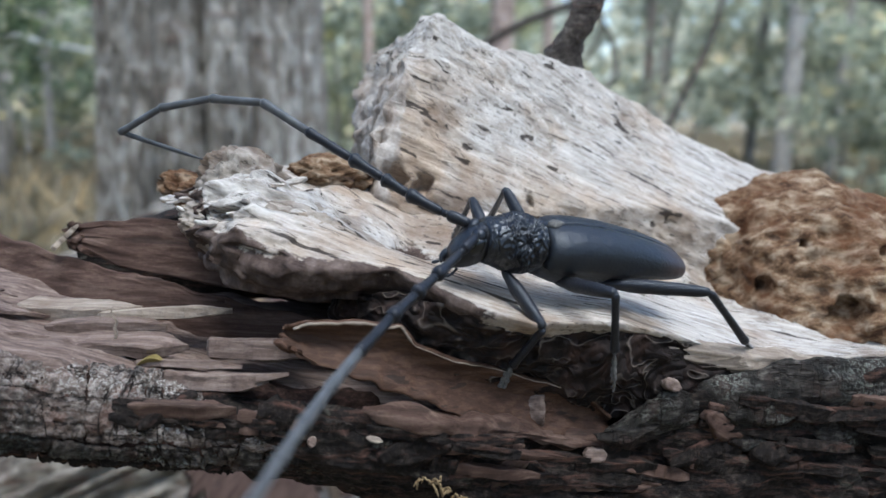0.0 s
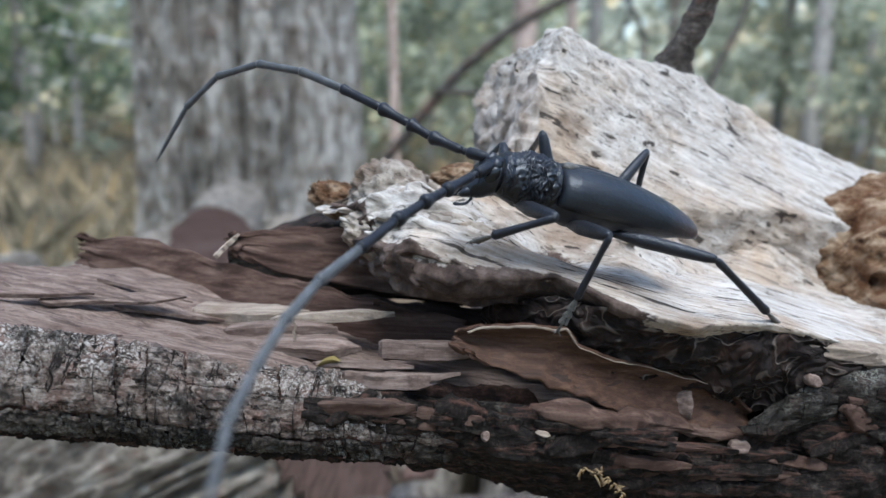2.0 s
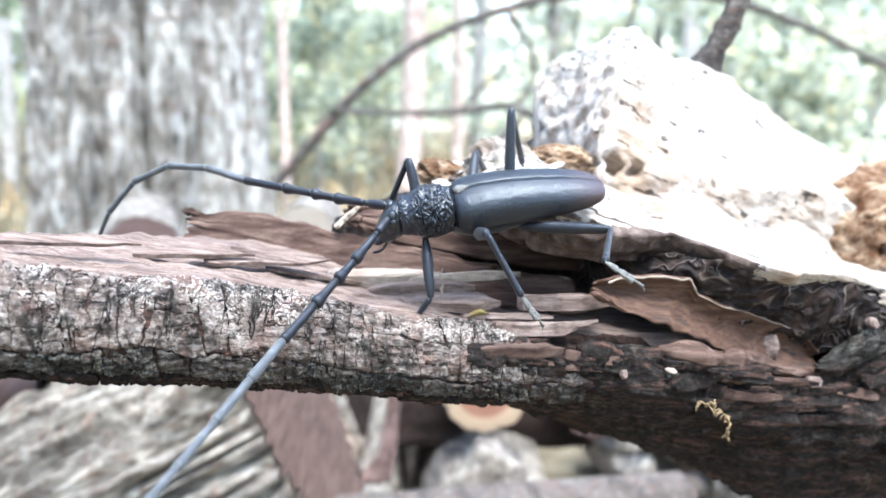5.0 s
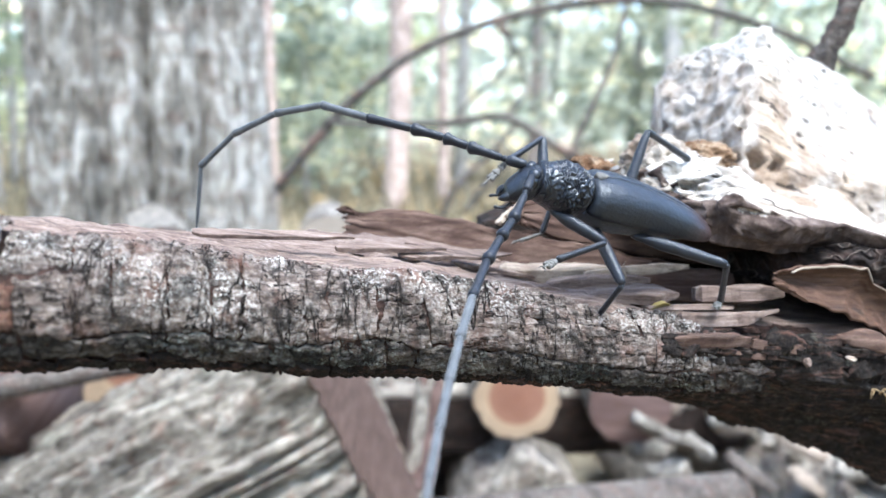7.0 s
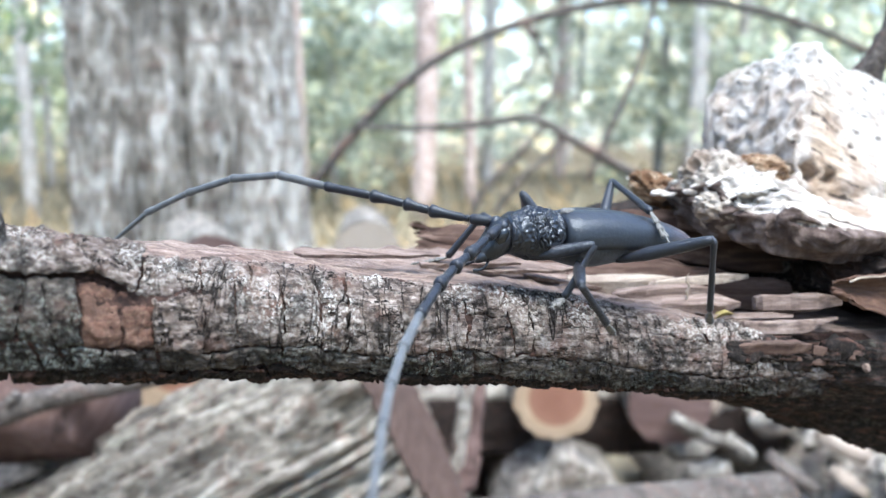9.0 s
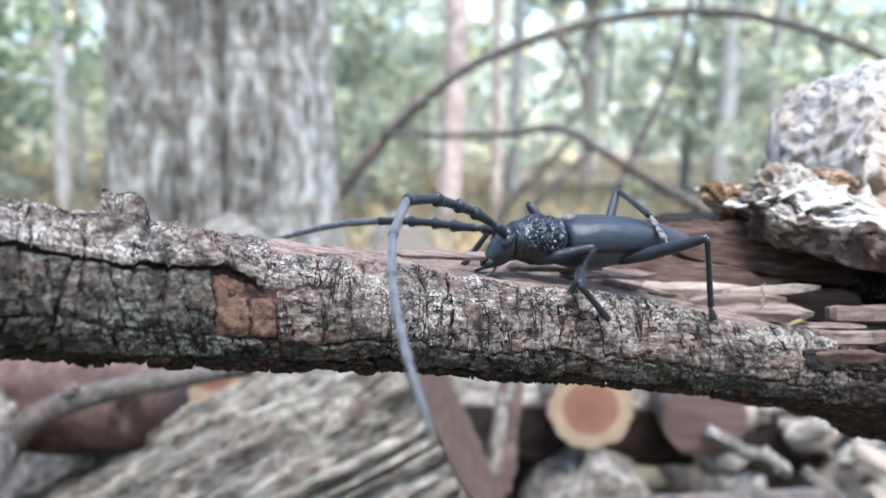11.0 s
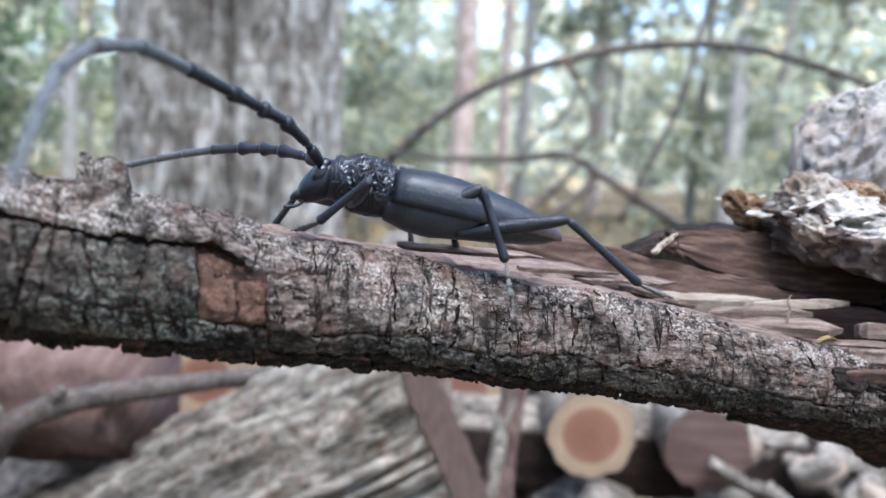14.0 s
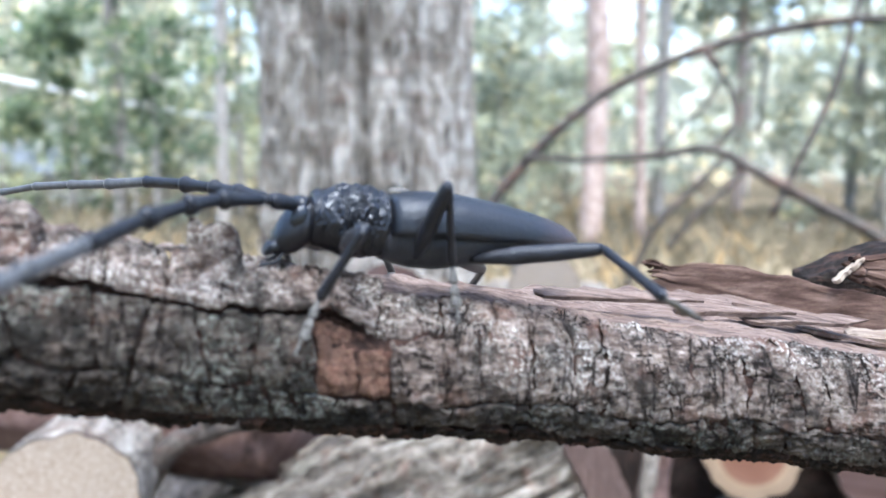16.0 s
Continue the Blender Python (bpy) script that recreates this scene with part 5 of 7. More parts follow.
    # trees farther back
    for k, (deg, d, r) in enumerate(((-6.3, 4.6, 0.030), (7.1, 7.5, 0.070), (19.4, 10.0, 0.070), (-28.9, 8.0, 0.045), (-23.3, 8.5, 0.045), (28.0, 9.0, 0.08), (36.0, 7.0, 0.06), (-40.0, 9.0, 0.07), (13.0, 14.0, 0.06), (-1.5, 13.0, 0.07), (22.0, 6.6, 0.075), (6.0, 6.4, 0.05), (-24.5, 5.6, 0.05), (-31.5, 6.0, 0.045), (12.5, 9.0, 0.06), (24.6, 8.2, 0.05))):
        a = radians(deg)
        x, y = d * math.sin(a) - 0.15, d * math.cos(a)
        t = thing("tree", "slender woodland tree with grey bark", "tree", "woodland trees", (x, y, 0))
        ln = rng.uniform(-0.05, 0.05)
        pts = curve_points([(0, 0, -0.2), (ln, 0, 1.5), (ln * 2.4, ln, 3.2), (ln * 3, ln * 2, 6.5)], 18)
        part("trunk", mesh_of("trunk", *grid(tube(pts, np.linspace(r, r * 0.5, 18), 12, 0.12, 6, k), True), M_PALESTEM if k in (0, 11, 14) else M_STEM), t)
        c = part("crown", crowns[k % 4], t)
        c.location, c.scale = (ln * 2.5, ln, rng.uniform(3.6, 5.2)), (1.5, 1.5, 1.4)
    # reddish trunk between the bushes
    t = thing("tree", "slim pale pinkish trunk among bushes", "tree", "woodland trees", (0.07, 5.4, 0))
    part("trunk", mesh_of("trunk", *grid(tube(curve_points([(0, 0, -0.2), (0.03, 0, 1.2), (-0.02, 0, 3), (0.1, 0, 6)], 18), np.linspace(0.085, 0.06, 18), 14, 0.1, 6), True), M_PALESTEM), t)
    c = part("crown", crowns[1], t)
    c.location, c.scale = (0.1, 0, 4.8), (1.4, 1.4, 1.3)
    # far wood, too far to count
    v, f = [], []
    for k in range(6000):
        a, d = rng.uniform(-1.0, 0.9), rng.uniform(15, 32)
        p = Vector((d * math.sin(a), d * math.cos(a), abs(rng.gauss(0, 1.0)) * 3.6 + rng.uniform(0, 1)))
        q = Euler((rng.uniform(-1.2, 1.2), rng.uniform(-1.2, 1.2), rng.uniform(0, 6.28))).to_matrix()
        b, s = len(v), rng.uniform(0.18, 0.5)
        v += [p + q @ Vector(o) * s for o in ((-1, -0.5, 0), (0, -0.8, 0.2), (1, 0, 0), (0, 0.8, -0.2))]
        f.append((b, b + 1, b + 2, b + 3))
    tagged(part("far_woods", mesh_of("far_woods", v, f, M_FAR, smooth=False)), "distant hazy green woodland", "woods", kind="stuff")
    # dry grass and litter on the forest floor
    v, f = [], []
    for k in range(9000):
        d = 1.6 + 10 * rng.random() ** 1.5
        a = rng.uniform(-0.95, 0.85)
        x, y = d * math.sin(a), d * math.cos(a)
        h, w, ang = rng.uniform(0.04, 0.22), rng.uniform(0.006, 0.02), rng.uniform(0, 6.28)
        dx, dy = math.cos(ang) * w, math.sin(ang) * w
        lx, ly = rng.gauss(0, 0.5) * h, rng.gauss(0, 0.5) * h
        b = len(v)
        v += [(x - dx, y - dy, -0.05), (x + dx, y + dy, -0.05), (x + dx * 0.6 + lx * 0.5, y + dy * 0.6 + ly * 0.5, h * 0.6), (x + lx, y + ly, h)]
        f.append((b, b + 1, b + 2, b + 3))
    tagged(part("grass", mesh_of("grass", v, f, M_DRY, smooth=False)), "dry grass and brown leaf litter", "grass", kind="stuff")


make_woods()


def make_bare_branches():
    """The leafless branch that arches behind the log, with its side shoots."""
    t = thing("bare_branch", "dark leafless fallen branch arching between the trees", "branch")

    def limb(name, pts, r0, r1, n=40):
        part(name, mesh_of(name, *grid(tube(curve_points(pts, n), np.linspace(r0, r1, n), 9, 0.15, 12), True), M_BARE), t)

    limb("limb", [(-0.75, 3.05, 0.05), (-0.45, 3.04, 0.40), (-0.19, 3.03, 0.70), (0.05, 3.03, 0.89), (0.35, 3.04, 1.02), (0.68, 3.04, 1.10), (1.05, 3.02, 1.12), (1.46, 2.98, 1.03), (1.9, 2.95, 0.85)], 0.024, 0.014, 60)
    limb("limb", [(-0.30, 3.02, 0.62), (-0.05, 3.01, 0.615), (0.2, 3.0, 0.63), (0.41, 2.985, 0.655), (0.55, 2.96, 0.58), (0.73, 2.94, 0.48), (0.95, 2.9, 0.36), (1.25, 2.9, 0.1)], 0.011, 0.026, 50)
    limb("shoot", [(0.41, 2.985, 0.655), (0.49, 3.0, 0.76), (0.46, 3.02, 0.90), (0.38, 3.03, 1.0)], 0.010, 0.008, 20)
    limb("shoot", [(0.45, 2.98, 0.62), (0.34, 2.97, 0.50), (0.22, 2.96, 0.38), (0.1, 2.95, 0.1)], 0.012, 0.014, 20)
    limb("shoot", [(0.62, 2.94, 0.41), (0.667, 2.94, 0.523), (0.751, 2.94, 0.723), (0.815, 2.95, 0.876), (0.85, 2.96, 1.02), (0.869, 2.96, 1.131), (0.92, 2.98, 1.4), (0.90, 3.0, 1.8)], 0.013, 0.009, 40)
    limb("shoot", [(0.20, 3.0, 0.63), (0.30, 2.99, 0.74), (0.40, 3.0, 0.84), (0.43, 3.02, 0.96), (0.36, 3.03, 1.03)], 0.008, 0.007, 20)
    limb("shoot", [(0.53, 2.96, 0.59), (0.45, 2.95, 0.50), (0.36, 2.94, 0.42), (0.25, 2.93, 0.28)], 0.010, 0.012, 20)


make_bare_branches()


def make_far_yard():
    h = thing("shed", "small white-walled shed with a blue-grey roof, far between the trees", "shed", at=(-6.8, 8.9, 0))
    h.scale = (0.75, 0.75, 0.85)
    h.rotation_euler = (0, 0, 0.4)

    def slab(name, a, b, m, label=""):
        x0, y0, z0 = a
        x1, y1, z1 = b
        v = [(x, y, z) for x in (x0, x1) for y in (y0, y1) for z in (z0, z1)]
        f = [(0, 1, 3, 2), (4, 6, 7, 5), (0, 4, 5, 1), (2, 3, 7, 6), (0, 2, 6, 4), (1, 5, 7, 3)]
        return part(name, mesh_of(name, v, f, m, smooth=False), h, label)

    slab("wall", (-0.9, -0.6, -0.1), (0.9, 0.6, 0.55), M_WALL)
    v = [(-1.05, -0.75, 0.52), (1.05, -0.75, 0.52), (1.05, 0, 0.95), (-1.05, 0, 0.95), (-1.05, 0.75, 0.52), (1.05, 0.75, 0.52), (-1.05, -0.75, 0.48), (1.05, -0.75, 0.48), (1.05, 0, 0.90), (-1.05, 0, 0.90), (-1.05, 0.75, 0.48), (1.05, 0.75, 0.48)]
    f = [(0, 1, 2, 3), (3, 2, 5, 4), (7, 6, 9, 8), (8, 9, 10, 11), (0, 6, 7, 1), (4, 5, 11, 10), (0, 3, 9, 6), (3, 4, 10, 9), (1, 7, 8, 2), (2, 8, 11, 5)]
    part("roof", mesh_of("roof", v, f, M_ROOF, smooth=False), h)
    r = thing("white_rail", "long white painted rail on thin posts", "rail")
    part("bar", mesh_of("bar", *grid(tube([(-4.9, 5.7, 1.30), (-4.0, 5.85, 1.12), (-2.8, 6.0, 0.92)], [0.014] * 3, 8), True), M_RAIL), r)
    for x, y, z in ((-4.7, 5.74, 1.26), (-3.7, 5.9, 1.06), (-2.85, 6.0, 0.92)):
        part("post", mesh_of("post", *grid(tube([(x, y, -0.1), (x, y, z)], [0.02, 0.018], 8), True), M_STEM), r, "grey weathered post")


make_far_yard()


# ---- the longhorn beetle ----
def chitin(name, base, rough, wrinkle, scale, tip=None, spec=0.5, hair=0.0):
    m, nt, b = mat(name, rough, spec)
    n = noise_tex(nt, scale, 5, 0.6)
    n2 = noise_tex(nt, scale * 0.12, 3, 0.5)
    col = ramp(nt, n2, ((0.3, tuple(c * 0.7 for c in base)), (0.7, tuple(c * 1.35 for c in base))))
    if tip:
        sep = nt.nodes.new("ShaderNodeSeparateXYZ")
        tc = nt.nodes.new("ShaderNodeTexCoord")
        nt.links.new(tc.outputs["Object"], sep.inputs[0])
        mr = node(nt, "ShaderNodeMapRange", **{"From Min": -0.024, "From Max": -0.034})
        nt.links.new(sep.outputs["X"], mr.inputs["Value"])
        col = mix(nt, mr.outputs[0], col, tip)
    paint(nt, b, col)
    rr = node(nt, "ShaderNodeMapRange", **{"To Min": rough - 0.1, "To Max": rough + 0.12})
    nt.links.new(n, rr.inputs["Value"])
    nt.links.new(rr.outputs[0], b.inputs["Roughness"])
    bump(nt, b, n, 0.8, wrinkle)
    b.inputs["Specular Tint"].default_value = (0.86, 0.92, 1.0, 1)
    if hair:
        b.inputs["Sheen Weight"].default_value = hair
        b.inputs["Sheen Roughness"].default_value = 0.4
    return m


M_ELYTRA = chitin("satin_black_elytra", (0.006, 0.007, 0.010), 0.43, 0.00016, 1300, (0.050, 0.028, 0.024), 0.62)
M_PRONOTUM = chitin("glossy_wrinkled_chitin", (0.008, 0.008, 0.010), 0.32, 0.00004, 1500, None, 0.6)
M_CHITIN = chitin("glossy_black_chitin", (0.008, 0.008, 0.010), 0.30, 0.00015, 1800, None, 0.6)
M_LEG = chitin("dull_black_leg", (0.010, 0.010, 0.013), 0.37, 0.00022, 1900, None, 0.5, 0.05)
M_ANT = chitin("grey_black_antenna", (0.010, 0.010, 0.013), 0.42, 0.00008, 3000, None, 0.4, 0.04)
M_ANTGREY = chitin("grey_downy_antenna", (0.075, 0.077, 0.080), 0.50, 0.00008, 3000, None, 0.4, 0.15)
M_BELLY = chitin("grey_black_belly", (0.026, 0.026, 0.030), 0.46, 0.0002, 1600, None, 0.5, 0.15)
M_TARSUS = plain("pale_grey_foot_pads", ((0.3, (0.06, 0.057, 0.053)), (0.7, (0.19, 0.18, 0.165))), 2500, 0.8, 0.3)
M_EYE = chitin("black_compound_eye", (0.006, 0.006, 0.007), 0.15, 0.00004, 6000, None, 0.7)
MM = 0.001
SEGMENTS = (5.0, 1.3, 8.0, 6.0, 8.0, 11.0, 12.0, 12.0, 12.0, 12.0, 17.7)
HIPS = {"L1": (8, 3.2, -9.5), "L2": (-3.5, 4.2, -10.5), "L3": (-13, 4.4, -10), "R1": (8, -3.2, -9.5), "R2": (-3.5, -4.2, -10.5), "R3": (-13, -4.4, -10)}
REACH = {"1": (14.0, 13.0, 9.0), "2": (16.0, 15.0, 9.5), "3": (21.5, 19.5, 11.0)}


def rings(rows, ring=28, wrinkle=0.0, seed=0.0, power=1.0, n=44):
    """A body of elliptic rings: x, half width, top z, bottom z, in millimetres."""
    xs = [r[0] for r in rows]
    P = np.zeros((n, ring, 3))
    for i, x in enumerate(np.linspace(xs[0], xs[-1], n)):
        flip = 1 if xs[-1] > xs[0] else -1
        w, top, bot = (np.interp(flip * x, [flip * v for v in xs], [r[c] for r in rows]) for c in (1, 2, 3))
        for j in range(ring):
            a = 2 * math.pi * j / ring
            c, s = math.cos(a), math.sin(a)
            c, s = math.copysign(abs(c) ** power, c), math.copysign(abs(s) ** power, s)
            y, z = w * c, (top + bot) / 2 + (top - bot) / 2 * s
            if wrinkle:
                wv = fbm((x * 0.30 + seed, y * 0.34, z * 0.34), 2)
                disc = max(0.35, min(1.0, (z + 9.5) / 4.0)) * max(0.5, min(1.0, (x - 1.5) / 1.5, (10.2 - x) / 1.2))
                f = 1 + wrinkle * disc * (0.60 * math.sin(4.6 * x + 12.0 * wv + 3.0 * fbm((y * 0.9, z * 0.9, x * 0.5), 2)) + 0.9 * fbm((x * 0.6 + seed, y * 0.5, z * 0.5), 2) - 0.1)
                y, z = y * f, (top + bot) / 2 + (z - (top + bot) / 2) * f
            P[i, j] = (x * MM, y * MM, z * MM)
    return P


def make_beetle():
    bt = thing("longhorn_beetle", "large black longhorn beetle with long knotted antennae", "beetle")
    # wing cases
    W = [(1.0, 4.2, -2.2, -7.0), (0.2, 6.3, -0.4, -7.0), (-2, 7.25, 0.2, -6.8), (-6, 7.35, 0.6, -6.7), (-12, 7.14, 0.4, -6.7), (-18, 6.7, -0.3, -6.8), (-24, 6.25, -1.4, -6.9), (-28, 5.65, -2.4, -7.0), (-30.5, 5.05, -3.2, -7.0), (-32.3, 4.25, -4.0, -7.0), (-33.5, 3.3, -4.8, -6.9), (-34.2, 2.1, -5.6, -6.8), (-34.5, 1.0, -6.2, -6.6)]
    for side in (1, -1):
        n, q = 60, 20
        P = np.zeros((n, q, 3))
        xs = [-w[0] for w in W]
        for i, x in enumerate(np.linspace(xs[0], xs[-1], n)):
            w, top, edge = (np.interp(x, xs, [r[c] for r in W]) for c in (1, 2, 3))
            for j in range(q):
                a = math.pi / 2 * j / (q - 1)
                y = 0.06 + w * math.sin(a) ** 0.82
                z = edge + (top - edge) * math.cos(a) ** 0.72
                k = (0.12 if x < 14 else 0.06) * fbm((x * 0.4, a * 5, side), 3) + 0.14 * math.exp(-((a - 1.34) / 0.05) ** 2) + 0.03 * math.exp(-((a - 0.95) / 0.14) ** 2) + 0.03 * math.exp(-((a - 0.55) / 0.14) ** 2)
                P[i, j] = (-x * MM, side * y * MM, (z + k * (0.35 + 0.65 * math.cos(a))) * MM)
        v, f = grid(P)
        ob = part("elytron", mesh_of("elytron", v, f if side > 0 else [x[::-1] for x in f], M_ELYTRA), bt, "satin black wing case with a brownish tip")
        so = ob.modifiers.new("thick", "SOLIDIFY")
        so.thickness, so.offset = 0.0003, -1
    part("abdomen", mesh_of("abdomen", *grid(rings([(1.5, 4.6, -3, -11.0), (-3, 6.2, -3, -12.2), (-8, 6.3, -3, -12.4), (-13, 5.9, -3, -11.6), (-20, 5.3, -3, -10.6), (-27, 4.4, -4, -9.4), (-31, 3.0, -5, -8.4), (-33.4, 0.8, -6, -7.2)], 28, 0.05), True), M_BELLY), bt, "grey-black segmented belly")
    P = rings([(0.2, 4.4, -1.2, -10.0), (1.2, 5.1, 0.0, -10.6), (2.2, 5.0, -0.1, -10.7), (4.0, 5.7, 0.6, -11.0), (6.0, 6.3, 0.7, -11.0), (8.0, 5.7, 0.5, -10.8), (10.0, 4.8, -0.2, -10.2), (11.0, 4.6, -0.5, -9.8), (11.8, 4.8, -0.4, -9.6), (12.8, 4.3, -1.0, -9.4)], 150, 0.078, 4, n=190)
    part("pronotum", mesh_of("pronotum", *grid(P, True), M_PRONOTUM), bt, "glossy black deeply wrinkled neck shield")
    v, f = grid(rings([(0.4, 0.2, 0.45, -1.0), (-0.6, 1.3, 0.75, -1.0), (-1.8, 1.1, 0.8, -1.0), (-3.0, 0.2, 0.6, -1.0)], 14), True)
    part("scutellum", mesh_of("scutellum", v, f, M_TARSUS), bt, "small pale triangular plate")
    H = rings([(11.5, 3.6, -1.6, -9.0), (12.6, 3.5, -1.9, -9.4), (13.6, 4.0, -1.7, -10.0), (15.0, 4.0, -2.3, -10.8), (16.2, 3.6, -3.4, -11.2), (17.2, 3.1, -4.9, -11.4), (18.0, 2.7, -6.4, -11.3), (18.6, 1.8, -7.8, -10.8)], 40, 0.07, 9, n=70)
    head = part("head", mesh_of("head", *grid(H, True), M_CHITIN), bt, "black head tilted downwards")
    for s in (1, -1):
        E = np.zeros((12, 16, 3))
        for i in range(12):
            for j in range(16):
                a, b = math.pi * i / 11, 2 * math.pi * j / 16
                E[i, j] = ((14.9 + 1.5 * math.cos(a)) * MM, s * (3.1 + 0.95 * math.sin(a) * math.cos(b)) * MM, (-5.2 + 2.1 * math.sin(a) * math.sin(b) - 0.5 * math.cos(a)) * MM)
        part("eye", mesh_of("eye", *grid(E, True), M_EYE), head, "glossy black eye")
        pts = curve_points([(17.6, s * 1.6, -9.4), (18.6, s * 1.7, -10.2), (19.2, s * 1.2, -10.9), (19.4, s * 0.3, -11.3)], 10) * MM
        part("mandible", mesh_of("mandible", *grid(tube(pts, np.array([0.95, 1.0, 1.0, 0.95, 0.85, 0.75, 0.6, 0.45, 0.3, 0.12]) * MM, 10), True), M_CHITIN), head, "black curved jaw")
        pts = curve_points([(16.9, s * 1.9, -10.8), (17.9, s * 2.4, -12.0), (19.2, s * 2.5, -12.5), (20.4, s * 2.2, -12.7)], 10) * MM
        part("palp", mesh_of("palp", *grid(tube(pts, np.array([0.35, 0.3, 0.28, 0.33, 0.28, 0.33, 0.28, 0.36, 0.4, 0.2]) * MM, 8), True), M_LEG), head, "small brownish feeler by the mouth")
        pts = np.array([(14.4, s * 1.6, -3.4), (15.0, s * 1.9, -3.0), (15.5, s * 2.1, -2.8)]) * MM
        part("socket", mesh_of("socket", *grid(tube(pts, np.array([1.6, 1.45, 1.0]) * MM, 14), True), M_CHITIN), head)
    # legs, each built along +x
    def limb(L, prof, flat=1.0, n=22, ring=12, rough=0.05):
        u = np.linspace(0, 1, n)
        r = np.interp(u, [p[0] for p in prof], [p[1] for p in prof])
        P = np.zeros((n, ring, 3))
        for i in range(n):
            for j in range(ring):
                a = 2 * math.pi * j / ring
                k = r[i] * (1 + rough * fbm((u[i] * 9, math.cos(a) * 2, math.sin(a) * 2), 2))
                P[i, j] = (u[i] * L * MM, k * math.cos(a) * MM * flat, k * math.sin(a) * MM)
        return P

    legs = {}
    for k, (a, b, c) in REACH.items():
        fem = mesh_of("femur", *grid(limb(a, ((0, 0.6), (0.06, 0.9), (0.35, 1.55), (0.7, 1.40), (0.92, 1.15), (1, 0.8)), 0.85), True), M_LEG)
        tib = mesh_of("tibia", *grid(limb(b, ((0, 0.55), (0.05, 0.85), (0.3, 0.74), (0.85, 0.88), (0.97, 1.0), (1, 0.5)), 0.8), True), M_LEG)
        # foot: four joints, the third cleft, and two claws
        vs, fs = [], []

        def add(P):
            v, f = grid(P, True)
            o = len(vs)
            vs.extend(v)
            fs.extend(tuple(x + o for x in y) for y in f)

        for x0, x1, w in ((0, 0.32, 0.82), (0.30, 0.50, 0.95)):
            Q = limb(c * (x1 - x0), ((0, 0.3), (0.5, w * 0.8), (0.9, w), (1, 0.3)), 1.15, 10, 10)
            Q[:, :, 2] *= 0.6
            add(Q + np.array([c * x0 * MM, 0, 0]))
        for s in (1, -1):
            Q = limb(c * 0.22, ((0, 0.3), (0.5, 0.52), (0.9, 0.62), (1, 0.25)), 1.0, 8, 8)
            add(Q + np.array([c * 0.48 * MM, s * 0.42 * MM, 0]))
        add(limb(c * 0.38, ((0, 0.2), (0.7, 0.26), (1, 0.38)), 1.0, 8, 8) + np.array([c * 0.55 * MM, 0, 0.0002]))
        for s in (1, -1):
            add(tube(curve_points([(c * 0.92, 0, 0.2), (c * 0.97, s * 0.5, 0.15), (c * 1.0, s * 0.8, -0.35)], 6) * MM, np.array([0.2, 0.18, 0.15, 0.12, 0.08, 0.03]) * MM, 6))
        tar = mesh_of("tarsus", vs, fs, M_TARSUS)
        for s in ("L", "R"):
            legs[s + k] = (part("femur", fem, bt), part("tibia", tib, bt), part("tarsus", tar, bt, "pale jointed foot with two claws"))
    # antennae
    feelers = {"L": [], "R": []}
    for i, L in enumerate(SEGMENTS):
        if i == 0:
            prof = ((0, 0.5), (0.15, 1.05), (0.7, 1.3), (0.93, 1.15), (1, 0.5))
        elif i == 1:
            prof = ((0, 0.6), (0.5, 0.85), (1, 0.6))
        elif i < 5:
            prof = ((0, 0.7), (0.10, 0.98), (0.5, 1.02), (0.72, 1.28), (0.86, 1.62), (0.94, 1.45), (1, 0.8))
        elif i < 10:
            k = 1 - 0.07 * (i - 5)
            prof = ((0, 0.85 * k), (0.08, 1.0 * k), (0.8, 1.04 * k), (0.94, 1.26 * k), (1, 0.9 * k))
        else:
            prof = ((0, 0.45), (0.1, 0.62), (0.7, 0.5), (1, 0.14))
        me = mesh_of("antenna_segment", *grid(limb(L * 1.03, prof, 0.85, 20, 12, 0.06), True), M_ANT if i < 6 else M_ANTGREY)
        for s in ("L", "R"):
            feelers[s].append(part("antenna_segment", me, bt))
    return bt, legs, feelers


beetle, beetle_legs, beetle_feelers = make_beetle()


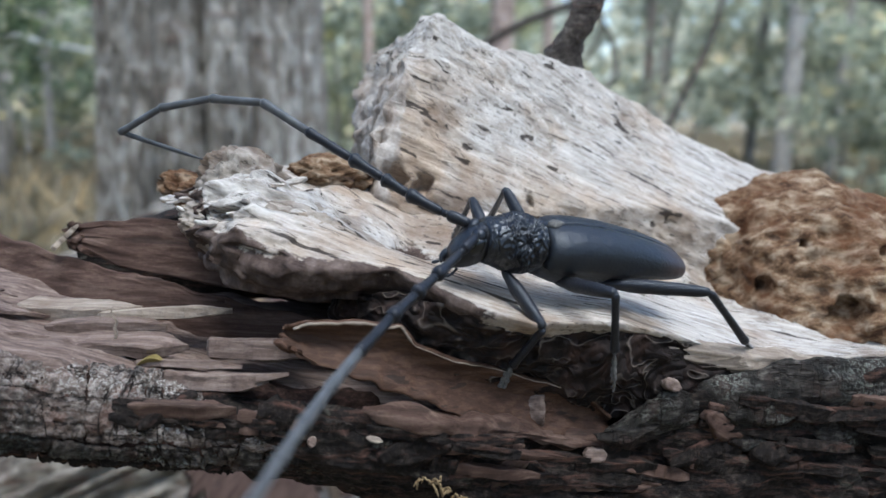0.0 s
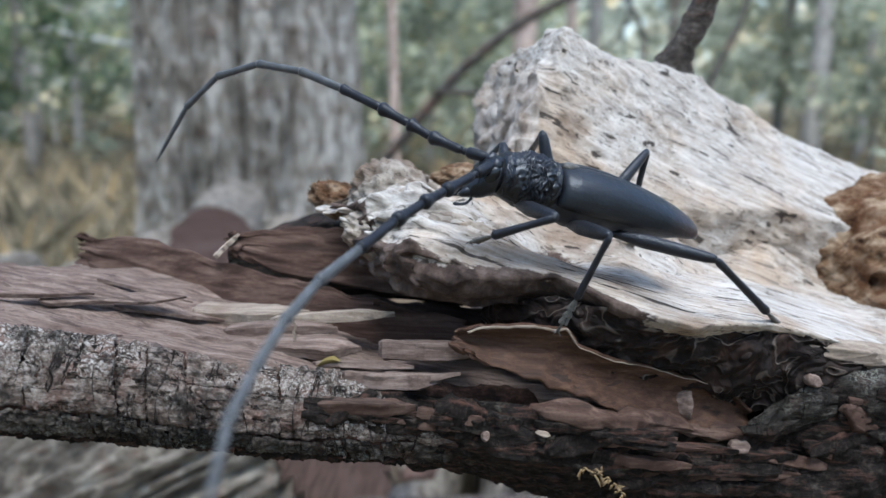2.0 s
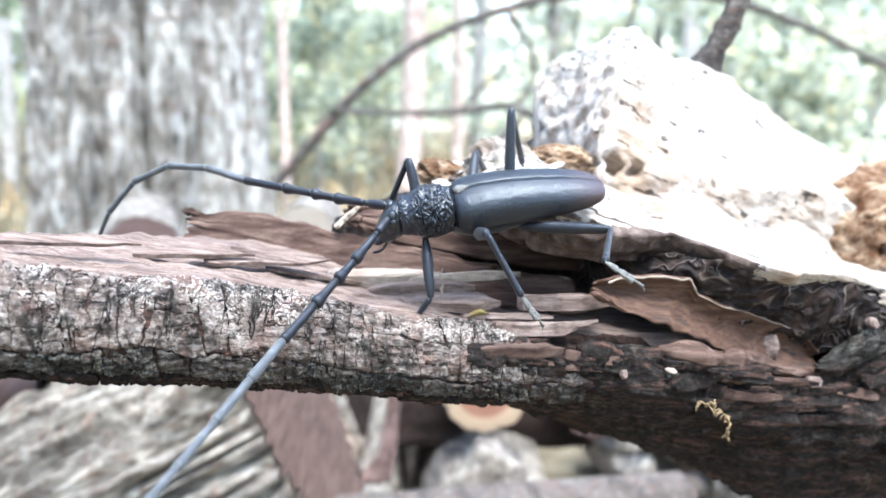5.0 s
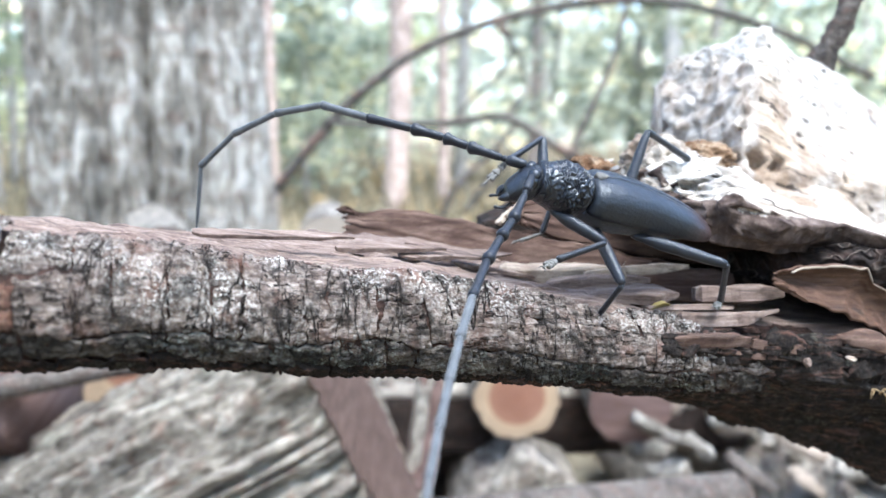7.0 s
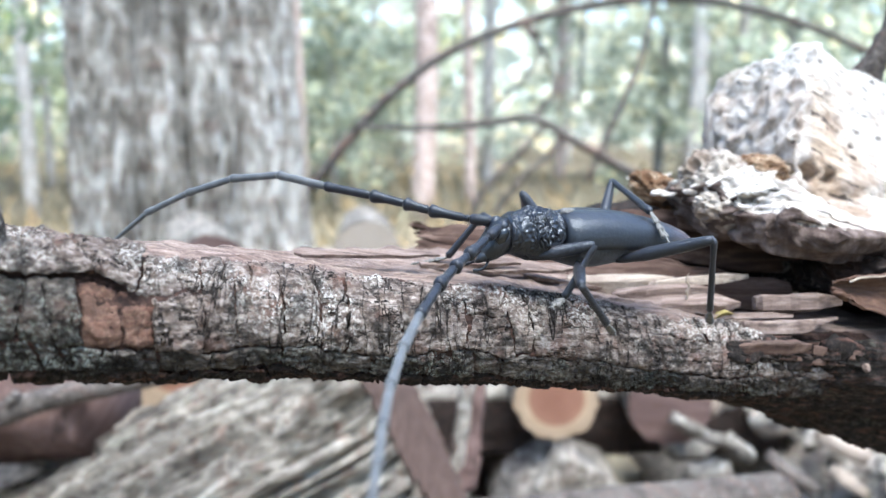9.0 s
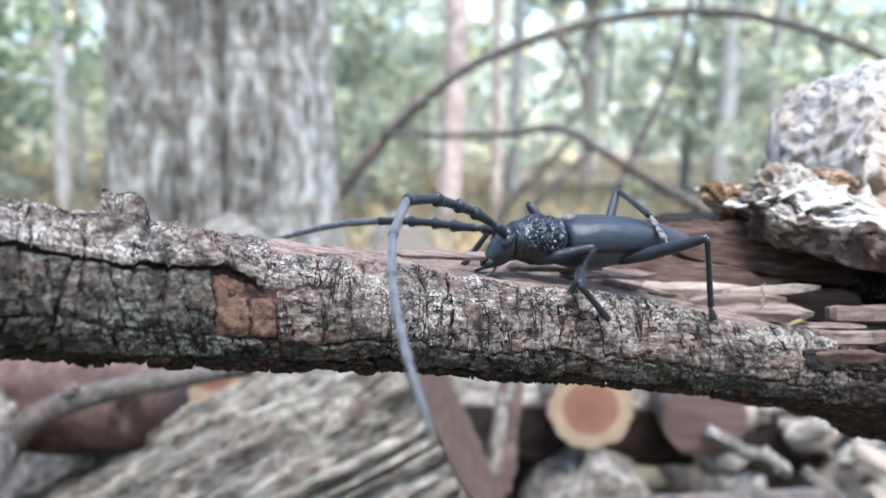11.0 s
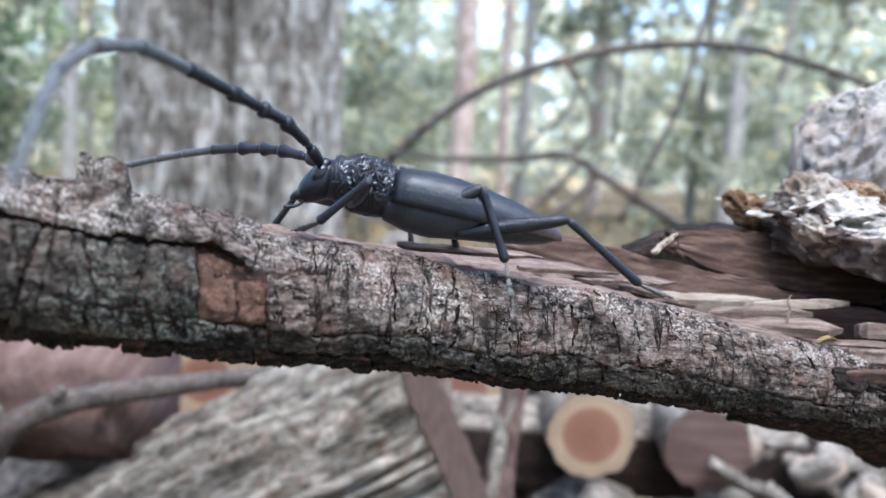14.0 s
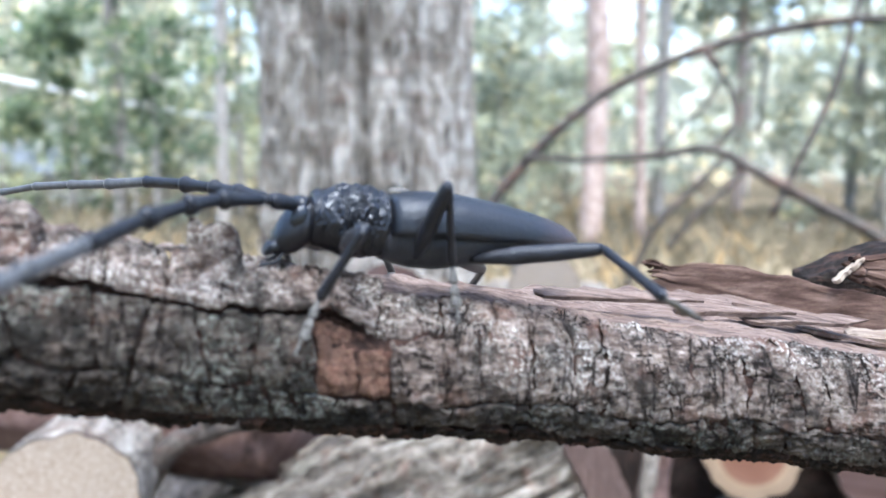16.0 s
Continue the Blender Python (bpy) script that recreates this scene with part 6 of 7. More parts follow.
# ---- what moves ----
def motions():
    """The beetle walks down the shelf, over the splinters and along the branch. Rows: body (seconds, place, yaw, pitch, roll), then knee, ankle and toe, or points along an antenna, in millimetres in the beetle's space."""
    body_rows = [
        (0, 0.0191, 0.1639, 0.5934, 203.3, 6.9, -24.0),
        (0.5, 0.0131, 0.1606, 0.5967, 194.2, 8.1, -20.0),
        (1, 0.0042, 0.1654, 0.6000, 190.8, 11.9, -14.0),
        (1.5, -0.0055, 0.1624, 0.6002, 200.2, 13.1, -15.0),
        (2, -0.0100, 0.1598, 0.6069, 199.8, 14.8, -15.0),
        (2.5, -0.0282, 0.1592, 0.6047, 188.8, -5.2, -15.0),
        (3, -0.0253, 0.1646, 0.5995, 196.3, -8.1, -35.0),
        (3.5, -0.0280, 0.1643, 0.5970, 202.9, -12.7, -33.0),
        (4, -0.0417, 0.1595, 0.5945, 194.4, -15.7, -32.0),
        (6.5, -0.0770, 0.1502, 0.5938, 177.3, 1.9, -36.0),
        (7, -0.0776, 0.1501, 0.5955, 192.0, 13.4, -28.0),
        (7.5, -0.0874, 0.1534, 0.5931, 188.2, 2.3, -22.0),
        (8, -0.0947, 0.1510, 0.5932, 194.9, -0.2, -17.0),
        (8.5, -0.1020, 0.1496, 0.5930, 192.1, 1.3, -8.0),
        (9, -0.1043, 0.1387, 0.5924, 196.8, 2.8, -8.0),
        (11.5, -0.1281, 0.1454, 0.5916, 192.5, -0.5, -3.0),
        (12, -0.1325, 0.1414, 0.5957, 185.4, 6.3, -0.3),
        (12.5, -0.1366, 0.1377, 0.5957, 193.5, 10.5, 0.4),
        (13, -0.1410, 0.1344, 0.5995, 203.8, 28.3, 2.0),
        (13.5, -0.1524, 0.1331, 0.5982, 199.3, 8.6, 1.8),
        (14, -0.1618, 0.1298, 0.5998, 183.2, 10.2, 0.7),
        (14.5, -0.1706, 0.1263, 0.5990, 189.1, 5.2, 1.2),
        (15, -0.1741, 0.1265, 0.6007, 191.4, 13.1, 0.3),
        (15.5, -0.1779, 0.1219, 0.6034, 209.4, 25.3, -0.6),
        (16, -0.1851, 0.1182, 0.6028, 208.2, 5.0, 1.7),
    ]
    leg_rows = {
        "L1": [
            (0, (2.5, 15.4, -13.7), (3.7, 12.2, -26.3), (3.3, 10.9, -35.2)),
            (0.5, (8.4, 15.9, -3.7), (18, 24.5, -1.8), (25.3, 22.6, -6.7)),
            (1, (7.9, 17.1, -7.8), (13.7, 15.5, -19.3), (16.6, 12.4, -27.2)),
            (1.5, (0.1, 14.7, -8.8), (6.4, 13.7, -20.1), (6.5, 8.5, -27.5)),
            (2, (5.4, 16.4, -5.7), (14, 11.4, -14.1), (15, 4.3, -19.5)),
            (2.5, (8.4, 10.6, -21.4), (14, 17.3, -31), (17.7, 13.7, -38.3)),
            (3, (9.1, 14.3, -18), (18.1, 18.3, -26.5), (22.2, 17.5, -34.4)),
            (3.5, (9.1, 14.3, -17.9), (14.4, 12.4, -29.7), (18.7, 10.3, -37.2)),
            (4, (1.3, 13.9, -15.6), (4.7, 14.1, -28.1), (6.1, 10.9, -36.4)),
            (6.5, (1.9, 15.8, -8.7), (8.6, 23.6, -16.7), (11.9, 25.1, -24.9)),
            (7, (-2.9, 12, -9.4), (8.5, 16.5, -13.6), (14.5, 23.1, -12.2)),
            (7.5, (5.6, 16.5, -5.7), (16.6, 16.7, -12.6), (24.8, 20.3, -12.9)),
            (8, (-0.3, 14.2, -7.1), (10.2, 13.1, -14.7), (17.8, 17.9, -14.6)),
            (8.5, (-4.6, 8.6, -6.7), (1.3, 7.3, -18.2), (7.7, 13.6, -18.6)),
            (9, (-3.6, 9.6, -4.9), (2.4, 10.3, -16.4), (8.8, 16.6, -16.2)),
            (11.5, (4, 14.3, -1.9), (14.4, 12.4, -9.5), (14.6, 4.8, -14.3)),
            (12, (-0.3, 12.6, -3.3), (5.5, 9.1, -14.4), (5, 2.5, -20.4)),
            (12.5, (-2.3, 7.5, -1.1), (2.7, 6.5, -13), (1.3, 1.7, -20.5)),
            (13, (-1.3, 10.6, -2.1), (-2.9, 9.1, -14.9), (-7.5, 2.2, -18.3)),
            (13.5, (8.1, 15.6, -2.9), (17.1, 8.1, -8.6), (20, -0.1, -11)),
            (14, (5.4, 15.7, -3.8), (12.9, 11.2, -13.5), (17.3, 4.1, -16.8)),
            (14.5, (1.7, 11.2, 0.2), (8.7, 11.6, -10.8), (12.3, 4.6, -15.1)),
            (15, (-2, 5.3, 0.1), (2.1, 5.6, -12.2), (4.6, -1, -17.8)),
            (15.5, (-1.3, 8.8, -0.6), (-2.5, 3.6, -12.5), (-2.5, -0.3, -20.6)),
            (16, (8.2, 16.7, -5.6), (12.7, 11.1, -16.5), (15.8, 12.4, -24.8)),
        ],
        "L2": [
            (0, (-7.2, 17.8, -2.9), (-13.1, 18, -16.7), (-16.3, 18.7, -25.6)),
            (0.5, (-16.8, 13, -11.7), (-10.6, 26.6, -11), (-10.7, 25.2, -20.4)),
            (1, (-13.5, 15.6, -5.4), (-24.1, 15.6, -16.1), (-30.6, 21.6, -19.6)),
            (1.5, (1.7, 19.1, -7.6), (5.6, 33.3, -4.9), (4.3, 28, -12.7)),
            (2, (-4.6, 19.4, -5.7), (-4.8, 17.3, -20.5), (-5.1, 15.4, -29.8)),
            (2.5, (-7.7, 18.9, -5.7), (-13.4, 23.1, -19), (-17, 23.9, -27.7)),
            (3, (-4.3, 15.8, 0.5), (-9.3, 26.1, -9.2), (-13.3, 28.7, -17.4)),
            (3.5, (-5.2, 16.3, -0.1), (-10, 26.2, -10.3), (-15.5, 30.2, -16.9)),
            (4, (-3.1, 20.2, -10.2), (-7.1, 16.1, -24.1), (-7.8, 13.9, -33.3)),
            (6.5, (-4.8, 19.4, -3.8), (-7.3, 13.8, -14.7), (-4.4, 21.4, -12.1)),
            (7, (-6.9, 19.4, -14.1), (-8.8, 15.2, -28.4), (-11.5, 10.4, -36.1)),
            (7.5, (-8.3, 19.4, -12.2), (-7.9, 17.6, -27.1), (-4.5, 22.1, -34.7)),
            (8, (-14.8, 14.8, -14.5), (-17.6, 10.6, -28.6), (-17.1, 10.5, -38.1)),
            (8.5, (-16.5, 13, -13.5), (-21.4, 11.5, -27.6), (-24.2, 6.7, -35.3)),
            (9, (3.9, 18.4, -10.7), (-6.4, 14.7, -20.9), (-12.3, 9, -25.7)),
            (11.5, (-9.8, 16.9, -3.1), (-14.8, 23.6, -15.6), (-20.1, 19.4, -22.3)),
            (12, (-17.8, 9.7, -6), (-25.1, 14.9, -18.1), (-28.6, 18.3, -26.3)),
            (12.5, (-16.5, 10.8, -3.9), (-28, 14.8, -12.6), (-35.3, 8.9, -13.9)),
            (13, (-1.7, 11.9, 3.4), (-4.7, 10.6, -11.2), (-6, 10.1, -20.6)),
            (13.5, (-6.6, 15.6, 0.3), (-9.2, 17.8, -14.3), (-11.7, 17.2, -23.4)),
            (14, (-15.6, 6, -0.2), (-23, 8.7, -12.9), (-26.3, 10.8, -21.6)),
            (14.5, (-17.7, 8.3, -4.5), (-29.3, 11.5, -13.5), (-33.5, 4, -17.7)),
            (15, (-7.8, 7.4, 1.4), (-11.1, 18.2, -4.1), (-13.3, 25.7, -7.4)),
            (15.5, (-2.9, 14.8, 1.5), (-4.8, 15.4, -13.4), (-6, 16.7, -22.8)),
            (16, (-4.6, 14.5, 1.7), (-8.8, 7.5, -10.9), (-9.7, 9.8, -20.1)),
        ],
        "L3": [
            (0, (-29.2, 16.1, -2.2), (-44.8, 16.7, -13.9), (-53.3, 12.7, -19.7)),
            (0.5, (-31.1, 14.3, -4), (-45.6, 9.6, -16.1), (-52.5, 3.6, -22.3)),
            (1, (-26.1, 16.6, 1.9), (-36.1, 12.3, -14.2), (-41.6, 4.7, -20)),
            (1.5, (-29.7, 14.7, -1.3), (-46.1, 12.9, -11.6), (-54.8, 7.8, -16.1)),
            (2, (-30, 16.9, -6), (-47.6, 17.1, -14.5), (-56.6, 12.3, -18.7)),
            (2.5, (-33, 12.3, -9.7), (-28.8, 31.3, -8.5), (-34.1, 26, -16.6)),
            (3, (-31.3, 14.7, -5.5), (-24.6, 31, 2.8), (-32.4, 33.2, -4.6)),
            (3.5, (-29.3, 17.6, -5.4), (-38, 14.4, -22.6), (-44.3, 10, -30.4)),
            (4, (-31.2, 15.6, -7.7), (-39.7, 9.1, -24), (-45.2, 5.9, -33)),
            (6.5, (-31.9, 14.5, -8.8), (-23.3, 30.9, -2.8), (-17.6, 38.4, 2.9)),
            (7, (-29.5, 17.1, -4.6), (-41, 10.2, -18.7), (-33.5, 17.7, -16)),
            (7.5, (-30.3, 17.1, -8.7), (-43.5, 13.6, -22.6), (-50, 7.3, -28.9)),
            (8, (-29.4, 18.2, -8.3), (-43.5, 18, -21.8), (-51.5, 13.7, -28.1)),
            (8.5, (-30.5, 14.7, -3), (-39, 13.9, -20.5), (-47.7, 12.7, -27.1)),
            (9, (-25.9, 19, -0.9), (-32.3, 14.9, -18.8), (-39, 8.4, -24.8)),
            (11.5, (-30.4, 15.8, -4.5), (-41.3, 14.3, -20.6), (-49.3, 8.7, -25.5)),
            (12, (-31.5, 13.4, -3.8), (-46.8, 10.5, -15.5), (-53.9, 2.4, -17.9)),
            (12.5, (-26.3, 12.8, 4.7), (-37.3, 9, -10.9), (-45.2, 15.2, -15.5)),
            (13, (-22.6, 18.6, 2.9), (-39.8, 18, -6.1), (-47.4, 26, -5.6)),
            (13.5, (-30.5, 16.4, -6.3), (-46.5, 20.5, -16.6), (-54.4, 28, -18)),
            (14, (-32.3, 9.8, -2.3), (-49.6, 8.8, -11.2), (-59, 3.2, -12.9)),
            (14.5, (-28.4, 10.3, 3.9), (-40.4, 11, -11.5), (-50.2, 12.4, -16.1)),
            (15, (-29, 11.6, 2.4), (-44.8, 9.4, -8.9), (-53.1, 2.3, -9.7)),
            (15.5, (-27.2, 16.6, 0.5), (-27.8, 35.6, -3.9), (-37.4, 30.2, -3.7)),
            (16, (-31, 15.7, -6.4), (-29.5, 34.4, -11.7), (-38.9, 29.9, -15.1)),
        ],
        "R1": [
            (0, (9.6, -16.5, -5.6), (7.3, -23.4, -16.4), (5.2, -27.6, -24.1)),
            (0.5, (8.1, -17.1, -8), (12.5, -5, -6.7), (15, 3.2, -9.6)),
            (1, (7.6, -16, -4), (6, -26.5, -11.5), (4.5, -33.1, -17.5)),
            (1.5, (9.5, -16.8, -6.7), (15.6, -5.4, -6.1), (19, 2.3, -9.3)),
            (2, (8.2, -15.6, -3), (9.3, -24.2, -12.6), (8.7, -29.9, -19.6)),
            (2.5, (7.7, -15.3, -2.5), (15.9, -11.2, -11.6), (20.4, -10.4, -19.4)),
            (3, (8.7, -12.6, 0.8), (15.2, -9.5, -10), (18.3, -8.3, -18.3)),
            (3.5, (8.5, -12.8, 0.7), (12.6, -12.7, -11.6), (14.4, -13.1, -20.4)),
            (4, (8.8, -12.3, 1.1), (18, -7.1, -6.6), (23, -4.9, -13.7)),
            (6.5, (6.7, -15.5, -2.9), (16.2, -10.4, -10.2), (21.5, -8.1, -17.1)),
            (7, (8.9, -14.4, -1.2), (18.1, -6.2, -5.1), (23.2, -1.7, -11)),
            (7.5, (13.7, -15.5, -6), (17.7, -10.2, -17.1), (19.5, -8.5, -25.8)),
            (8, (14.6, -6.3, -5), (20.2, -4, -13.6), (24.6, -2.1, -20.1)),
            (8.5, (10.5, -13.1, -5.6), (16.3, -17.9, -11.9), (21.2, -19.9, -16.1)),
            (9, (10.5, -12.4, -6.3), (16.5, -17, -12.7), (21.4, -18.6, -16.9)),
            (11.5, (11, -13, -4.9), (17, -17.6, -11.3), (22, -19.3, -15.4)),
            (12, (18.6, -4.9, -5.4), (22.5, -13.6, -9.8), (29.4, -16.5, -12.6)),
            (12.5, (9.3, -14.5, -7.9), (10.8, -23.5, -13.1), (12.5, -30.1, -17.3)),
            (13, (13.3, -13.1, -7), (15.3, -23.3, -8.6), (21.6, -25.8, -12.8)),
            (13.5, (10.8, -14.3, -8.7), (12.7, -23.7, -12.9), (13.8, -31, -16)),
            (14, (17.4, -9.9, -10.1), (22.3, -17.1, -16), (25.9, -22.9, -20.1)),
            (14.5, (5.3, -14.1, -11.9), (10.5, -22.9, -14.4), (14.1, -29.7, -16.6)),
            (15, (2.8, -13.3, -11.5), (9, -21, -15), (11.6, -27.3, -19.3)),
            (15.5, (12, -14, -9.6), (16.8, -18.3, -17.9), (22.4, -20.5, -23.2)),
            (16, (13.4, -13.3, -9.1), (12.4, -22.9, -13.4), (11.5, -30.1, -16.5)),
        ],
        "R2": [
            (0, (3.2, -16, -2), (-0.1, -24.4, -13.9), (-2.6, -29.1, -21.8)),
            (0.5, (1.3, -18.1, -4.1), (-1.5, -29.2, -13.8), (-3.6, -35.4, -20.7)),
            (1, (-1.2, -17.4, -1.7), (-5.3, -29.6, -9.4), (-7.9, -36.6, -15.2)),
            (1.5, (2.9, -10.4, 2.8), (-3.3, -22, -4.5), (-7.2, -28.6, -10)),
            (2, (2.8, -10.2, 2.9), (-1.5, -22.5, -4.5), (-4.6, -29.4, -10.2)),
            (2.5, (-4.1, -15.7, 0.6), (-5, -26.7, -9.6), (-5.6, -33, -16.7)),
            (3, (-7.8, -18.7, -5.3), (-11.1, -25.8, -18), (-12.9, -29.4, -26.6)),
            (3.5, (4.3, -15.8, -2.7), (2.6, -23.3, -15.6), (1.5, -27.1, -24.2)),
            (4, (-0.4, -17.6, -2.4), (-4.1, -24, -15.5), (-5.7, -27.4, -24.2)),
            (6.5, (-2.2, -13.2, -14.7), (-1.3, -12.1, -24.9), (0.6, -10.9, -31.5)),
            (7, (-3.5, -14.4, -11.5), (-2.5, -15, -21.8), (-0.5, -15, -28.5)),
            (7.5, (-3.3, -15.4, -9.6), (-2.2, -16.7, -19.8), (-0.2, -17.2, -26.5)),
            (8, (-3.9, -15.3, -8.2), (-2.3, -17.4, -18.2), (0.1, -18.4, -24.7)),
            (8.5, (-3.7, -15.6, -4.9), (-2.8, -20, -14.2), (-0.9, -22.7, -20.3)),
            (9, (4.7, -10.8, 1.6), (-2.4, -22, -5.5), (-6.3, -28.7, -11)),
            (11.5, (-3, -16.1, -4.1), (-2, -20.4, -13.5), (0, -23, -19.7)),
            (12, (-3, -16, -3), (-2, -21, -12), (0, -24, -18)),
            (12.5, (-13.6, -12.1, -8.4), (-24.7, -16.2, -12.3), (-29.6, -20.4, -17.8)),
            (13, (2, -15.7, -8.2), (5.3, -8.8, -18), (2.1, -16.3, -20.1)),
            (13.5, (-2.1, -16.9, -7.9), (-5.6, -28, -12.3), (-2.6, -20.4, -14.5)),
            (14, (-5.1, -17, -12), (-6.7, -29, -15.3), (-6.7, -20.5, -16.5)),
            (14.5, (-3, -16, -3), (-2, -21, -12), (0, -24, -18)),
            (15, (7, -11.2, -7.4), (7.1, -23, -11.6), (7.7, -31, -14.2)),
            (15.5, (-2.2, -16.8, -7.4), (-7, -26.7, -13.3), (-4.8, -19.1, -16.5)),
            (16, (-4.5, -17.2, -10.4), (-8.8, -28.2, -14.5), (-7.1, -20, -16.1)),
        ],
        "R3": [
            (0, (-20.3, -13.1, -12.1), (-28.1, -11, -24.1), (-35, -10, -29.5)),
            (0.5, (-20.5, -14.6, -9.3), (-28.1, -15.5, -21.7), (-34.9, -15.9, -27.3)),
            (1, (-20, -15.3, -4.9), (-28.7, -17.7, -16.2), (-36, -18.7, -21.1)),
            (1.5, (-19.7, -22.2, 0), (-29.1, -37.4, -7.9), (-34.3, -45.1, -13.7)),
            (2, (-20.6, -11.3, -0.8), (-28.8, -15.7, -13.9), (-35.3, -19.7, -20.3)),
            (2.5, (-25.1, -20.3, -2.2), (-32.1, -33.3, -15), (-35.1, -40.1, -23.1)),
            (3, (-16.6, -16.8, 7.2), (-19.6, -19.3, -11.9), (-21.1, -20.8, -22.7)),
            (3.5, (-18.5, -18.4, 5.4), (-23.1, -20.8, -13.4), (-25.3, -22.2, -24.1)),
            (4, (-23.5, -19.3, 1.4), (-26.4, -28.9, -15.3), (-27.4, -33.4, -25.3)),
            (6.5, (-23.3, -20.7, -0.4), (-34, -24.9, -16.1), (-38.4, -27.1, -25.9)),
            (7, (-16.9, -17.3, 6.8), (-35.1, -21.6, 1.2), (-44, -24.6, -4.5)),
            (7.5, (-15.5, -17.5, 6.9), (-22.3, -27.4, -8.4), (-25.4, -32.6, -17.6)),
            (8, (-19.4, -19.1, 4.3), (-31.2, -26.2, -9.4), (-36.6, -30.6, -18)),
            (8.5, (-22.3, -18.9, 2.9), (-22, 0.2, -1.1), (-22.6, 9, -7.7)),
            (9, (-23, -17.4, 3.9), (-21.9, 1.8, 0.6), (-22.4, 10.9, -5.6)),
            (11.5, (-20, -14.2, -3), (-28, -18.4, -14.3), (-35, -20, -19.5)),
            (12, (-20, -14, -2), (-28, -19, -13), (-35, -21, -18)),
            (12.5, (-20, -14, -2), (-28, -19, -13), (-35, -21, -18)),
            (13, (-20, -14, -2), (-28, -19, -13), (-35, -21, -18)),
            (13.5, (-20, -14, -2), (-28, -19, -13), (-35, -21, -18)),
            (14, (-14.7, -20.3, -10.6), (-14.2, -4.3, -11.9), (-16.1, -13.7, -14.8)),
            (14.5, (-20, -14, -2), (-28, -19, -13), (-35, -21, -18)),
            (15, (-20, -14, -2), (-28, -19, -13), (-35, -21, -18)),
            (15.5, (-20, -14, -2), (-28, -19, -13), (-35, -21, -18)),
            (16, (-22.4, -15.9, -12.6), (-28.9, -29.9, -16.7), (-25.6, -20.6, -18.4)),
        ],
    }
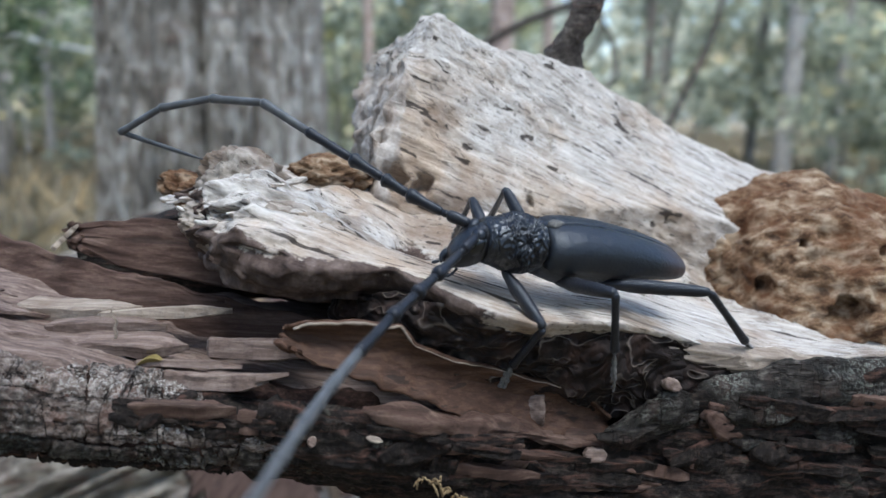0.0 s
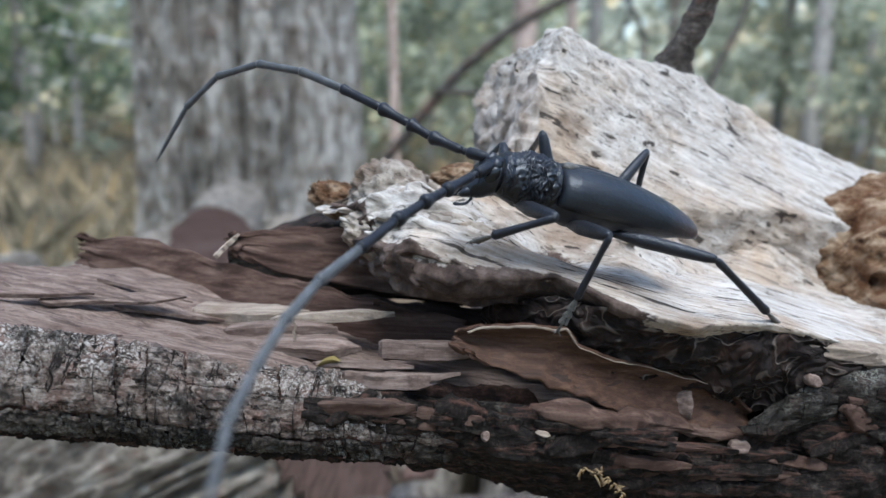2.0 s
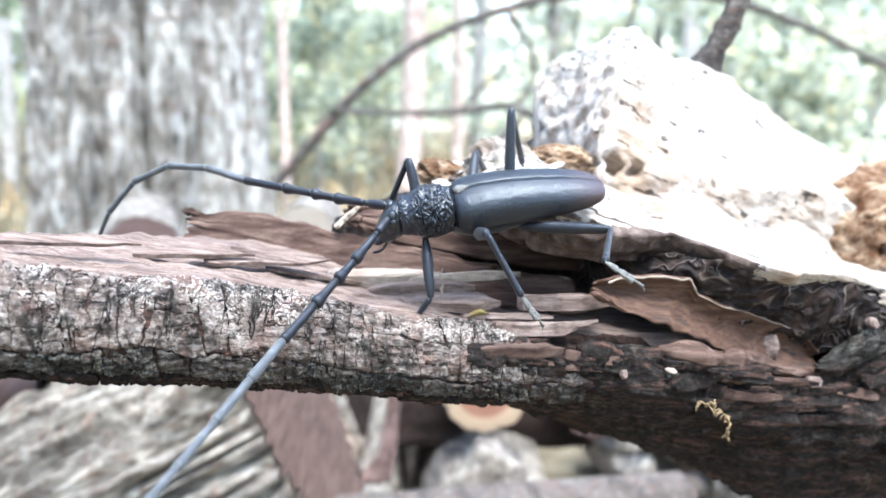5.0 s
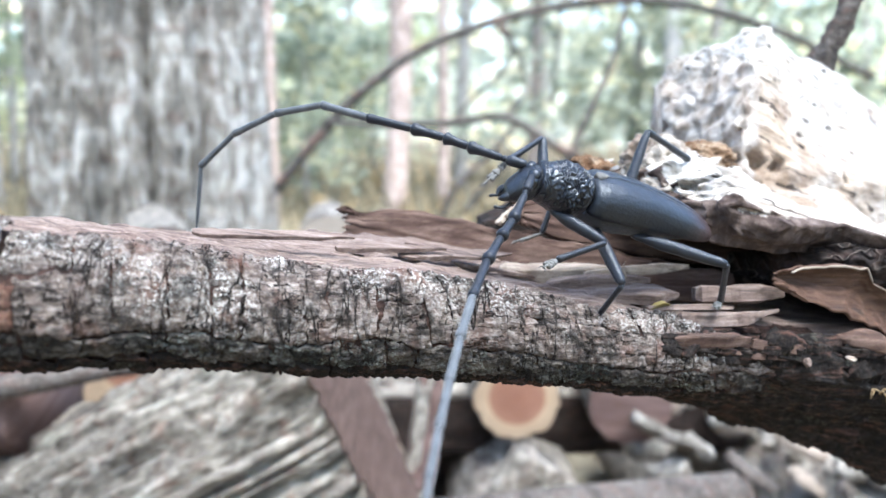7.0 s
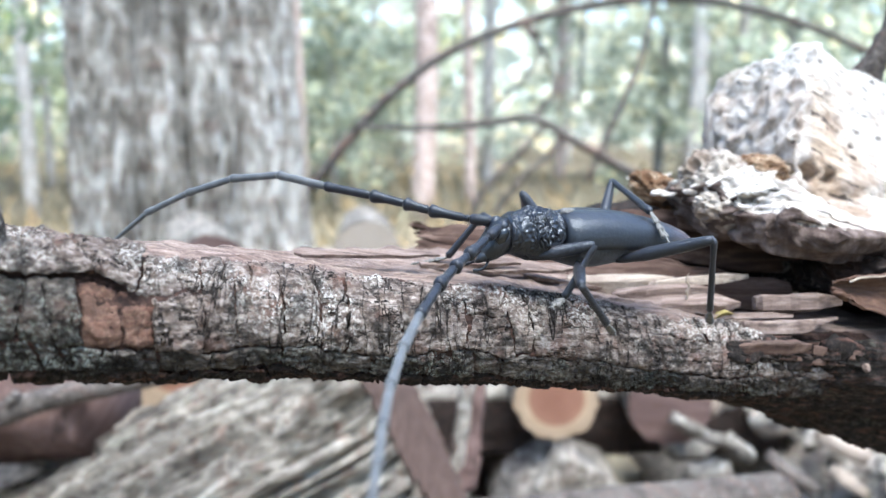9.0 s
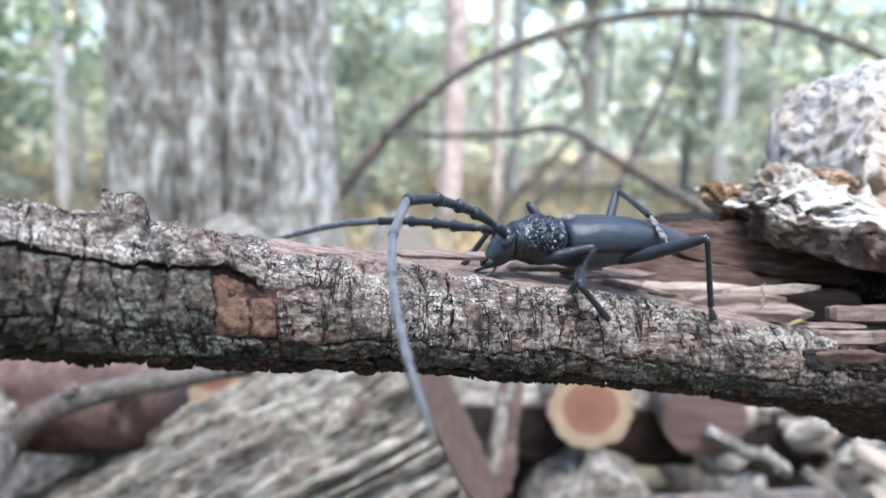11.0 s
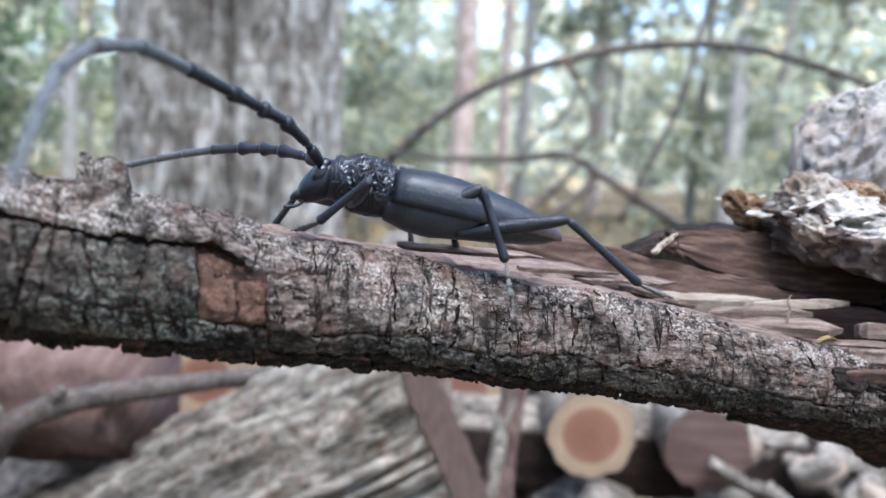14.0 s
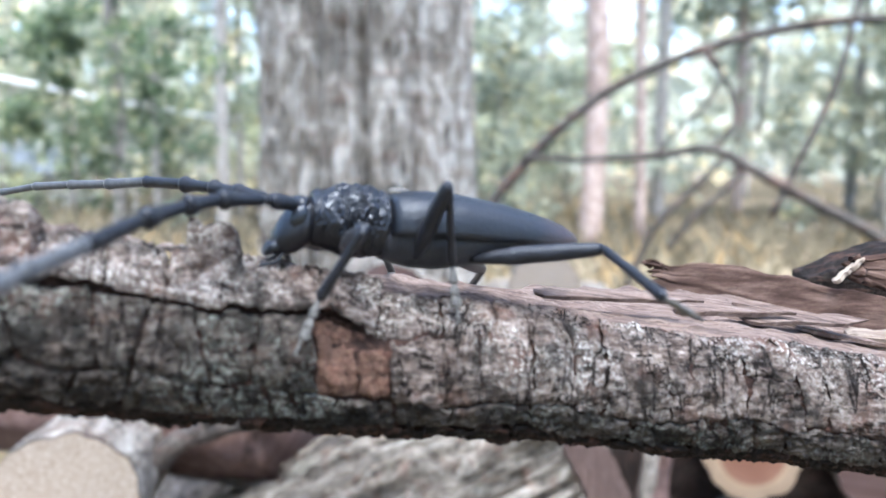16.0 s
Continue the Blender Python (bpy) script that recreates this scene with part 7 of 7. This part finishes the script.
    antenna_rows = {
        "R": [
            (0, (22.5, -9.2, -3.8), (32.5, -18.4, -2.5), (43.1, -28.5, -1.2), (54.6, -39.1, -0.1), (66.7, -45.4, -6.1), (79.1, -50.4, -14.7), (63.7, -45.9, -18.8)),
            (0.5, (21.2, -9.5, -2.6), (30.9, -19, -0.7), (40.7, -29.6, 1.8), (50.6, -41.2, 5.7), (63, -49.9, 3.6), (76.1, -55.6, -4.6), (72.7, -56.5, -15.1)),
            (1, (22.4, -10.1, -5.1), (31.7, -20.1, -5), (41.8, -30.8, -5.3), (52.8, -42, -5.8), (64.5, -51.7, -9.1), (75.9, -59.6, -18), (84.9, -65.1, -31)),
            (1.5, (23.6, -7.9, -5.3), (34.8, -15.5, -7), (46.6, -24.1, -8.4), (59.4, -32.6, -11.3), (70.4, -37.9, -20.3), (79.2, -40.6, -34.3), (68, -39.1, -42.7)),
            (2, (22, -9.3, -4.8), (31.7, -18.8, -4.2), (42.1, -29.1, -4.1), (53.8, -39.8, -5.2), (65.7, -48.5, -10.3), (74.4, -53.3, -23.7), (78.2, -56.2, -37.3)),
            (2.5, (23.4, -8, -7.9), (34.1, -16.4, -8.8), (45.7, -25.1, -10.6), (58.3, -34.3, -12.5), (71, -42.3, -16.2), (82.4, -47.1, -27.1), (91.7, -50.1, -40.7)),
            (3, (21.6, -8.7, -9.8), (31, -16.5, -15.9), (40.7, -24.3, -23.6), (51.7, -32.3, -31.7), (62.9, -40.3, -39.3), (74.5, -45.6, -49.7), (81.4, -44.6, -64.7)),
            (3.5, (20.9, -10.1, -10), (28.7, -18, -17.7), (37.1, -26.4, -26.5), (45.9, -35.9, -35.3), (55.3, -45.7, -43.4), (65.6, -53.4, -54.1), (72.9, -54.6, -69)),
            (4, (24.1, -8.9, -4.1), (35.7, -16, -4.8), (48.2, -23.9, -5.6), (60.7, -33.4, -5.4), (74, -39.7, -8.4), (87.5, -40, -17.2), (92.5, -41.9, -22.5)),
            (6.5, (24.8, -6.7, -5.7), (36.7, -13.3, -5.2), (49.6, -20.3, -5.3), (63.2, -28.1, -4.8), (77.6, -31.7, -8.7), (90, -28.8, -19.4), (98, -24.2, -31.1)),
            (7, (22.4, -7.5, -5.4), (33.6, -14.7, -7.7), (45.9, -22, -11.4), (59, -29.7, -15.3), (70, -32.9, -24.8), (79.9, -33.2, -38.3), (78.8, -29.2, -51.7)),
            (7.5, (24.6, -4.9, -2), (37.4, -8.8, -0.1), (51.6, -12.6, 1.6), (66.6, -16.7, 3.5), (80.1, -15.5, -2.6), (94.5, -13.2, -10.8), (83.1, -5.9, -14.8)),
            (8, (22.6, -7, -1.8), (33.9, -14.5, 0.3), (45.5, -22.9, 3), (58.2, -32, 5.7), (71.6, -39.2, 4.2), (85.2, -42.9, -4.7), (99.6, -47.8, -11.5)),
            (8.5, (24.1, -8.8, -1.2), (35.1, -16.3, 1.7), (47.1, -24.6, 3.9), (59.9, -33.4, 6.6), (73.2, -41.4, 6.3), (86.5, -47.1, -2.1), (100.2, -52.9, -9.9)),
            (9, (23.6, -8.5, -3.3), (34.6, -16.5, -2), (46.4, -25.3, -1.4), (59, -34.6, -0.8), (71.2, -42.1, -5.6), (84, -48.9, -13.6), (91.2, -53.6, -21.5)),
            (11.5, (20.9, -12.1, -4.4), (27.4, -24, -5.9), (34, -36.7, -8.8), (40.9, -50.2, -13.1), (48.3, -63.5, -17.6), (57, -76.8, -22.7), (65.6, -90.3, -28)),
            (12, (21.1, -11.6, -1), (29.5, -22.4, -1.1), (38.1, -34.2, -2.7), (47.8, -46.3, -5), (57.9, -58, -8.1), (68.4, -69.9, -13.2), (76.1, -80.6, -23.4)),
            (12.5, (21.1, -11.8, -1.9), (28.7, -23.1, -2.2), (36.2, -35.7, -4.2), (44.7, -48.7, -6.4), (53.4, -61.5, -9.2), (62.7, -74.6, -14.1), (70.3, -86.7, -23)),
            (13, (22.3, -11.1, -2.8), (30.4, -21.9, -4.6), (38.6, -33.8, -7.4), (47, -46.5, -11.4), (55.5, -58.9, -15.8), (62.3, -71.4, -24.3), (64.8, -82.2, -37)),
            (13.5, (19.7, -12.6, -2.5), (25.3, -25.1, -2.6), (31.1, -38.5, -3.7), (37.3, -52.8, -5.9), (44, -66.9, -8.4), (51.7, -81.3, -11.9), (59.6, -95.8, -15.4)),
            (14, (23.1, -10.4, -2.4), (32.7, -19.9, -3.9), (42.6, -30.5, -6.4), (53.1, -41.6, -10.1), (63.8, -52.3, -14.4), (75.3, -63.6, -19.2), (86.9, -74.2, -25)),
            (14.5, (21.2, -11.9, -3.1), (27.9, -23.7, -4.5), (35.1, -36.3, -6.5), (42.9, -49.8, -9.2), (51, -62.9, -12.4), (60, -76.5, -16.2), (69, -90.2, -20)),
            (15, (23.5, -9.9, -2.1), (33.8, -18.9, -2.5), (44.6, -28.7, -4), (56.3, -38.9, -6.7), (68.3, -48.8, -9.3), (80.9, -58.6, -14.5), (91, -67.8, -24)),
            (15.5, (22.2, -11.2, -2.8), (30.7, -21.9, -2.6), (39.5, -33.6, -3.7), (49.1, -45.9, -5.7), (59, -57.9, -8.1), (69.6, -70.5, -11.6), (79.4, -82.5, -17.9)),
            (16, (21.6, -11.5, -2.2), (29.7, -22.5, -1.5), (38.2, -34.5, -1.6), (47.7, -47, -3), (57.7, -59.1, -3.9), (68.4, -71.7, -6.5), (79.5, -83.9, -9.9)),
        ],
        "L": [
            (0, (22.5, 9.3, -5.4), (32.3, 18.5, -7.9), (41.5, 29.7, -8.1), (49.8, 42.8, -5.2), (56.3, 55.9, 0.5), (62.4, 69.5, 8), (67.4, 82.5, 17.4)),
            (0.5, (22.5, 9.6, -5.6), (32.3, 18.8, -7.8), (41.1, 30.5, -8.7), (49.4, 43.7, -8.3), (56, 57.8, -5.9), (58.4, 73.6, -0.8), (59.3, 88.5, 6.9)),
            (1, (25.1, 6.7, -5.8), (36.7, 13.1, -9), (48.1, 21.4, -12.7), (57.8, 32.9, -17.4), (64.1, 46.2, -22.8), (63.1, 62.1, -27.4), (58, 78, -29.3)),
            (1.5, (23, 9.3, -7.1), (33, 17.7, -10.8), (42.1, 28.7, -14.6), (49, 42.5, -17.5), (54.3, 57.2, -18.2), (57.9, 73.5, -16.4), (59.8, 89.3, -11.2)),
            (2, (23.1, 8.8, -6.8), (32.7, 17.4, -11.1), (41.4, 28.8, -14.7), (49.7, 41.8, -17.3), (54.9, 56.6, -18), (58.9, 72.8, -17.1), (60.4, 88.9, -12.8)),
            (2.5, (21.7, 11.6, -7.4), (30, 22.2, -9.1), (36.9, 35.1, -10.1), (42.1, 49.9, -8.5), (45.5, 65, -5.9), (46.4, 81.1, -1.4), (45.8, 96.6, 4.9)),
            (3, (20.8, 11.5, -2.9), (28.4, 22.8, -2.7), (35.7, 35.4, -0.5), (42.4, 48.5, 4.9), (47.7, 61.3, 12.3), (52.6, 74.5, 21.3), (56.2, 86.6, 32.5)),
            (3.5, (21.6, 10.2, -2.6), (29.7, 21.1, -2.6), (38, 33.1, -1.2), (45.6, 46.2, 3), (53.1, 58.7, 9), (59.8, 71.5, 17.5), (65.7, 83.3, 27.8)),
            (4, (21.7, 10.6, -2.8), (30.1, 21.3, -2.4), (38.1, 33.2, 0.2), (44.6, 46.4, 5.8), (50.2, 59.5, 12.5), (54.8, 72.7, 21.7), (58, 85.3, 32.4)),
            (6.5, (22.5, 11.5, -4.3), (31.1, 22.1, -4.1), (39.1, 34.3, -2.9), (45.6, 48.3, 0), (50.6, 62.7, 4), (53.4, 77.9, 10.6), (55, 92.2, 18.9)),
            (7, (19.7, 12.4, -7.4), (26.5, 23.7, -11), (32.4, 36.9, -13.1), (37.9, 51.6, -13.5), (43.3, 66.3, -12), (49, 81.6, -8.3), (54.7, 96, -1.8)),
            (7.5, (20.8, 11.3, -6), (27.3, 22.8, -9.1), (32.6, 36.3, -11.1), (36.7, 51.4, -11.5), (40.5, 66.5, -10), (44.3, 82.4, -5.9), (48.2, 97.5, 0.4)),
            (8, (21.6, 10.5, -4), (28.5, 21.9, -6.7), (33.6, 35.6, -7.8), (38.8, 50.5, -7.2), (43.8, 65.3, -5.3), (49, 80.7, -1), (54.8, 95.4, 4.5)),
            (8.5, (23.4, 5.2, 3.2), (35.3, 10.2, 7.4), (46.1, 19.1, 4.9), (51.6, 32.2, -1.5), (53.3, 46.7, -7.3), (54.3, 62.9, -11.6), (55, 79.6, -13.3)),
            (9, (23.8, 9.2, -6.2), (33.3, 18.7, -8.9), (41.7, 30.3, -11.5), (49.4, 43.9, -13.1), (55.5, 58.5, -13.3), (61, 74.1, -11.2), (66.5, 89.8, -8.4)),
            (11.5, (22.5, 6.9, 4.2), (33, 13, 10.3), (43.5, 21.6, 14.2), (49.4, 34.5, 8.1), (51.2, 48.8, 2), (52.1, 64.9, -2.8), (52.5, 81.4, -5.4)),
            (12, (23.4, 8.3, 0.7), (34.3, 16.5, 0.7), (44.5, 26.8, -1.3), (52.4, 39.3, -6.4), (55.3, 53.1, -13.3), (54.6, 68.6, -19.5), (52.2, 84.7, -23.6)),
            (12.5, (25, 5.4, 1.2), (37.9, 9.8, 0.7), (50.8, 16, -1.9), (59.4, 25.3, -10.8), (61.8, 36.8, -21.2), (60.2, 50.6, -30.5), (56.6, 65.6, -37.1)),
            (13, (25.1, 4.2, 1.9), (38.4, 5.9, 4.3), (52.8, 8.6, 4.9), (57.4, 14.4, -7.6), (55.1, 23.6, -20.1), (51.6, 34.7, -32.2), (46.7, 48, -41.3)),
            (13.5, (25.8, 4.8, -0.9), (38.8, 8.4, -2.6), (51.2, 14.6, -7.4), (61.4, 23.6, -14.7), (66.9, 34.9, -24), (65.5, 49.3, -32.3), (62.2, 64.7, -37.8)),
            (14, (20.6, 10.4, 2), (28.6, 21.2, 4.5), (34.8, 34.4, 6.2), (39.2, 49.4, 6.6), (39.4, 64.2, 2.2), (34.9, 79.3, -3.4), (29.5, 94.3, -8.8)),
            (14.5, (22.9, 5.7, 4.2), (34.2, 10.4, 10), (46.5, 16.4, 15.5), (59.1, 24.3, 16.5), (64.5, 33.3, 5.5), (62.1, 44, -7.2), (56.2, 55.1, -18)),
            (15, (20.2, 11.1, 1.6), (26.8, 22.6, 4.9), (32.1, 36.2, 6.7), (35.8, 51.4, 7.5), (37.2, 67.1, 7.1), (37.6, 83.7, 5), (37.9, 100.4, 3)),
            (15.5, (22.8, 9.8, 0.5), (32.3, 19.5, 1.8), (40.5, 31.7, 2), (47.3, 45.8, 1.4), (51.8, 60.7, -0.8), (56.5, 76.7, -3.3), (61.1, 92.6, -5.7)),
            (16, (25, 7.9, -2.8), (34.9, 16.8, -5.4), (42.2, 29.1, -8.9), (47.6, 43.6, -11.4), (49.9, 59.1, -12.5), (52.4, 75.7, -13.7), (54.8, 92.3, -14.9)),
        ],
    }

    def heading(yaw, pitch, roll):
        return pose(0, 0, 0, 0, 0, yaw) @ pose(0, 0, 0, 0, -pitch, 0) @ pose(0, 0, 0, roll, 0, 0)

    walk(beetle, [(t, Matrix.Translation((x, y, z)) @ heading(a, b, c)) for t, x, y, z, a, b, c in body_rows])

    def aim(a, b):
        """The pose of a limb that starts at a and points to b."""
        x = (b - a).normalized()
        y = Vector((0, 0, 1)).cross(x)
        y = y.normalized() if y.length > 1e-3 else Vector((0, 1, 0))
        m = Matrix((x, y, x.cross(y))).transposed().to_4x4()
        m.translation = a
        return m

    def between(rows, t):
        i = max(k for k in range(len(rows)) if rows[k][0] <= t + 1e-6)
        j = min(i + 1, len(rows) - 1)
        u = 0.0 if i == j else (t - rows[i][0]) / (rows[j][0] - rows[i][0])
        return [Vector(p).lerp(Vector(q), u) for p, q in zip(rows[i][1:], rows[j][1:])]

    times = [0.25 * k for k in range(65)]
    for leg, parts in beetle_legs.items():
        rows = list(leg_rows[leg])
        known = {r[0]: r[1:] for r in rows}
        # the same steps go on while it is out of sight
        rows += [(t, *known[s]) for t, s in ((4.5, 2.5), (5.0, 3.0), (5.5, 3.5), (6.0, 2.5), (9.5, 7.5), (10.0, 8.0), (10.5, 8.5), (11.0, 9.0))]
        rows.sort(key=lambda r: r[0])
        keys = ([], [], [])
        for t in times:
            at = Vector(HIPS[leg])
            for n, p in enumerate(between(rows, t)):
                m = aim(at, p)
                at = at + (p - at).normalized() * REACH[leg[1]][n]
                m.translation *= MM
                keys[n].append((t, m))
        for ob, k in zip(parts, keys):
            walk(ob, k)
    for side, parts in beetle_feelers.items():
        base = Vector((15.2, 2.0 if side == "L" else -2.0, -3.2))
        keys = [[] for _ in parts]
        for t in times:
            line = curve_points([tuple(base)] + [tuple(p) for p in between(antenna_rows[side], t)], 220)
            run = np.r_[0, np.cumsum(np.linalg.norm(np.diff(line, axis=0), axis=1))]
            at, gone = base, 0.0
            for n, L in enumerate(SEGMENTS):
                gone += L
                goal = Vector([np.interp(gone, run, line[:, c]) for c in range(3)])
                if run[-1] < gone - L * 0.7:
                    goal = at + Vector(line[-1] - line[-8])
                m = aim(at, goal)
                at = at + (goal - at).normalized() * L
                m.translation *= MM
                keys[n].append((t, m))
        for ob, k in zip(parts, keys):
            walk(ob, k)


motions()
